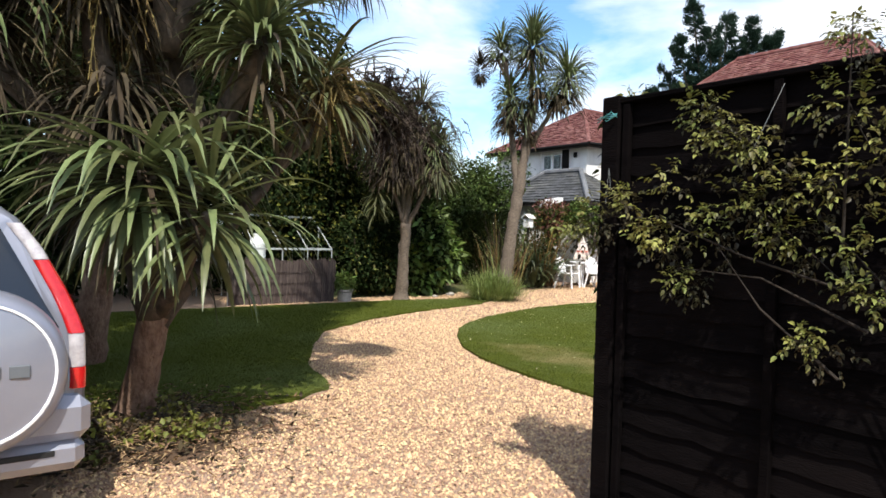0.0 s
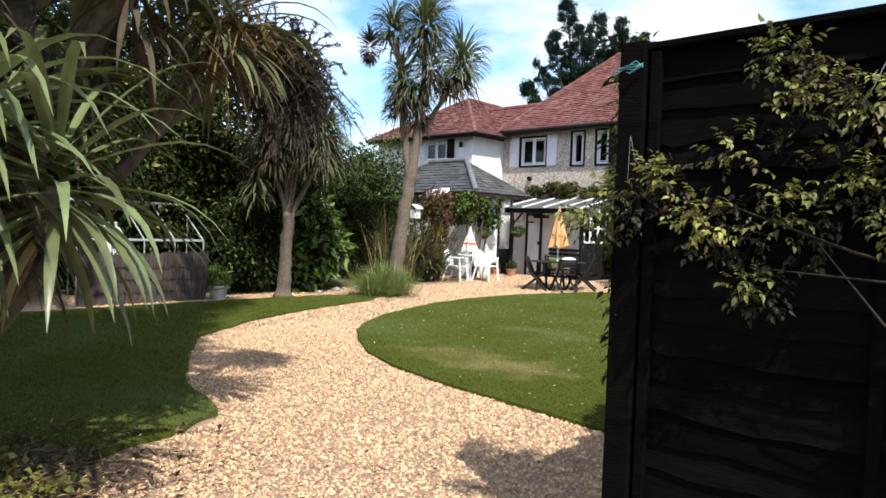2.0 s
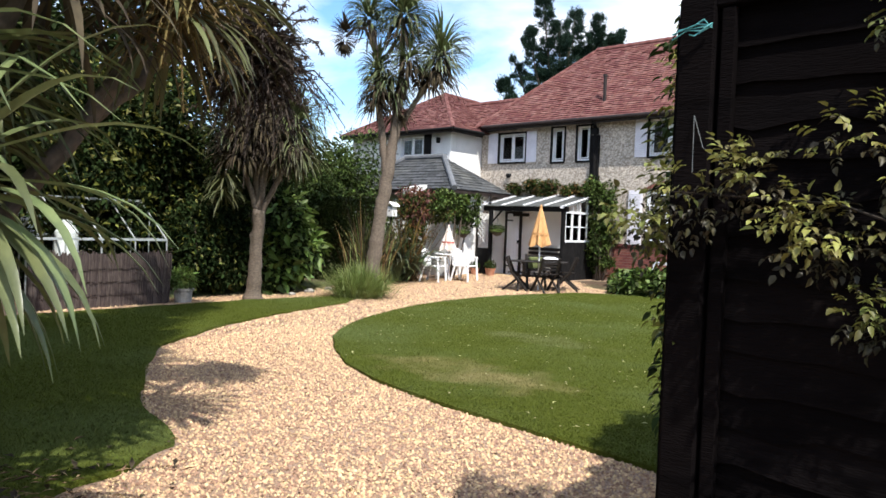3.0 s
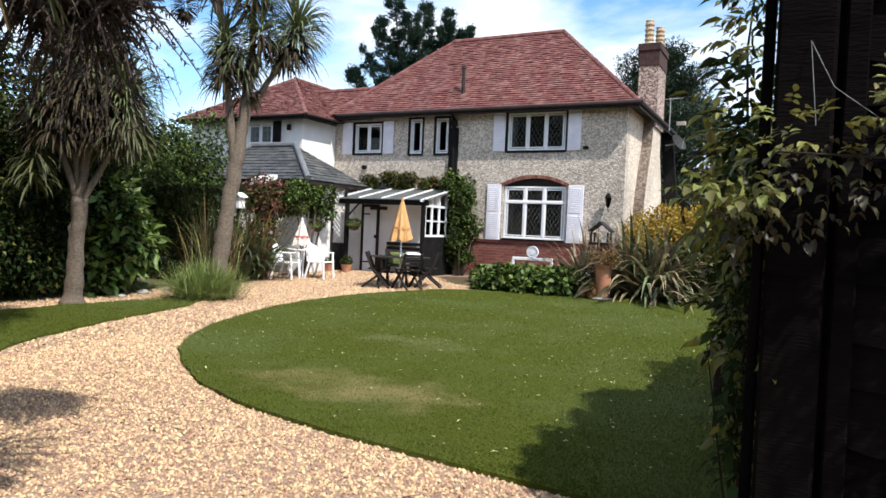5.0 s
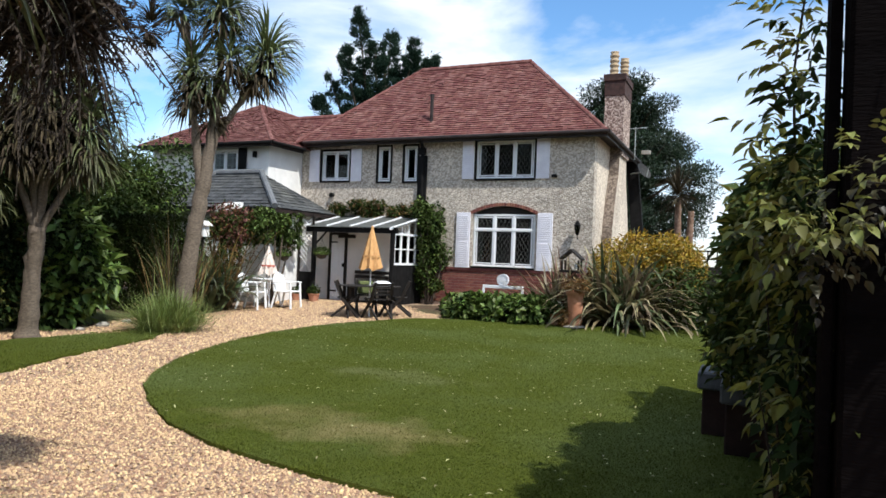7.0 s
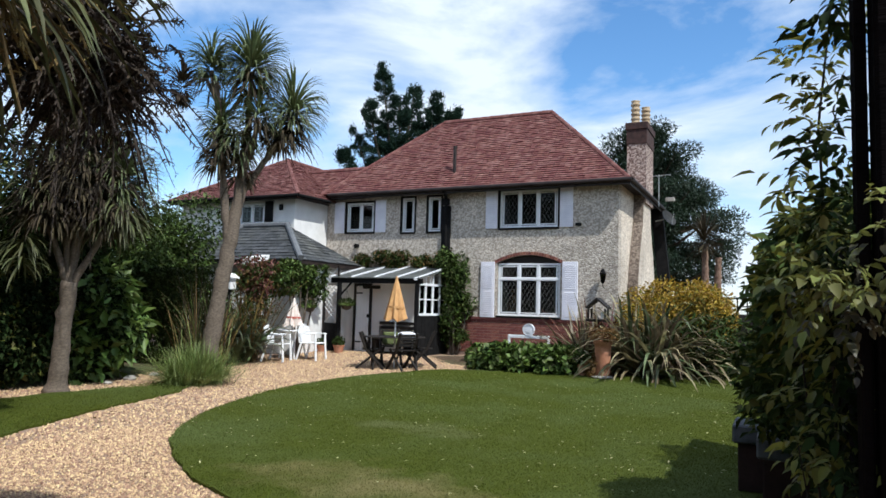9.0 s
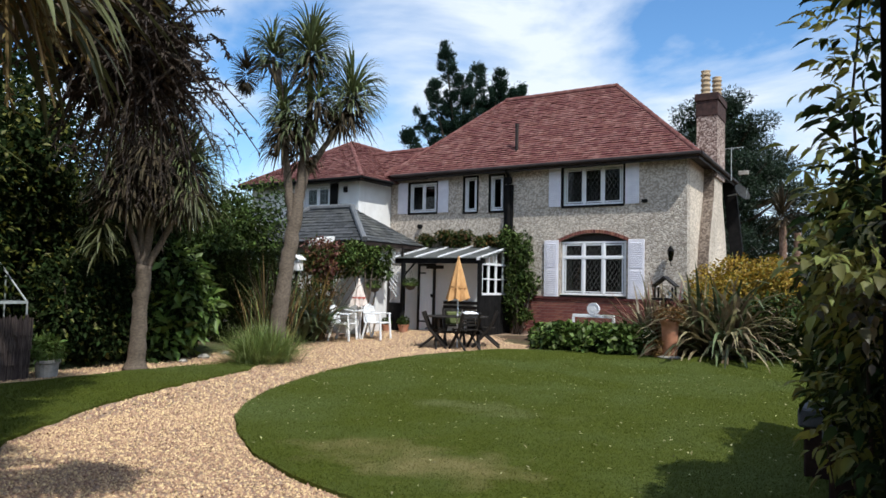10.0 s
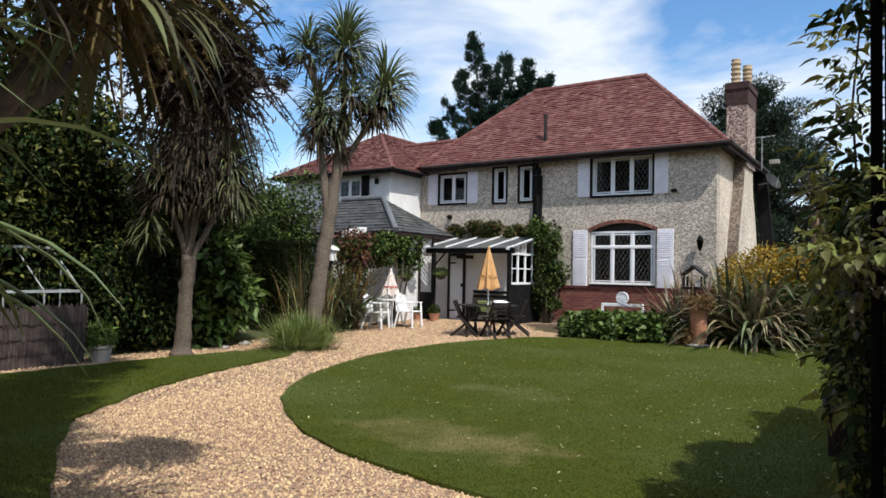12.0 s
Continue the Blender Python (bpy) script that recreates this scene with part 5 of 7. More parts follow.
# ---- shrubs, hedges, trees ----
def shrub(name, label, category, clumps, n, size, mat, aspect=0.5, stems=(), mat2=None, n2=0, size2=None, group="", droop=0.3, shell=0.4, seedstem=0):
    t = thing(name, label, category, group)
    if stems:
        for s in stems:
            part("stem", Geo().tube(*s, 8), M["wood_dark"], t)
    part("foliage", clump_leaves("foliage", clumps, n, size, aspect, droop, shell), M[mat], t)
    # Second leaf colour on the outer shell; lighter ones put sunlight into it.
    if mat2:
        part("young_leaves", clump_leaves("young_leaves", clumps, n2, size2 or size, aspect, droop, 0.12), M[mat2], t)
    return t


def stems_for(clumps, foot, r=0.04, k=5):
    out = []
    for c in clumps[::max(1, len(clumps) // k)]:
        f = (foot[0] + (c[0] - foot[0]) * 0.15, foot[1] + (c[1] - foot[1]) * 0.15, foot[2])
        m = ((f[0] + c[0]) / 2 + 0.05, (f[1] + c[1]) / 2, (f[2] + c[2]) / 2)
        out.append(([f, m, (c[0], c[1], c[2])], [r, r * 0.7, r * 0.3]))
    return out


def bush(name, label, category, box, count, r, n, size, mat, seed, bare=True, **kw):
    c = scatter_clumps(box, count, r, seed)
    foot = ((box[0] + box[1]) / 2, (box[2] + box[3]) / 2, 0.0)
    return shrub(name, label, category, c, n, size, mat, stems=stems_for(c, foot) if bare else (), **kw)


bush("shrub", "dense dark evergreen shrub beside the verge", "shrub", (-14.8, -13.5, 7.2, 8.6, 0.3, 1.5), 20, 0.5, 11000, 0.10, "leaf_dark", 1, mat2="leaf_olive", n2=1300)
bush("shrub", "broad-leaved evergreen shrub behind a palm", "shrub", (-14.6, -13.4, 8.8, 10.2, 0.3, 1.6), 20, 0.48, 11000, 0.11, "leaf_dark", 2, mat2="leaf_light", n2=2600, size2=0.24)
bush("shrub", "tall leafy shrub with outer leaves coloured as sunlit", "shrub", (-16.8, -13.9, 5.6, 8.4, 1.2, 4.3), 54, 0.62, 26000, 0.12, "leaf_dark", 3, mat2="leaf_olive", n2=5200, size2=0.13)
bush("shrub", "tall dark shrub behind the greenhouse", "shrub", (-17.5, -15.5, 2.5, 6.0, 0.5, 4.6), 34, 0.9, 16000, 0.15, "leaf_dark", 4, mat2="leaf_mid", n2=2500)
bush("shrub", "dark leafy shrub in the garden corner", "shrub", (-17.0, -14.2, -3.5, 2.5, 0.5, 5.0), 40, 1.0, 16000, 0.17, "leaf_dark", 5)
# Added leaf mass that darkens the view behind the forked palm.
bush("shrub", "dark foliage added to fill the gap behind a forked palm", "shrub", (-15.4, -13.8, 8.4, 10.0, 1.4, 3.0), 26, 0.5, 14000, 0.11, "leaf_dark", 23)
bush("shrub", "tall shrub with small glossy leaves", "shrub", (-17.5, -15.4, 8.6, 12.8, 0.6, 3.4), 54, 0.65, 28000, 0.11, "leaf_mid", 6, mat2="leaf_light", n2=1800)
bush("shrub", "leafy green shrub beside the white wing", "shrub", (-18.6, -15.9, 13.0, 15.0, 0.6, 3.5), 28, 0.7, 14000, 0.12, "leaf_mid", 7, mat2="leaf_light", n2=2600)
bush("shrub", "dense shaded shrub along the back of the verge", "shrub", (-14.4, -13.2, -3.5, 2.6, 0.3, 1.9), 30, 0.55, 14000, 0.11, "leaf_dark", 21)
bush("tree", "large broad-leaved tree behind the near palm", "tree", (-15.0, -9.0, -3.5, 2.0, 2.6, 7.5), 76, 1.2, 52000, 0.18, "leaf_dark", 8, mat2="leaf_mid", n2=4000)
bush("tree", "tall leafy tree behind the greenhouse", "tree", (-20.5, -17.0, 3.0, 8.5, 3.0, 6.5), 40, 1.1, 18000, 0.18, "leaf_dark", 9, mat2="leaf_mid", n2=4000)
# Low mid-green leaves added to cover the wall where a dark recess belongs.
bush("shrub", "russet-leaved shrub beside the extension", "shrub", (-15.1, -14.15, 14.1, 14.85, 0.7, 2.4), 34, 0.24, 620, 0.10, "leaf_orange", 10, mat2="leaf_mid", n2=1700, aspect=0.32)
bush("shrub", "purple-leaved shrub by the white wall", "shrub", (-15.05, -14.2, 14.5, 15.0, 1.75, 2.6), 15, 0.26, 2300, 0.09, "leaf_red", 11, mat2="leaf_mid", n2=700)
bush("climber", "green climber over the white end wall", "climber", (-14.4, -14.05, 14.95, 16.8, 1.7, 2.45), 30, 0.18, 3300, 0.10, "leaf_mid", 12, mat2="leaf_light", n2=1500)
bush("climber", "dark climber on the house wall above the veranda", "climber", (-14.6, -11.2, 18.7, 18.85, 2.66, 2.98), 34, 0.13, 3000, 0.09, "leaf_mid", 13, bare=False, mat2="leaf_orange", n2=900)
bush("climber", "thick green climber beside the glazed end", "climber", (-11.25, -10.55, 18.45, 18.85, 0.5, 3.1), 34, 0.22, 4200, 0.10, "leaf_mid", 14, mat2="leaf_light", n2=900)
bush("hedge_plant", "low leafy ground-cover bed with heart-shaped leaves", "plant", (-9.4, -6.9, 15.9, 17.2, 0.18, 0.36), 34, 0.32, 7000, 0.14, "leaf_mid", 15, mat2="leaf_light", n2=5000, aspect=0.75)
bush("shrub", "golden-yellow rounded shrub at the house corner", "shrub", (-5.9, -4.0, 17.6, 19.2, 0.6, 1.85), 40, 0.46, 34000, 0.085, "leaf_yellow", 16, mat2="leaf_olive", n2=5000)
bush("shrub", "dark green shrub beside the golden shrub", "shrub", (-4.9, -3.4, 16.8, 18.6, 0.4, 1.1), 14, 0.5, 6000, 0.11, "leaf_mid", 17)
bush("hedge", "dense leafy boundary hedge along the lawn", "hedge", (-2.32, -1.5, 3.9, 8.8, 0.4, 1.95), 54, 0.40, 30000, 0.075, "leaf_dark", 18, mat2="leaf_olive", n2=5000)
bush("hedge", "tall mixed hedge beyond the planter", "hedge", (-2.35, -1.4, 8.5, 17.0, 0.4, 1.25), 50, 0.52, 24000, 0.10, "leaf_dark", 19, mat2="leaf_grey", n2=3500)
bush("shrub", "tall leafy shrub leaning over the side fence", "shrub", (-2.58, -2.30, 4.3, 6.8, 1.3, 1.85), 26, 0.26, 10000, 0.075, "leaf_mid", 22, mat2="leaf_olive", n2=2600)
bush("shrub", "leafy shrub overhanging the grey planters", "shrub", (-2.58, -2.32, 5.6, 8.8, 0.85, 1.7), 18, 0.31, 9000, 0.075, "leaf_mid", 20, mat2="leaf_olive", n2=2500)
# clipped hedge
hg = thing("clipped_hedge", "smooth clipped dark hedge block", "hedge")
n = 14000
fp = np.stack([rng.uniform(-16.2, -14.1, n), rng.uniform(11.6, 13.0, n), rng.uniform(0.05, 2.1, n)], 1)
side = rng.integers(0, 4, n)
fp[side == 0, 1] = 11.6 + rng.normal(size=(side == 0).sum()) * 0.03
fp[side == 1, 0] = -14.1 + rng.normal(size=(side == 1).sum()) * 0.03
fp[side == 2, 2] = 2.1 + rng.normal(size=(side == 2).sum()) * 0.03
dd = unit(rng.normal(size=(n, 3)) + np.array([0.4, -0.6, 0.4]))
part("foliage", leaf_mesh("foliage", fp, dd, np.tile([0.1, 0.1, 1.0], (n, 1)), 0.06, 0.035), M["leaf_hedge"], hg)


def conifer(name, label, foot, h, layers, mat, n, seed, spread, leaf=0.5, dome=False, fat=1.0):
    g = np.random.default_rng(seed)
    t = thing(name, label, "tree", at=pose(*foot))
    part("trunk", Geo().tube([(0, 0, 0), (0.1, 0, h * 0.4), (0, 0.1, h * 0.93)], [0.45, 0.3, 0.06], 10), M["wood_dark"], t)
    cl = []
    for i in range(layers):
        u = i / (layers - 1)
        z = h * (0.3 + 0.68 * u)
        R = spread * (math.sqrt(1.02 - u ** 2.4) if dome else 1 - 0.75 * u ** 1.4) * g.uniform(0.7, 1.15)
        for k in range(7 if u < 0.8 else 4):
            a = g.uniform(0, 2 * math.pi)
            e = Vector((R * math.cos(a), R * math.sin(a), z + g.uniform(0.1, 0.9)))
            part("limb", Geo().tube([(0, 0, z - 0.5), (e.x * 0.5, e.y * 0.5, z - 0.1), e], [0.10, 0.07, 0.03], 6), M["wood_dark"], t)
            for q in range(3):
                w = 0.40 + 0.62 * q / 2
                s = g.uniform(0.30, 0.68) * spread / 3.2 * fat
                cl.append((e.x * w + g.normal() * 0.25, e.y * w + g.normal() * 0.25, z + (e.z - z) * w + 0.15 + g.normal() * 0.15, s * 1.15, s * 1.15, s * 0.55))
    part("crown", clump_leaves("crown", cl, n, leaf, 0.28, -0.35, 0.6), M[mat], t)
    return t


def cypress(foot, leaders, n, seed):
    """Several rising leaders, each with ragged upswept sprays. leaders: (sideways, depth, height of the tip)."""
    g = np.random.default_rng(seed)
    t = thing("conifer", "tall dark blue-green cypress with ragged upswept leaders", "tree", at=pose(*foot, 0, 0, 34))
    part("trunk", Geo().tube([(0, 0, 0), (0.1, 0, 6), (0, 0.1, 12.0)], [0.45, 0.32, 0.08], 10), M["wood_dark"], t)
    P, D = [], []
    for u, v, h in leaders:
        z0 = h * 0.45
        path = [Vector((u * 0.1, v * 0.1, z0)), Vector((u * 0.55, v * 0.55, z0 + (h - z0) * 0.4)), Vector((u, v, h))]
        part("limb", Geo().tube(path, [0.14, 0.09, 0.02], 6), M["wood_dark"], t)
        for k in range(46):
            w = g.random() ** 0.8
            o = path[0].lerp(path[1], w * 2) if w < 0.5 else path[1].lerp(path[2], w * 2 - 1)
            a = g.uniform(0, 2 * math.pi)
            reach = (1.0 - w) * 1.5 + 0.30
            d = Vector((math.cos(a), math.sin(a), g.uniform(0.15, 0.9))).normalized()
            m = n // (46 * len(leaders))
            q = g.random(m) ** 0.6
            pts = np.array(o)[None] + np.array(d)[None] * (q * reach)[:, None] + g.normal(size=(m, 3)) * (0.07 + 0.13 * (1 - q))[:, None]
            P.append(pts)
            D.append(unit(np.array(d)[None] + g.normal(size=(m, 3)) * 0.5 + np.array([[0, 0, 0.35]])))
    P, D = np.concatenate(P), np.concatenate(D)
    part("crown", leaf_mesh("crown", P, D, unit(g.normal(size=P.shape)), 0.22 * g.uniform(0.6, 1.2, len(P)), 0.055), M["needle"], t)


cypress((-21.6, 34.5, -0.06), ((-1.6, 0, 14.9), (0.3, 0.5, 14.1), (1.6, -0.4, 13.5), (2.7, 0.3, 12.8), (-2.3, -0.5, 12.7), (-3.0, 0.4, 11.3), (-3.7, 0, 9.9), (-0.6, -0.6, 13.0), (3.5, -0.2, 11.6), (0.9, 0.8, 12.4), (-1.2, 0.6, 11.8), (1.9, 0.8, 11.5)), 96000, 5)
conifer("pine_tree", "dark spreading pine behind the chimney", (-8.3, 36.0, -0.06), 9.9, 11, "needle_pine", 100000, 9, 3.2, 0.17, True, 1.5)
fp_ = thing("cabbage_palm", "distant cabbage palm with a reddish head", "palm tree")
limb(fp_, [(-5.4, 31.0, -0.06), (-5.35, 31, 2.0), (-5.4, 31, 4.2)], [0.2, 0.15, 0.12], "bark")
limb(fp_, [(-4.9, 31.3, -0.06), (-4.95, 31.3, 2.0), (-4.9, 31.3, 3.8)], [0.2, 0.15, 0.12], "bark")
palm_head(fp_, (-5.4, 31, 4.4), 130, 1.1, 0.06, 91, 0.6, (0, 0, 0.4), -0.5, 60, "dead")
bush("shrub", "distant green tree line beyond the garden", "shrub", (-14, 8, 40, 46, 0.2, 0.9), 40, 1.2, 9000, 0.4, "leaf_mid", 61)
bush("shrub", "distant tree line behind the wing", "shrub", (-40, -22, 26, 38, 0.5, 4.0), 44, 1.9, 10000, 0.4, "leaf_dark", 62)
bush("hedge", "boundary hedge beyond the greenhouse", "hedge", (-24, -20.5, -6, 16, 0.5, 3.0), 50, 1.4, 12000, 0.25, "leaf_dark", 63)

# ornamental grass and sword-leaved clumps
def tuft(name, label, c, n, L, w, mat, seed, low=0.35, droop=0.7, spread=0.15, mat2=None):
    t = thing(name, label, "plant", at=pose(*c))
    g = np.random.default_rng(seed)
    a = g.uniform(0, 2 * math.pi, n)
    z = g.uniform(low, 1.0, n)
    r = np.sqrt(1 - z * z)
    d = np.stack([r * np.cos(a), r * np.sin(a), z], 1)
    b = np.stack([g.normal(size=n) * spread, g.normal(size=n) * spread, np.zeros(n)], 1)
    part("leaves", sword_mesh("leaves", b, d, L * g.uniform(0.6, 1.1, n), w, droop, 7, seed), M[mat], t)
    if mat2:
        part("dark_leaves", sword_mesh("dark_leaves", b[: n // 2], d[::-1][: n // 2], L * g.uniform(0.6, 1.1, n // 2), w, droop, 7, seed + 1), M[mat2], t)
    return t


tuft("ornamental_grass", "clump of fine arching yellow-green grass", (-11.95, 10.2, 0.0), 1900, 0.86, 0.011, "ornamental_grass", 71, 0.3, 0.6, 0.20)
tuft("phormium", "green phormium clump with arching sword leaves", (-14.42, 13.76, 0.02), 190, 1.75, 0.095, "phormium_green", 72, 0.58, 1.7, 0.18)
tuft("flax_lily", "tall bronze flax with narrow arching leaves", (-14.2, 14.1, 0.02), 26, 2.5, 0.035, "bronze_leaf", 75, 0.75, 1.2, 0.16)
tuft("tall_grass", "tall bronze-green grass with narrow leaves", (-13.05, 11.5, 0.0), 80, 2.1, 0.014, "bronze_leaf", 76, 0.85, 0.8, 0.20, "ornamental_grass")
tuft("phormium", "bronze and cream striped phormium", (-6.7, 17.2, 0.1), 140, 1.75, 0.065, "phormium_stripe", 73, 0.25, 0.7, 0.18, "leaf_red")
tuft("phormium", "large cream-striped drooping phormium", (-5.2, 16.9, 0.1), 330, 2.1, 0.085, "phormium_stripe", 74, 0.25, 1.7, 0.30, "phormium_green")
canes = thing("bamboo", "thin clump of tall pale canes", "plant", at=pose(-13.0, 11.5, 0))
gq = np.random.default_rng(3)
for i in range(20):
    x, y = gq.normal() * 0.25, gq.normal() * 0.3
    h = gq.uniform(1.2, 2.2)
    part("cane", Geo().tube([(x, y, 0), (x + gq.normal() * 0.08, y, h * 0.5), (x + gq.normal() * 0.2, y + gq.normal() * 0.1, h)], [0.012, 0.01, 0.004], 5), M["dead"], canes)

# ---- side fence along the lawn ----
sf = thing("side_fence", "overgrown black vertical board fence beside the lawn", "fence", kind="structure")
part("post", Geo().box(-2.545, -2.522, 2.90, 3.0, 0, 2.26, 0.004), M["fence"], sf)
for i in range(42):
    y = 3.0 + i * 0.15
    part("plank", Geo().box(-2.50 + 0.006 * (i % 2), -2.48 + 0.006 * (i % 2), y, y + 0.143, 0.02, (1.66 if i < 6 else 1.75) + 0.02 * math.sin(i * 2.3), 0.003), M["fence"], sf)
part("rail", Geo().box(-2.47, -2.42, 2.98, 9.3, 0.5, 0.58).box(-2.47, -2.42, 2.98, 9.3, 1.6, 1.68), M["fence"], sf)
far_f = thing("trellis_fence", "dark fence with trellis top beyond the lawn", "fence")
part("panel", Geo().box(-5.6, -1.2, 22.0, 22.05, 0, 1.5), M["dark_wood"], far_f)
for i in range(18):
    x = -5.5 + i * 0.25
    part("upright", Geo().box(x, x + 0.035, 22.0, 22.04, 1.5, 1.92), M["dark_wood"], far_f)
part("top_rail", Geo().box(-5.6, -1.2, 21.99, 22.06, 1.92, 1.97).box(-5.6, -1.2, 21.99, 22.06, 1.70, 1.73), M["dark_wood"], far_f)

# ---- rose on the fence ----
rose = thing("climbing_rose", "straggly climbing rose tied to the black fence", "climber")
def canes_from(parent, list_of, r=0.007, mat="twig", name="cane"):
    for pts in list_of:
        n = len(pts)
        part(name, Geo().tube(pts, [r * (1.2 - 0.9 * i / (n - 1)) for i in range(n)], 6), M[mat], parent)
RC = [(-1.85, 2.15, 0.10), (-1.76, 2.01, 0.13), (-1.96, 1.81, 0.12), (-2.25, 1.74, 0.10), (-2.46, 1.68, 0.10), (-2.07, 1.54, 0.10), (-1.57, 1.97, 0.10), (-1.37, 1.77, 0.16), (-1.21, 2.11, 0.15),
      (-1.14, 1.82, 0.18), (-1.19, 1.54, 0.16), (-1.91, 1.36, 0.07), (-1.32, 1.14, 0.08), (-1.18, 2.36, 0.08), (-1.1, 1.36, 0.10), (-1.45, 1.56, 0.10), (-1.62, 1.72, 0.14),
      (-2.12, 1.61, 0.09), (-1.0, 2.0, 0.2), (-0.9, 1.6, 0.22), (-0.8, 2.15, 0.2), (-2.6, 1.58, 0.09), (-1.8, 1.60, 0.12)]
gr = np.random.default_rng(8)
canes_from(rose, [[(-0.55 + gr.normal() * 0.1, 2.82, 0.0), (-0.75 + (x + 1.0) * 0.3 + gr.normal() * 0.05, 2.80, z * 0.55 + 0.2), (-1.0 + (x + 1.0) * 0.75, 2.76, z * 0.92 + 0.03), (x, 2.75, z)] for x, z, r in RC[::8]], 0.0045)
canes_from(rose, [[(-1.0, 2.76, 1.30), (-1.6, 2.72, 1.47), (-2.0, 2.72, 1.62), (-2.5, 2.74, 1.66)], [(-1.1, 2.75, 1.2), (-1.5, 2.7, 1.38), (-1.9, 2.7, 1.40)], [(-1.2, 2.75, 1.0), (-1.5, 2.7, 1.25), (-1.7, 2.7, 1.5)],
                  [(-1.2, 2.74, 1.5), (-1.19, 2.72, 2.0), (-1.18, 2.70, 2.42)]], 0.006)
RCC = [(x, 2.72, z, r * 1.1, 0.09, r * 0.8) for x, z, r in RC]
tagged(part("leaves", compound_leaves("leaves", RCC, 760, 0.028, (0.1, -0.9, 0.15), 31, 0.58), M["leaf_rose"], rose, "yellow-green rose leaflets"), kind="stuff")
# Inner leaflets set behind; their darker colour carries the shade.
tagged(part("shaded_leaves", compound_leaves("shaded_leaves", [(c[0] + 0.04, 2.78, c[2] - 0.05, c[3] * 1.3, 0.05, c[5] * 1.5) for c in RCC], 620, 0.027, (0.1, -0.6, -0.2), 32, 0.6), M["leaf_rose_shaded"], rose, "bronze rose leaflets coloured darker as in shade"), kind="stuff")

# climber on the garden side of the post
gcl = thing("climber", "olive green climber spilling round the fence post", "climber")
GC = [(-2.74, 3.25, 2.16), (-2.75, 3.3, 1.88), (-2.70, 3.25, 1.74), (-2.68, 3.2, 1.56), (-2.70, 3.2, 1.18), (-2.74, 3.25, 1.30), (-2.62, 3.15, 2.24), (-2.72, 3.2, 2.02), (-2.62, 3.1, 1.52), (-2.60, 3.1, 1.22), (-2.72, 3.25, 1.65),
      (-2.66, 3.2, 1.05), (-2.66, 3.4, 1.75), (-2.66, 3.4, 1.45), (-2.6, 3.15, 2.34), (-2.75, 3.2, 1.72), (-2.74, 3.15, 1.64), (-2.70, 3.1, 1.54), (-2.72, 3.2, 1.80)]
canes_from(gcl, [[(-2.60, 3.2, 0.0), (-2.56, 3.25, 0.9), (-2.58, 3.25, 1.6), (-2.60, 3.22, 2.0), (-2.57, 3.15, 2.30), (-2.55, 3.1, 2.42)], [(-2.58, 3.4, 0.0), (-2.60, 3.4, 1.0), (-2.68, 3.3, 1.75)], [(-2.58, 3.15, 0), (-2.58, 3.12, 0.7), (-2.66, 3.15, 1.2)]], 0.005)
# Sunlight is put into the olive of these leaflets.
tagged(part("leaves", compound_leaves("leaves", [(x + 0.11, y - 0.02, z, 0.06, 0.13, 0.11) for x, y, z in GC], 215, 0.046, (-0.45, -0.6, 0.0), 33, 0.42), M["leaf_olive"], gcl, "olive leaflets coloured as sunlit"), kind="stuff")
# Inner leaves near black: shade round the post put into colour.
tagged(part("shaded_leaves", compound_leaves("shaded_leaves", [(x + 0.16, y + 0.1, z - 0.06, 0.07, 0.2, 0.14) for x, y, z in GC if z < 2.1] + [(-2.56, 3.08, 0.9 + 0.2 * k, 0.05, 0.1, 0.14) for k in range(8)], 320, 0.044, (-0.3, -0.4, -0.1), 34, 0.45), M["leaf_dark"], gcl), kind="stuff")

# planters under the hedge
for x, y, w in ((-2.80, 7.8, 0.44), (-2.62, 7.2, 0.40)):
    pl = thing("planter", "square brown planter with a grey rim under the hedge", "planter", at=pose(x, y, 0.03))
    part("box", Geo().box(-w / 2, w / 2, -w / 2, w / 2, 0, 0.40, 0.012), M["brown_pot"], pl, "dark brown lower pot")
    part("rim", Geo().box(-w / 2 - 0.04, w / 2 + 0.04, -w / 2 - 0.04, w / 2 + 0.04, 0.40, 0.55, 0.015), M["planter_rim"], pl, "pale grey upper rim")
bench = thing("stone_slab", "low grey stone edging slab at the lawn end", "slab")
part("slab", Geo().box(-4.2, -3.2, 17.9, 18.15, 0.1, 0.24, 0.02), M["stonepot"], bench)

# ---- terracotta pot, bird table, ornaments ----
pot = thing("plant_pot", "tall terracotta pot with trailing plants on the lawn edge", "pot", at=pose(-6.05, 15.8, 0.085))
part("pot_body", Geo().lathe((0, 0, 0), [(0.0, 0), (0.13, 0), (0.145, 0.04), (0.17, 0.62), (0.18, 0.70), (0.20, 0.71), (0.20, 0.79), (0.17, 0.80), (0.16, 0.72), (0.0, 0.72)], 24), M["terracotta"], pot, smooth=True)
part("pot_foot", Geo().lathe((0, 0, 0), [(0, 0.0), (0.24, 0.0), (0.25, 0.02), (0.16, 0.05), (0, 0.05)], 20), M["stonepot"], pot)
part("plant", clump_leaves("plant", [(0, 0, 0.90, 0.30, 0.30, 0.13)], 650, 0.075, 0.35, 0.2), M["leaf_orange"], pot, "straggly russet plant")
part("trailing_plant", clump_leaves("trailing_plant", [(-0.24, -0.1, 0.2, 0.12, 0.1, 0.22)], 250, 0.075, 0.35, 0.2), M["leaf_orange"], pot, "russet stems trailing down the pot")
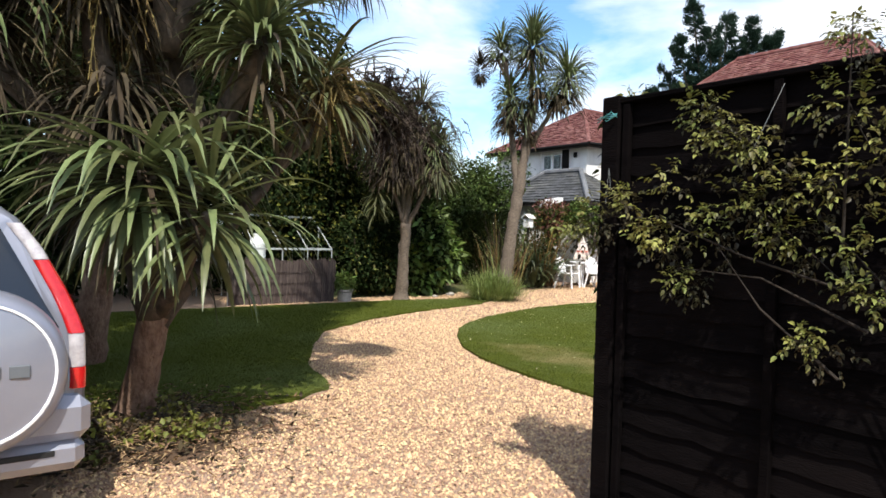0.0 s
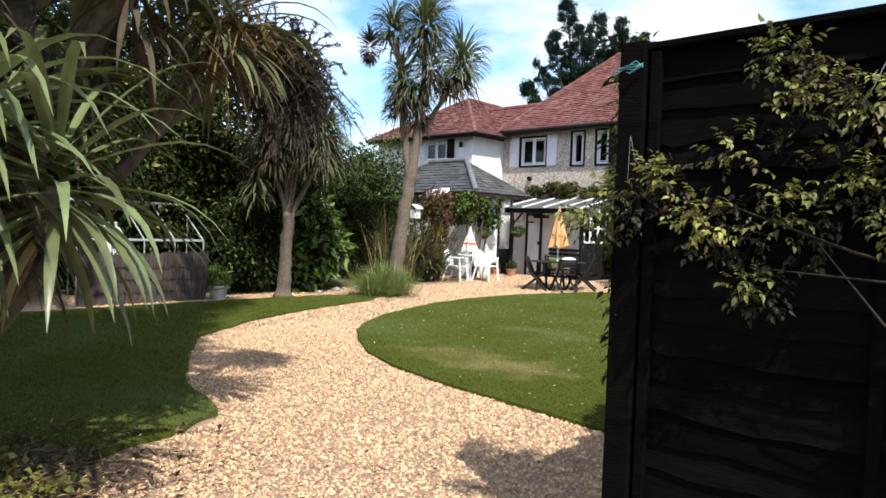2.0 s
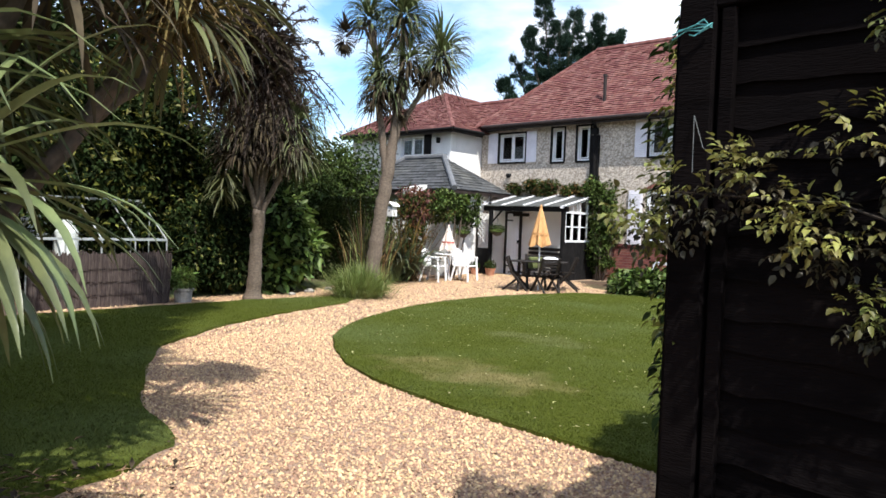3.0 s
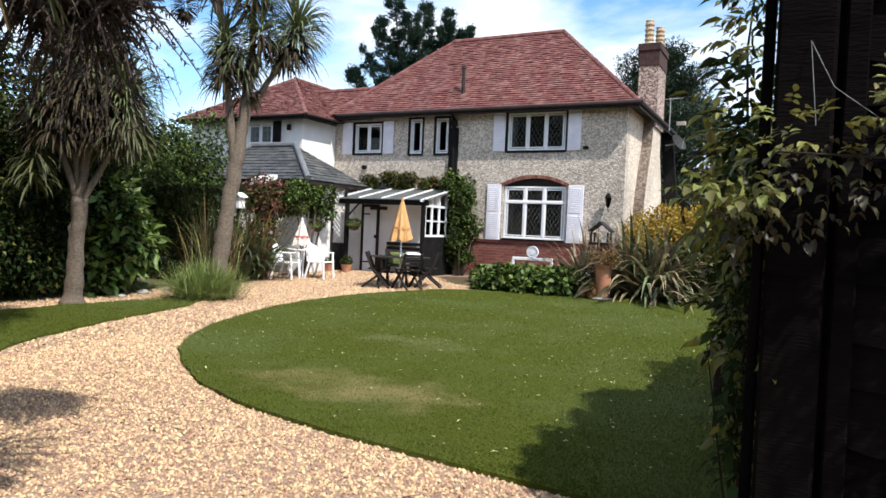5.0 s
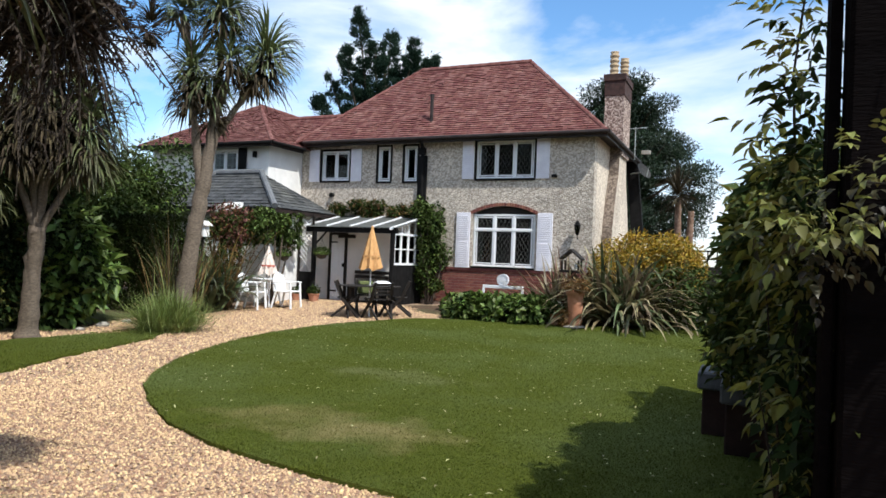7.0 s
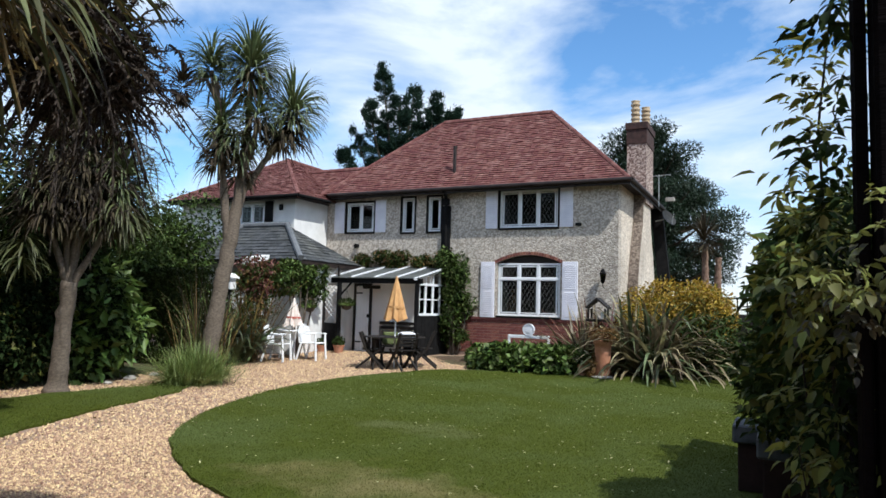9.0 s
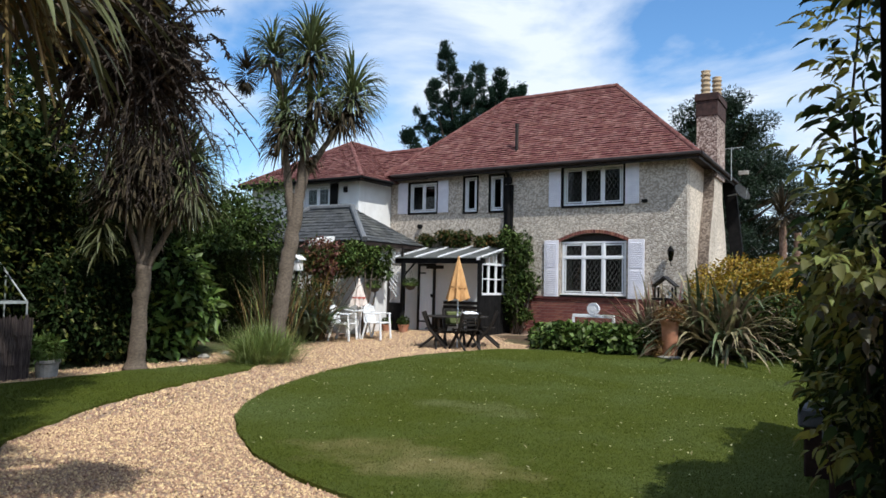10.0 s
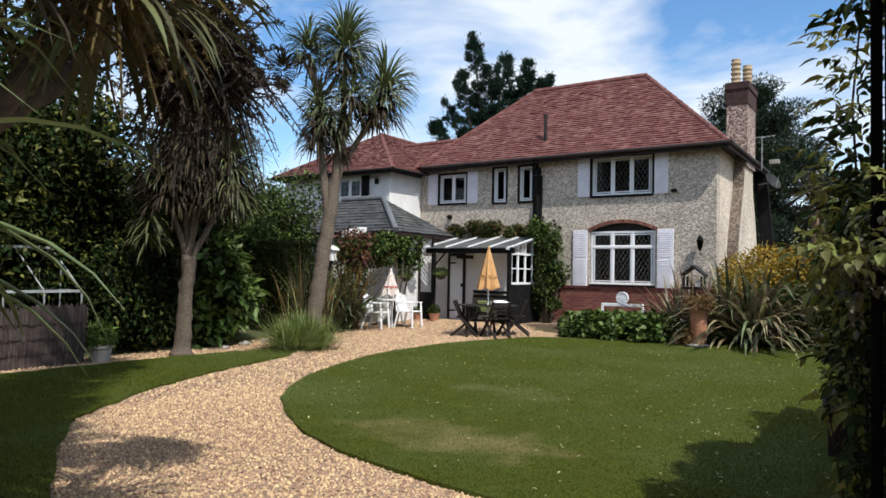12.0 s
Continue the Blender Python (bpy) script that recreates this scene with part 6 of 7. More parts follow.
pot2 = thing("plant_pot", "small pot of pink flowers beside a tall pot", "pot", at=pose(-6.5, 15.95, 0.09))
part("pot_body", Geo().lathe((0, 0, 0), [(0.0, 0), (0.10, 0), (0.14, 0.22), (0.15, 0.24), (0.13, 0.24), (0.0, 0.2)], 18), M["terracotta"], pot2)
part("plant", clump_leaves("plant", [(0, 0, 0.36, 0.17, 0.17, 0.15)], 420, 0.06, 0.5), M["leaf_mid"], pot2)
tagged(part("flowers", clump_leaves("flowers", [(0, 0, 0.38, 0.18, 0.18, 0.15)], 40, 0.05, 0.9), M["petal"], pot2, "small pale pink blossoms"), kind="stuff")
bt = thing("bird_table", "dark wooden bird table with pitched roof", "bird table", at=pose(-6.42, 16.9, 0.12))
part("pole", Geo().box(-0.04, 0.04, -0.04, 0.04, 0, 1.12, 0.005), M["dark_wood"], bt)
part("tray", Geo().box(-0.24, 0.24, -0.2, 0.2, 1.12, 1.18, 0.006), M["dark_wood"], bt)
for sx in (-1, 1):
    for sy in (-1, 1):
        part("upright", Geo().box(sx * 0.19 - 0.02, sx * 0.19 + 0.02, sy * 0.15 - 0.02, sy * 0.15 + 0.02, 1.18, 1.42), M["dark_wood"], bt)
for s in (-1, 1):
    part("roof_board", Geo().prism([(s * 0.0, 1.62), (s * 0.25, 1.42), (s * 0.25, 1.46), (s * 0.0, 1.67)], "y", -0.2, 0.2), M["dark_wood"], bt)
part("feeder", Geo().lathe((0.1, 0, 1.2), [(0, 0), (0.04, 0), (0.04, 0.14), (0, 0.15)], 10), M["white_paint"], bt)
orn = thing("garden_ornament", "white arched garden ornament with round plaque", "ornament", at=pose(-8.38, 17.75, 0.1))
part("bar", Geo().box(-0.54, 0.54, -0.03, 0.03, 0.64, 0.72, 0.008), M["white_paint"], orn)
for s in (-0.52, 0.52):
    part("leg", Geo().box(s - 0.03, s + 0.03, -0.03, 0.03, 0, 0.64, 0.006), M["white_paint"], orn)
pq = Geo()
for r0, r1, d in ((0.0, 0.07, 0.03), (0.07, 0.13, 0.018), (0.13, 0.155, 0.035)):
    vs, fs = [], []
    for k in range(24):
        a = 2 * math.pi * k / 24
        for r in (r0, r1):
            for y in (-d, d):
                vs.append((r * math.cos(a), y, 0.86 + r * math.sin(a)))
    for k in range(24):
        a, b = 4 * k, 4 * ((k + 1) % 24)
        fs += [(a, b, b + 2, a + 2), (a + 1, a + 3, b + 3, b + 1), (a + 2, b + 2, b + 3, a + 3)]
    pq.add(vs, fs)
part("plaque", pq, M["cloth_white"], orn, "round pale plaque")

# ---- garden furniture ----
def plastic_chair():
    c = thing("garden_chair", "white moulded plastic garden armchair", "chair", "white plastic furniture")
    part("seat", Geo().box(-0.23, 0.23, -0.22, 0.22, 0.41, 0.445, 0.015), M["plastic"], c)
    for sx in (-1, 1):
        part("front_leg", Geo().tube([(sx * 0.25, -0.25, 0), (sx * 0.235, -0.22, 0.42), (sx * 0.25, -0.2, 0.66)], [0.026, 0.028, 0.022], 8), M["plastic"], c)
        part("back_leg", Geo().tube([(sx * 0.24, 0.32, 0), (sx * 0.22, 0.21, 0.42)], [0.024, 0.03], 8), M["plastic"], c)
        part("armrest", Geo().box(sx * 0.27 - 0.03, sx * 0.27 + 0.03, -0.23, 0.27, 0.65, 0.68, 0.012), M["plastic"], c)
    b = part("backrest", Geo().tube([(-0.25, 0.235, 0.43), (-0.25, 0.27, 0.66), (-0.2, 0.29, 0.82), (0, 0.3, 0.88), (0.2, 0.29, 0.82), (0.25, 0.27, 0.66), (0.25, 0.235, 0.43)], 0.024, 8), M["plastic"], c)
    for i in range(7):
        x = -0.2 + 0.4 * i / 6
        top = 0.80 + 0.07 * math.cos(x * 6)
        part("back_slat", Geo().prism([(0.22, 0.44), (0.245, 0.44), (0.30, top), (0.275, top)], "x", x - 0.021, x + 0.021), M["plastic"], b)
    for z in (0.52, 0.62, 0.72):
        y = 0.232 + (z - 0.44) * 0.14
        part("back_rail", Geo().box(-0.24, 0.24, y - 0.010, y + 0.010, z - 0.017, z + 0.017, 0.004), M["plastic"], b)
    return c


c0 = plastic_chair()
c0.matrix_basis = pose(-13.87, 14.74, rise(14.74), 0, 0, 106)
copy_thing(c0, pose(-13.32, 15.42, rise(15.42), 0, 0, 96))
wt = thing("garden_table", "round white plastic garden table", "table", "white plastic furniture", at=pose(-13.98, 15.47, rise(15.47)))
part("tabletop", Geo().lathe((0, 0, 0.69), [(0, 0), (0.40, 0), (0.42, 0.015), (0.42, 0.035), (0.40, 0.045), (0, 0.045)], 28), M["plastic"], wt)
for k in range(4):
    a = math.pi / 4 + k * math.pi / 2
    part("leg", Geo().tube([(0.34 * math.cos(a), 0.34 * math.sin(a), 0), (0.2 * math.cos(a), 0.2 * math.sin(a), 0.69)], [0.022, 0.03], 8), M["plastic"], wt)


def closed_parasol(label, at, z0, z1, h, r, mat, stripe):
    p = thing("parasol", label, "parasol", at=at)
    part("pole", Geo().tube([(0, 0, z0), (0, 0, z0 + h + 0.05)], 0.019, 8), M["white_paint"], p)
    n = 16
    vs, fs = [], []
    steps = 9
    for i in range(steps):
        t = i / (steps - 1)
        for k in range(n):
            a = 2 * math.pi * k / n
            rr = (0.02 + r * t ** 0.8) * (1 + (0.22 if k % 2 else -0.22) * t)
            vs.append((rr * math.cos(a), rr * math.sin(a), z0 + h - (h - z1 + z0) * t + (0.05 * math.sin(k * 2.1) if i == steps - 1 else 0)))
    fs = [(i * n + k, i * n + (k + 1) % n, (i + 1) * n + (k + 1) % n, (i + 1) * n + k) for i in range(steps - 1) for k in range(n)]
    c = part("canopy", Geo().add(vs, fs), M[mat], p, smooth=False)
    part("finial", Geo().lathe((0, 0, z0 + h - 0.02), [(0.035, 0), (0.03, 0.05), (0.012, 0.08), (0, 0.09)], 10), M[mat], p)
    if stripe:
        part("tie", Geo().lathe((0, 0, z0 + h - (h - z1 + z0) * 0.72), [(r * 0.93, 0), (r * 0.95, 0.05)], 16), M[stripe], c)
    return p


closed_parasol("closed orange canvas parasol through the dining table", pose(-10.75, 15.12, rise(15.12)), 0.0, 1.12, 2.08, 0.22, "orange", "orange")
closed_parasol("small closed parasol with faded red pattern", pose(-13.85, 15.27, rise(15.27)), 0.0, 0.86, 1.5, 0.2, "striped", "red_cloth")
dt = thing("dining_table", "dark wooden garden dining table", "table", at=pose(-10.75, 15.12, rise(15.12), 0, 0, 34))
for i in range(8):
    y = -0.44 + i * 0.112
    w = 0.72 - 0.3 * (abs(y + 0.05) / 0.5) ** 3
    part("top_slat", Geo().box(-w, w, y, y + 0.10, 0.71, 0.735, 0.005), M["dark_wood"], dt)
for sx in (-0.5, 0.5):
    part("trestle", Geo().tube([(sx, -0.36, 0), (sx, 0.3, 0.70)], 0.03, 6).tube([(sx, 0.36, 0), (sx, -0.3, 0.70)], 0.03, 6), M["dark_wood"], dt)
part("stretcher", Geo().box(-0.5, 0.5, -0.03, 0.03, 0.33, 0.38), M["dark_wood"], dt)


def folding_chair():
    c = thing("folding_chair", "dark wooden folding garden chair with slatted back", "chair", "chairs round the dining table")
    for sx in (-1, 1):
        part("rear_rail", Geo().tube([(sx * 0.23, -0.30, 0), (sx * 0.23, 0.10, 0.45), (sx * 0.23, 0.26, 0.84)], 0.034, 6), M["dark_wood"], c)
        part("front_rail", Geo().tube([(sx * 0.20, 0.34, 0), (sx * 0.20, -0.22, 0.46)], 0.028, 6), M["dark_wood"], c)
    for i in range(6):
        y = -0.23 + i * 0.075
        part("seat_slat", Geo().box(-0.22, 0.22, y, y + 0.06, 0.44, 0.46, 0.004), M["dark_wood"], c)
    for i in range(4):
        z = 0.54 + i * 0.075
        y = 0.115 + (z - 0.45) * 0.38
        part("back_slat", Geo().box(-0.22, 0.22, y, y + 0.018, z, z + 0.055, 0.004), M["dark_wood"], c)
    return c


f0 = folding_chair()
f0.matrix_basis = pose(-11.18, 14.80, rise(14.8), 0, 0, 118)
copy_thing(f0, pose(-10.42, 14.92, rise(14.92), 0, 0, -118))
copy_thing(f0, pose(-10.22, 15.55, rise(15.55), 0, 0, -66))
f3 = copy_thing(f0, pose(-11.15, 15.62, rise(15.62), 0, 0, 40))
cu = thing("cushion", "olive green cushion on a folding chair", "cushion", at=pose(-11.15, 15.62, rise(15.62), 0, 0, 40))
part("pad", Geo().box(-0.19, 0.19, 0.04, 0.12, 0.47, 0.78, 0.03), M["green_cloth"], cu)
cl_ = thing("folded_cloth", "crumpled white cloth on the dining table", "cloth", at=pose(-10.52, 15.28, rise(15.12) + 0.737))
part("cloth", Geo().lathe((0, 0, 0), [(0.0, 0.0), (0.22, 0.0), (0.24, 0.03), (0.19, 0.08), (0.1, 0.11), (0, 0.10)], 11), M["cloth_white"], cl_, smooth=True)
sb = thing("storage_box", "dark wooden slatted bench against the veranda wall", "bench", at=pose(-12.35, 17.75, 0.12))
part("seat", Geo().box(-0.55, 0.55, -0.2, 0.2, 0.40, 0.45, 0.006), M["dark_wood"], sb)
for s in (-0.48, 0.48):
    part("leg", Geo().box(s - 0.03, s + 0.03, -0.18, 0.18, 0, 0.40), M["dark_wood"], sb)
for i in range(3):
    part("back_slat", Geo().box(-0.55, 0.55, 0.17, 0.2, 0.55 + i * 0.13, 0.64 + i * 0.13, 0.005), M["dark_wood"], sb)
for x, y, z in ((-14.15, 16.3, 1.36), (-13.45, 17.05, 1.44)):
    hb = thing("hanging_basket", "hanging basket of trailing green plants", "basket", at=pose(x, y, z))
    part("basket", Geo().lathe((0, 0, -0.14), [(0.02, 0), (0.12, 0.04), (0.17, 0.14)], 14), M["wood_dark"], hb)
    part("chain", Geo().tube([(0.16, 0, 0), (0, 0, 0.42)], 0.004, 4).tube([(-0.1, 0.12, 0), (0, 0, 0.42)], 0.004, 4).tube([(-0.1, -0.12, 0), (0, 0, 0.42)], 0.004, 4), M["black_paint"], hb)
    part("plant", clump_leaves("plant", [(0, 0, 0.05, 0.22, 0.22, 0.14)], 400, 0.06, 0.5), M["leaf_mid"], hb)
    part("trailing_plant", clump_leaves("trailing_plant", [(0.05, -0.1, -0.12, 0.16, 0.16, 0.14)], 220, 0.06, 0.5), M["leaf_light"], hb)
for x, y, r in ((-13.62, 17.0, 0.15), (-14.2, 17.0, 0.13)):
    tp = thing("plant_pot", "terracotta pot beside the trellis", "pot", at=pose(x, y, rise(y)))
    part("pot_body", Geo().lathe((0, 0, 0), [(0, 0), (r * 0.7, 0), (r, r * 1.2), (r * 1.08, r * 1.25), (r * 1.08, r * 1.45), (r * 0.95, r * 1.45), (0, r * 1.3)], 18), M["terracotta"], tp)
    part("plant", clump_leaves("plant", [(0, 0, r * 2, r, r, r * 0.8)], 300, 0.07), M["leaf_mid"], tp)
bb = thing("bird_box", "small white bird house on a post", "bird house", at=pose(-14.75, 13.9, 0))
part("pole", Geo().tube([(0, 0, 0), (0, 0, 1.75)], 0.03, 6), M["dark_wood"], bb)
part("box", Geo().box(-0.11, 0.11, -0.10, 0.10, 1.75, 2.02, 0.008), M["white"], bb)
for sgn in (-1, 1):
    part("roof_board", Geo().prism([(0.0, 2.12), (sgn * 0.17, 2.02), (sgn * 0.17, 2.045), (0.0, 2.15)], "y", -0.14, 0.14), M["white"], bb)
part("entrance_hole", Geo().tube([(0.0, -0.103, 1.90), (0.0, -0.097, 1.90)], 0.022, 10), M["black_paint"], bb)

# ---- greenhouse ----
gh = thing("greenhouse", "small aluminium greenhouse with dusty glass", "greenhouse")
X0, X1, Y0, Y1 = -12.95, -14.95, 4.35, 6.55
for x in (X0, X1):
    part("eaves_rail", Geo().box(x - 0.02, x + 0.02, Y0, Y1, 1.09, 1.13), M["alu"], gh)
part("ridge_rail", Geo().box(-13.97, -13.93, Y0, Y1, 1.76, 1.80), M["alu"], gh)
for i in range(5):
    y = Y0 + (Y1 - Y0) * i / 4
    part("glazing_bar", Geo().tube([(X0, y, 0), (X0, y, 1.11), (-13.95, y, 1.78)], 0.014, 5), M["alu"], gh)
    part("glazing_bar", Geo().tube([(X1, y, 0), (X1, y, 1.11), (-13.95, y, 1.78)], 0.014, 5), M["alu"], gh)
part("gable_bar", Geo().tube([(X0, Y1, 1.11), (X1, Y1, 1.11)], 0.014, 5).tube([(-13.6, Y1, 0), (-13.6, Y1, 1.5)], 0.012, 5).tube([(-14.3, Y1, 0), (-14.3, Y1, 1.5)], 0.012, 5), M["alu"], gh)
for i in range(4):
    y0, y1 = Y0 + 0.55 * i + 0.014, Y0 + 0.55 * (i + 1) - 0.014
    for vs in (((X0, y0, 0.02), (X0, y1, 0.02), (X0, y1, 1.09), (X0, y0, 1.09)), ((X0, y0, 1.13), (X0, y1, 1.13), (-13.95, y1, 1.76), (-13.95, y0, 1.76)), ((X1, y0, 1.13), (X1, y1, 1.13), (-13.95, y1, 1.76), (-13.95, y0, 1.76))):
        p = part("pane", Geo().poly(*vs), M["clear"], gh)
        p.visible_shadow = False
p = part("pane", Geo().poly((X0, Y1, 0.02), (X1, Y1, 0.02), (X1, Y1, 1.1), (-13.95, Y1, 1.76), (X0, Y1, 1.1)), M["clear"], gh)
p.visible_shadow = False
scr = thing("brushwood_screen", "ragged tiered brushwood screen before the greenhouse", "screen")
gb = np.random.default_rng(4)
for tier in range(4):
    g = Geo()
    z0 = 0.02 + tier * 0.21
    for i in range(130):
        y = Y0 + (Y1 - Y0 + 0.05) * i / 130
        g.box(X0 + 0.03 + tier * 0.018, X0 + 0.042 + tier * 0.018 + 0.012 * gb.random(), y, y + 0.0155, z0 - 0.05 * gb.random(), z0 + 0.24 + 0.025 * gb.normal())
    tagged(part("brushwood_tier", g, M["brush"], scr), kind="stuff")
tk = thing("water_tank", "white plastic container inside the greenhouse", "container", at=pose(-13.7, 5.2, 0))
part("tank", Geo().lathe((0, 0, 0.0), [(0, 0), (0.17, 0), (0.18, 0.9), (0.18, 1.2), (0.12, 1.3), (0.08, 1.32), (0.08, 1.4), (0, 1.4)], 16), M["plastic"], tk)
sp = thing("plant_pot", "weathered stone pot with a green plant", "pot", at=pose(-12.9, 6.85, 0))
part("pot_body", Geo().lathe((0, 0, 0), [(0, 0), (0.14, 0), (0.16, 0.2), (0.18, 0.22), (0.18, 0.26), (0.15, 0.26), (0, 0.22)], 18), M["stonepot"], sp)
part("plant", clump_leaves("plant", [(0, 0, 0.42, 0.2, 0.2, 0.17)], 400, 0.11, 0.3), M["leaf_light"], sp)
for x, y, r in ((-13.2, 9.9, 0.11), (-13.0, 9.3, 0.07), (-13.4, 10.6, 0.09)):
    rk = thing("stone", "pale stone at the edge of the gravel", "stone", at=pose(x, y, 0.0))
    part("rock", Geo().lathe((0, 0, 0), [(0, 0), (r, 0.01), (r * 1.1, r * 0.4), (r * 0.6, r * 0.8), (0, r * 0.85)], 7), M["stonepot"], rk)

# ---- roof-side details ----
ae = thing("tv_aerial", "thin metal television aerial on the house end", "aerial", at=pose(-5.95, 22.6, 4.7))
part("mast", Geo().tube([(0, 0, 0), (0, 0, 1.0)], 0.015, 6), M["alu"], ae)
part("boom", Geo().tube([(-0.35, 0, 0.95), (0.35, 0, 0.98)], 0.01, 5), M["alu"], ae)
for i in range(6):
    x = -0.3 + i * 0.12
    part("element", Geo().tube([(x, -0.12, 0.96), (x, 0.12, 0.96)], 0.006, 4), M["alu"], ae)
dish = thing("satellite_dish", "dark satellite dish on the house end", "dish", at=pose(-5.85, 23.6, 4.45, 60, 0, 60))
part("dish", Geo().lathe((0, 0, 0), [(0.02, 0), (0.15, 0.02), (0.28, 0.08), (0.285, 0.09), (0.15, 0.035), (0.0, 0.01)], 18), M["grey_pot"], dish)
part("arm", Geo().tube([(0, -0.25, 0.05), (0, 0, 0.3)], 0.012, 5).tube([(0, 0, 0), (0, 0.2, -0.4)], 0.02, 5), M["alu"], dish)
fl = thing("floodlight", "small floodlight on the house end", "lamp", at=pose(-5.7, 23.2, 4.95))
part("head", Geo().box(-0.14, 0.14, -0.05, 0.05, 0, 0.12, 0.01), M["stonepot"], fl)
part("bracket", Geo().tube([(0, 0, 0), (-0.1, 0, -0.2)], 0.015, 5), M["black_paint"], fl)

# ---- parked car ----
car = thing("car", "silver off-road car with spare wheel on its tail", "car", at=pose(-3.86, -0.37, 0))
OUT = [(0.0, 0.30), (0.70, 0.30), (0.84, 0.34), (0.89, 0.48), (0.895, 0.75), (0.885, 0.98), (0.82, 1.16), (0.70, 1.40), (0.60, 1.54), (0.50, 1.62), (0.30, 1.66), (0.0, 1.67)]
def car_section(xs, scale, slant, top):
    out = []
    for y, z in OUT + [(-y, z) for y, z in OUT[::-1]][1:-1]:
        zz = min(z, top)
        out.append((xs - slant * max(0, zz - 0.95), y * scale, zz))
    return out
secs = [car_section(0.0, 0.93, 0.32, 1.60), car_section(-0.03, 0.975, 0.32, 1.64), car_section(-0.10, 1.0, 0.30, 1.66), car_section(-1.2, 1.0, 0.1, 1.68), car_section(-2.3, 1.0, 0.0, 1.66), car_section(-2.9, 0.99, -0.4, 1.30),
        car_section(-3.3, 0.98, 0, 1.02), car_section(-4.0, 0.95, 0, 0.95), car_section(-4.45, 0.86, 0, 0.82)]
n = len(secs[0])
vs = [p for s in secs for p in s]
fs = [(i * n + k, i * n + (k + 1) % n, (i + 1) * n + (k + 1) % n, (i + 1) * n + k) for i in range(len(secs) - 1) for k in range(n)]
fs += [tuple(range(n)), tuple((len(secs) - 1) * n + k for k in range(n))[::-1]]
part("body", Geo().add(vs, fs), M["silver"], car, smooth=False)
def prof_y(z):
    return float(np.interp(z, [q[1] for q in OUT[1:10]], [q[0] for q in OUT[1:10]]))
def rear_x(z):
    return -0.32 * max(0, z - 0.95)
def lamp(name, z0, z1, mat, sgn):
    g = Geo()
    k = 5
    vs = []
    for i in range(k + 1):
        z = z0 + (z1 - z0) * i / k
        y = prof_y(z)
        x = rear_x(z)
        for yy, xx in ((y * 0.965 - 0.055, 0.004), (y * 0.965 - 0.04, 0.024), (y * 0.975, 0.018), (y * 0.995, -0.03), (y * 1.012, -0.16)):
            vs.append((x + xx, sgn * yy, z))
    fs = [(i * 5 + j, i * 5 + j + 1, i * 5 + 6 + j, i * 5 + 5 + j) for i in range(k) for j in range(4)]
    part(name, g.add(vs, fs), M[mat], car, smooth=True)
for s in (1, -1):
    lamp("reversing_lamp", 1.34, 1.52, "clear_lens", s)
    lamp("tail_light", 0.97, 1.337, "red_lens", s)
    lamp("indicator", 0.80, 0.967, "clear_lens", s)
    lamp("reflector", 0.69, 0.797, "red_lens", s)
part("rear_window", Geo().add([(rear_x(1.0) + 0.006, -0.76, 1.0), (rear_x(1.0) + 0.006, 0.76, 1.0), (rear_x(1.52) + 0.006, 0.50, 1.52), (rear_x(1.52) + 0.006, -0.50, 1.52),
                               (rear_x(1.0) + 0.02, -0.74, 1.03), (rear_x(1.0) + 0.02, 0.74, 1.03), (rear_x(1.52) + 0.02, 0.48, 1.49), (rear_x(1.52) + 0.02, -0.48, 1.49)],
                              [(4, 5, 6, 7), (0, 1, 5, 4), (1, 2, 6, 5), (2, 3, 7, 6), (3, 0, 4, 7)]), M["car_glass"], car, "tinted rear window")
def disc_x(prof, cy, cz, n=40):
    g = Geo()
    vs, fs = [], []
    for r, x in prof:
        for k in range(n):
            a = 2 * math.pi * k / n
            vs.append((x, cy + r * math.cos(a), cz + r * math.sin(a)))
    fs = [(i * n + k, i * n + (k + 1) % n, (i + 1) * n + (k + 1) % n, (i + 1) * n + k) for i in range(len(prof) - 1) for k in range(n)]
    return g.add(vs, fs)
sw = part("spare_wheel_cover", disc_x([(0.38, 0.0), (0.395, 0.06), (0.385, 0.14), (0.35, 0.18), (0.34, 0.183), (0.0, 0.195)], 0.40, 0.82), M["silver"], car, "silver spare wheel cover", True)
part("rim_line", disc_x([(0.332, 0.181), (0.335, 0.19), (0.325, 0.192), (0.322, 0.184)], 0.40, 0.82), M["white_paint"], sw)
for i in range(4):
    y = 0.19 + i * 0.115
    part("badge_bar", Geo().box(0.186, 0.199, y, y + 0.085, 0.80, 0.86, 0.004), M["letter"], sw)
part("bumper", Geo().box(-0.35, 0.09, -0.90, 0.90, 0.44, 0.66, 0.05).box(-0.35, 0.06, -0.88, 0.88, 0.28, 0.45, 0.05), M["silver"], car)
for s in (-0.58, 0.58):
    part("bumper_slot", Geo().box(0.058, 0.068, s - 0.16, s + 0.16, 0.37, 0.40, 0.004), M["car_dark"], car)
part("tailgate_gap", Geo().tube([(0.035, 0.74, 0.95), (0.012, 0.755, 0.67)], 0.006, 5), M["car_dark"], car)
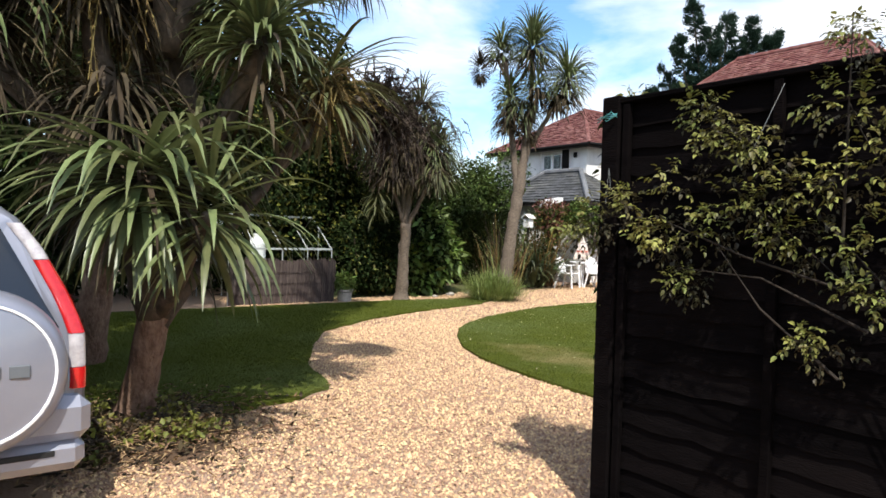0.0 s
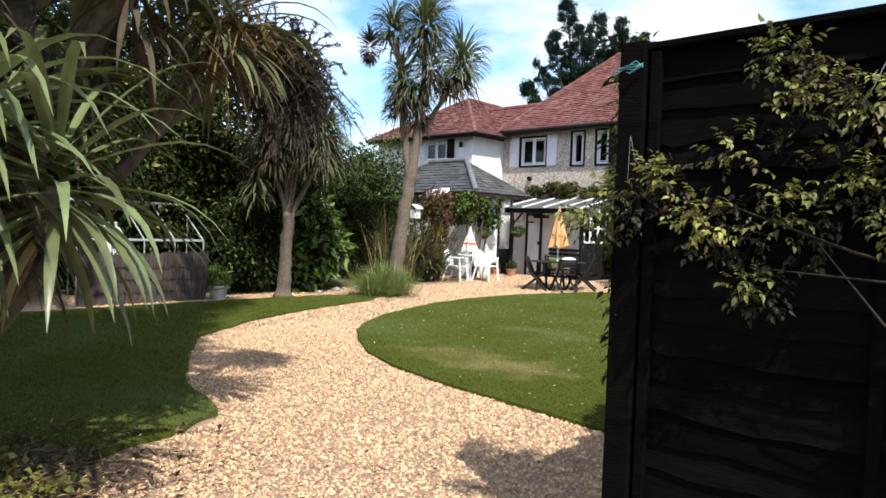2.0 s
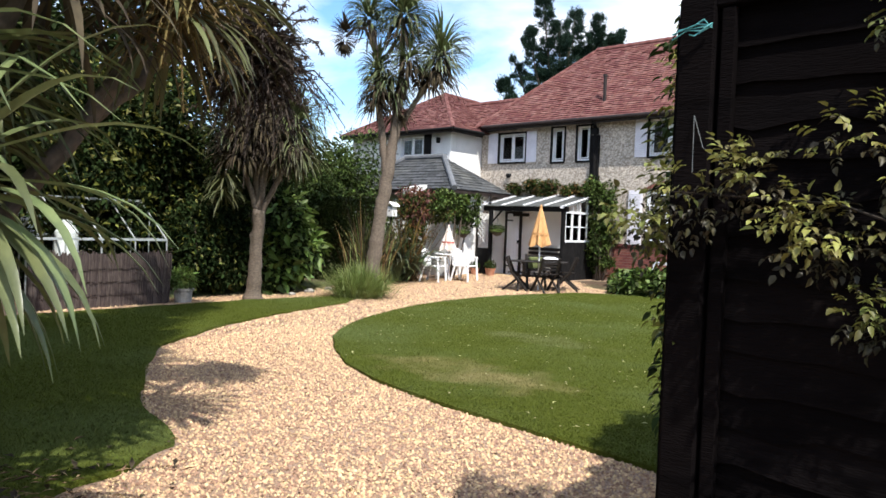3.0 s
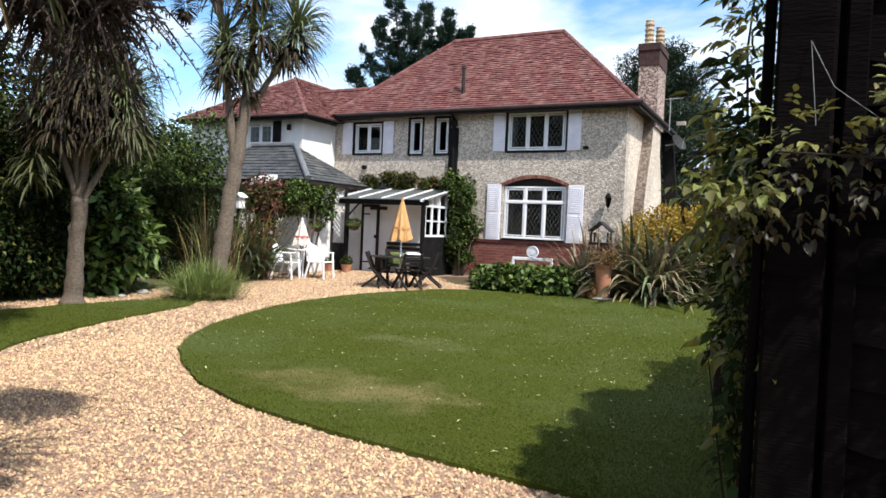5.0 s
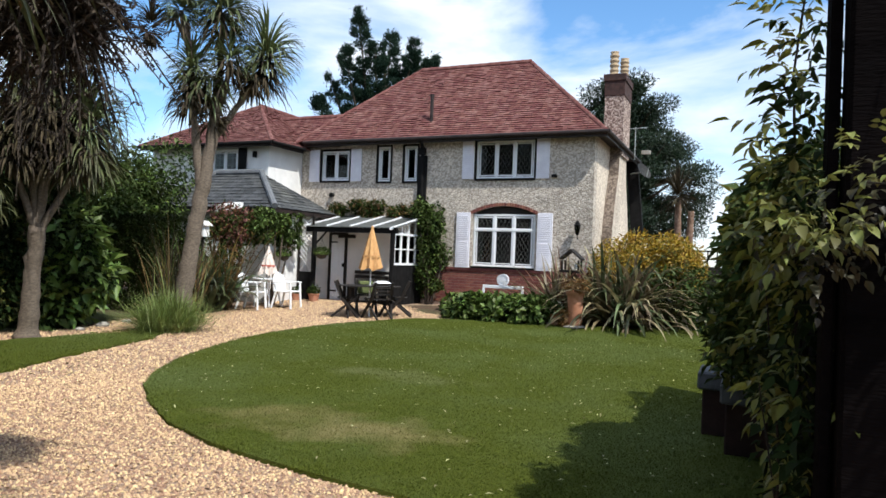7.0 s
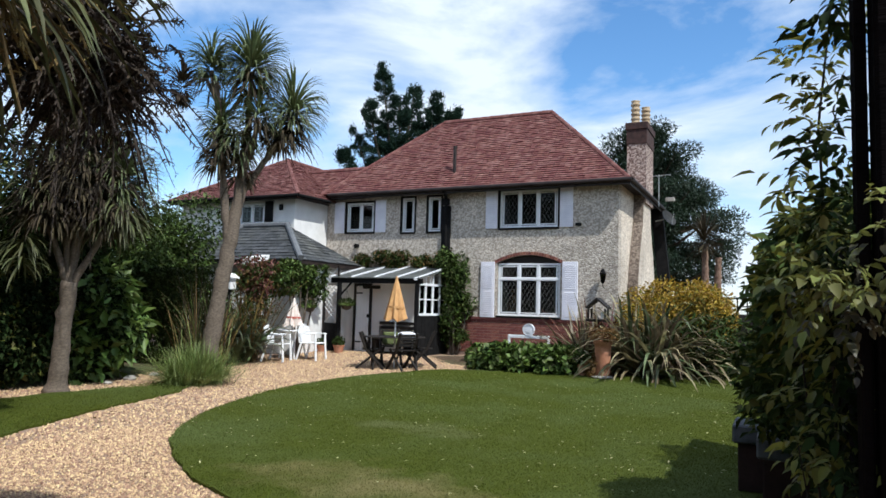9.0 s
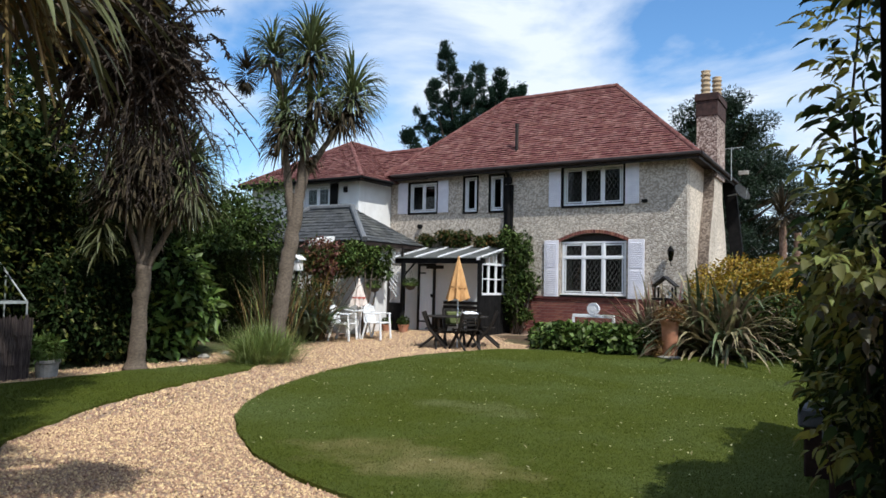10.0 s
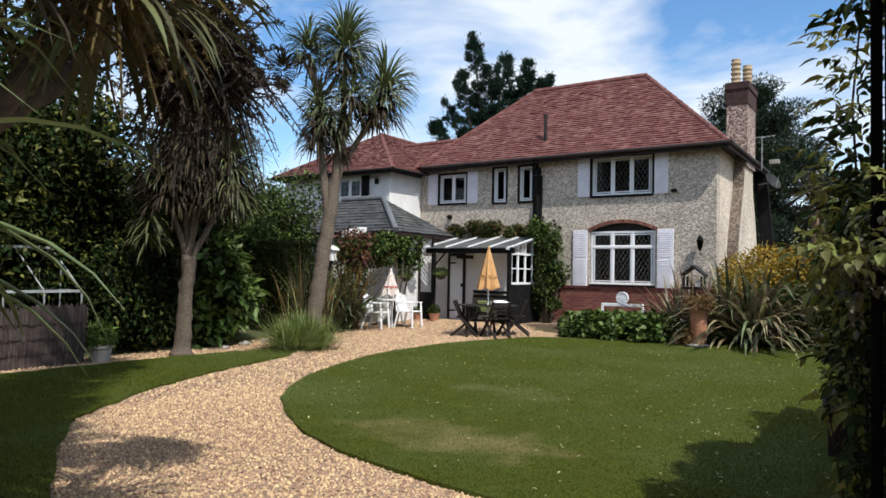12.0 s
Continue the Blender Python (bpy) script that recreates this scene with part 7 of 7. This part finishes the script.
for x in (-0.85, -3.45):
    for s in (-1, 1):
        g = Geo()
        vs, fs = [], []
        prof = [(0.2, 0.09), (0.3, 0.11), (0.345, 0.07), (0.345, -0.07), (0.3, -0.11), (0.2, -0.09)]
        for r, yy in prof:
            for k in range(24):
                a = 2 * math.pi * k / 24
                vs.append((x + r * math.cos(a), s * 0.80 + yy, 0.345 + r * math.sin(a)))
        fs = [(i * 24 + k, i * 24 + (k + 1) % 24, (i + 1) * 24 + (k + 1) % 24, (i + 1) * 24 + k) for i in range(5) for k in range(24)]
        t = part("tyre", g.add(vs, fs), M["car_dark"], car, smooth=True)
        vs, fs = [], []
        rim = [(0.21, 0.08), (0.19, 0.05), (0.06, 0.07), (0.0, 0.075)]
        for r, yy in rim:
            for k in range(20):
                a = 2 * math.pi * k / 20
                vs.append((x + r * math.cos(a), s * (0.80 + yy), 0.345 + r * math.sin(a)))
        fs = [(i * 20 + k, i * 20 + (k + 1) % 20, (i + 1) * 20 + (k + 1) % 20, (i + 1) * 20 + k) for i in range(3) for k in range(20)]
        part("rim", Geo().add(vs, fs), M["alu"], t)

# ---- loose gravel, grass, litter ----
def on_gravel(x, y):
    ly = np.interp(y, LAWN_Y, LAWN_X)
    vy = np.interp(y, VERGE_Y, VERGE_X)
    vb = np.interp(y, [-5, 8, 9.95], [-12.45, -12.5, -12.05])
    lawn_in = (y > 4.80) & (y < 18.2) & (x > ly - 0.02)
    verge_in = (y < 9.95) & (x < vy + 0.03) & (x > vb)
    return ~(lawn_in | verge_in)


def pebbles(name, x0, x1, y0, y1, n, size, seed):
    g = np.random.default_rng(seed)
    x, y = g.uniform(x0, x1, n), g.uniform(y0, y1, n)
    keep = on_gravel(x, y)
    x, y = x[keep], y[keep]
    m = len(x)
    z = np.array([rise(v) for v in y])
    a = g.uniform(0, 2 * math.pi, m)
    s = size * (0.5 + 0.9 * g.random(m))
    w = s * g.uniform(0.5, 0.9, m)
    h = s * g.uniform(0.35, 0.7, m)
    tilt = g.normal(size=(m, 2)) * 0.3
    T = np.array([[1, 0.1, 0], [0.2, 1, 0], [-1, -0.1, 0], [-0.1, -1, 0], [0.15, 0.1, 1]], float)
    T = np.broadcast_to(T, (m, 5, 3)) + g.normal(size=(m, 5, 3)) * 0.16
    X = T[:, :, 0] * s[:, None] * 0.5
    Y = T[:, :, 1] * w[:, None] * 0.5
    Z = T[:, :, 2] * h[:, None] * 0.8 + X * tilt[:, :1] + Y * tilt[:, 1:]
    V = np.stack([x[:, None] + X * np.cos(a)[:, None] - Y * np.sin(a)[:, None], y[:, None] + X * np.sin(a)[:, None] + Y * np.cos(a)[:, None], z[:, None] + Z + 0.003], 2).reshape(-1, 3)
    F = (np.arange(m)[:, None, None] * 5 + np.array([[0, 1, 4], [1, 2, 4], [2, 3, 4], [3, 0, 4]])[None]).reshape(-1, 3)
    me = bpy.data.meshes.new(name)
    me.vertices.add(len(V))
    me.vertices.foreach_set("co", V.ravel())
    me.loops.add(F.size)
    me.loops.foreach_set("vertex_index", F.ravel().astype(np.int32))
    me.polygons.add(len(F))
    me.polygons.foreach_set("loop_start", np.arange(0, F.size, 3, dtype=np.int32))
    me.update(calc_edges=True)
    return me


ob = part("gravel_stones", pebbles("gravel_stones", -9.5, -1.0, 0.4, 7.0, 150000, 0.0255, 1), M["stone"])
tagged(ob, "loose angular honey-coloured gravel stones", "gravel", kind="stuff")
ob = part("gravel_stones", pebbles("gravel_stones", -14.5, -8.5, 4.5, 17.5, 60000, 0.036, 2), M["stone"])
tagged(ob, "loose angular honey-coloured gravel stones", "gravel", kind="stuff")

ob = part("gravel_stones", pebbles("gravel_stones", -4.0, 4.0, -4.5, 0.4, 42000, 0.040, 3), M["stone"])
tagged(ob, "loose gravel stones on the drive", "gravel", kind="stuff")
ob = part("gravel_stones", pebbles("gravel_stones", -1.0, 4.0, 0.4, 2.8, 14000, 0.040, 4), M["stone"])
tagged(ob, "loose gravel stones before the fence", "gravel", kind="stuff")


def blades(name, x0, x1, y0, y1, n, h, inside, seed, power=1.0):
    g = np.random.default_rng(seed)
    x, y = g.uniform(x0, x1, n), y0 + (y1 - y0) * g.random(n) ** power
    k = inside(x, y)
    x, y = x[k], y[k]
    m = len(x)
    P = np.stack([x, y, np.array([rise(v) for v in y]) + 0.03], 1)
    D = unit(np.stack([g.normal(size=m) * 0.6, g.normal(size=m) * 0.6, np.ones(m)], 1))
    U = unit(g.normal(size=(m, 3)))
    L = h * g.uniform(0.6, 1.3, m)
    return leaf_mesh(name, P, D, U, L, 0.007, 0.1)


in_lawn = lambda x, y: (y > 4.78) & (y < 18.2) & (x > np.interp(y, LAWN_Y, LAWN_X) - 0.03)
in_verge = lambda x, y: (y < 9.9) & (x < np.interp(y, VERGE_Y, VERGE_X) + 0.04) & (x > -12.45)
for q in ((-10.6, -2.0, 4.76, 18.2, 330000, 0.019, in_lawn, 3, 1.6), (-12.4, -5.3, 0.8, 9.9, 110000, 0.028, in_verge, 5)):
    ob = part("grass_blades", blades("grass_blades", *q), M["blade"])
    tagged(ob, "short mown grass blades", "grass", kind="stuff")
gl = np.random.default_rng(9)
nl = 620
x, y = gl.uniform(-10.2, -2.4, nl), gl.uniform(5.0, 15.0, nl)
k = in_lawn(x, y)
P = np.stack([x[k], y[k], np.array([rise(v) for v in y[k]]) + 0.062], 1)
D = unit(np.stack([gl.normal(size=k.sum()), gl.normal(size=k.sum()), np.abs(gl.normal(size=k.sum())) * 0.25], 1))
ob = part("fallen_leaves", leaf_mesh("fallen_leaves", P, D, np.tile([0.05, 0.1, 1.0], (k.sum(), 1)), 0.046 * gl.uniform(0.4, 1.25, k.sum()), 0.020), M["litter_leaf"])
tagged(ob, "scattered pale fallen petals and leaves on the lawn", "litter", kind="stuff")
nl = 900
x, y = -5.2 + gl.normal(size=nl) * 0.5, 0.9 + gl.normal(size=nl) * 0.55
P = np.stack([x, y, 0.03 + 0.08 * np.exp(-((x + 5.35) ** 2 + (y - 1.0) ** 2))], 1)
D = unit(np.stack([gl.normal(size=nl), gl.normal(size=nl), np.abs(gl.normal(size=nl)) * 0.5], 1))
ob = part("leaf_litter", leaf_mesh("leaf_litter", P, D, np.tile([0.05, 0.1, 1.0], (nl, 1)), 0.07 * gl.uniform(0.5, 1.2, nl), 0.035), M["dead"])
tagged(ob, "dry brown leaf litter round the palm", "litter", kind="stuff")
bush("weeds", "low green weeds round the palm foot", "plant", (-5.5, -4.65, 0.55, 1.5, 0.05, 0.16), 26, 0.10, 600, 0.045, "leaf_olive", 66, aspect=0.8)

# Second, paler litter: the dappled sunlight on it is put into the colour.
gl = np.random.default_rng(67)
nl = 2000
LPT = np.stack([-5.15 + gl.normal(size=nl) * 0.5, 1.05 + gl.normal(size=nl) * 0.55, 0.06 + gl.random(nl) * 0.06], 1)
ob = part("leaf_litter", leaf_mesh("leaf_litter", LPT, unit(np.stack([gl.normal(size=nl), gl.normal(size=nl), gl.normal(size=nl) * 0.2], 1)), np.tile([0.0, 0.1, 1.0], (nl, 1)), 0.06 * gl.uniform(0.5, 1.8, nl), 0.014), M["dead_pale"])
tagged(ob, "dry brown leaf litter at the palm foot, lightened as sunlit", "leaf litter", kind="stuff")
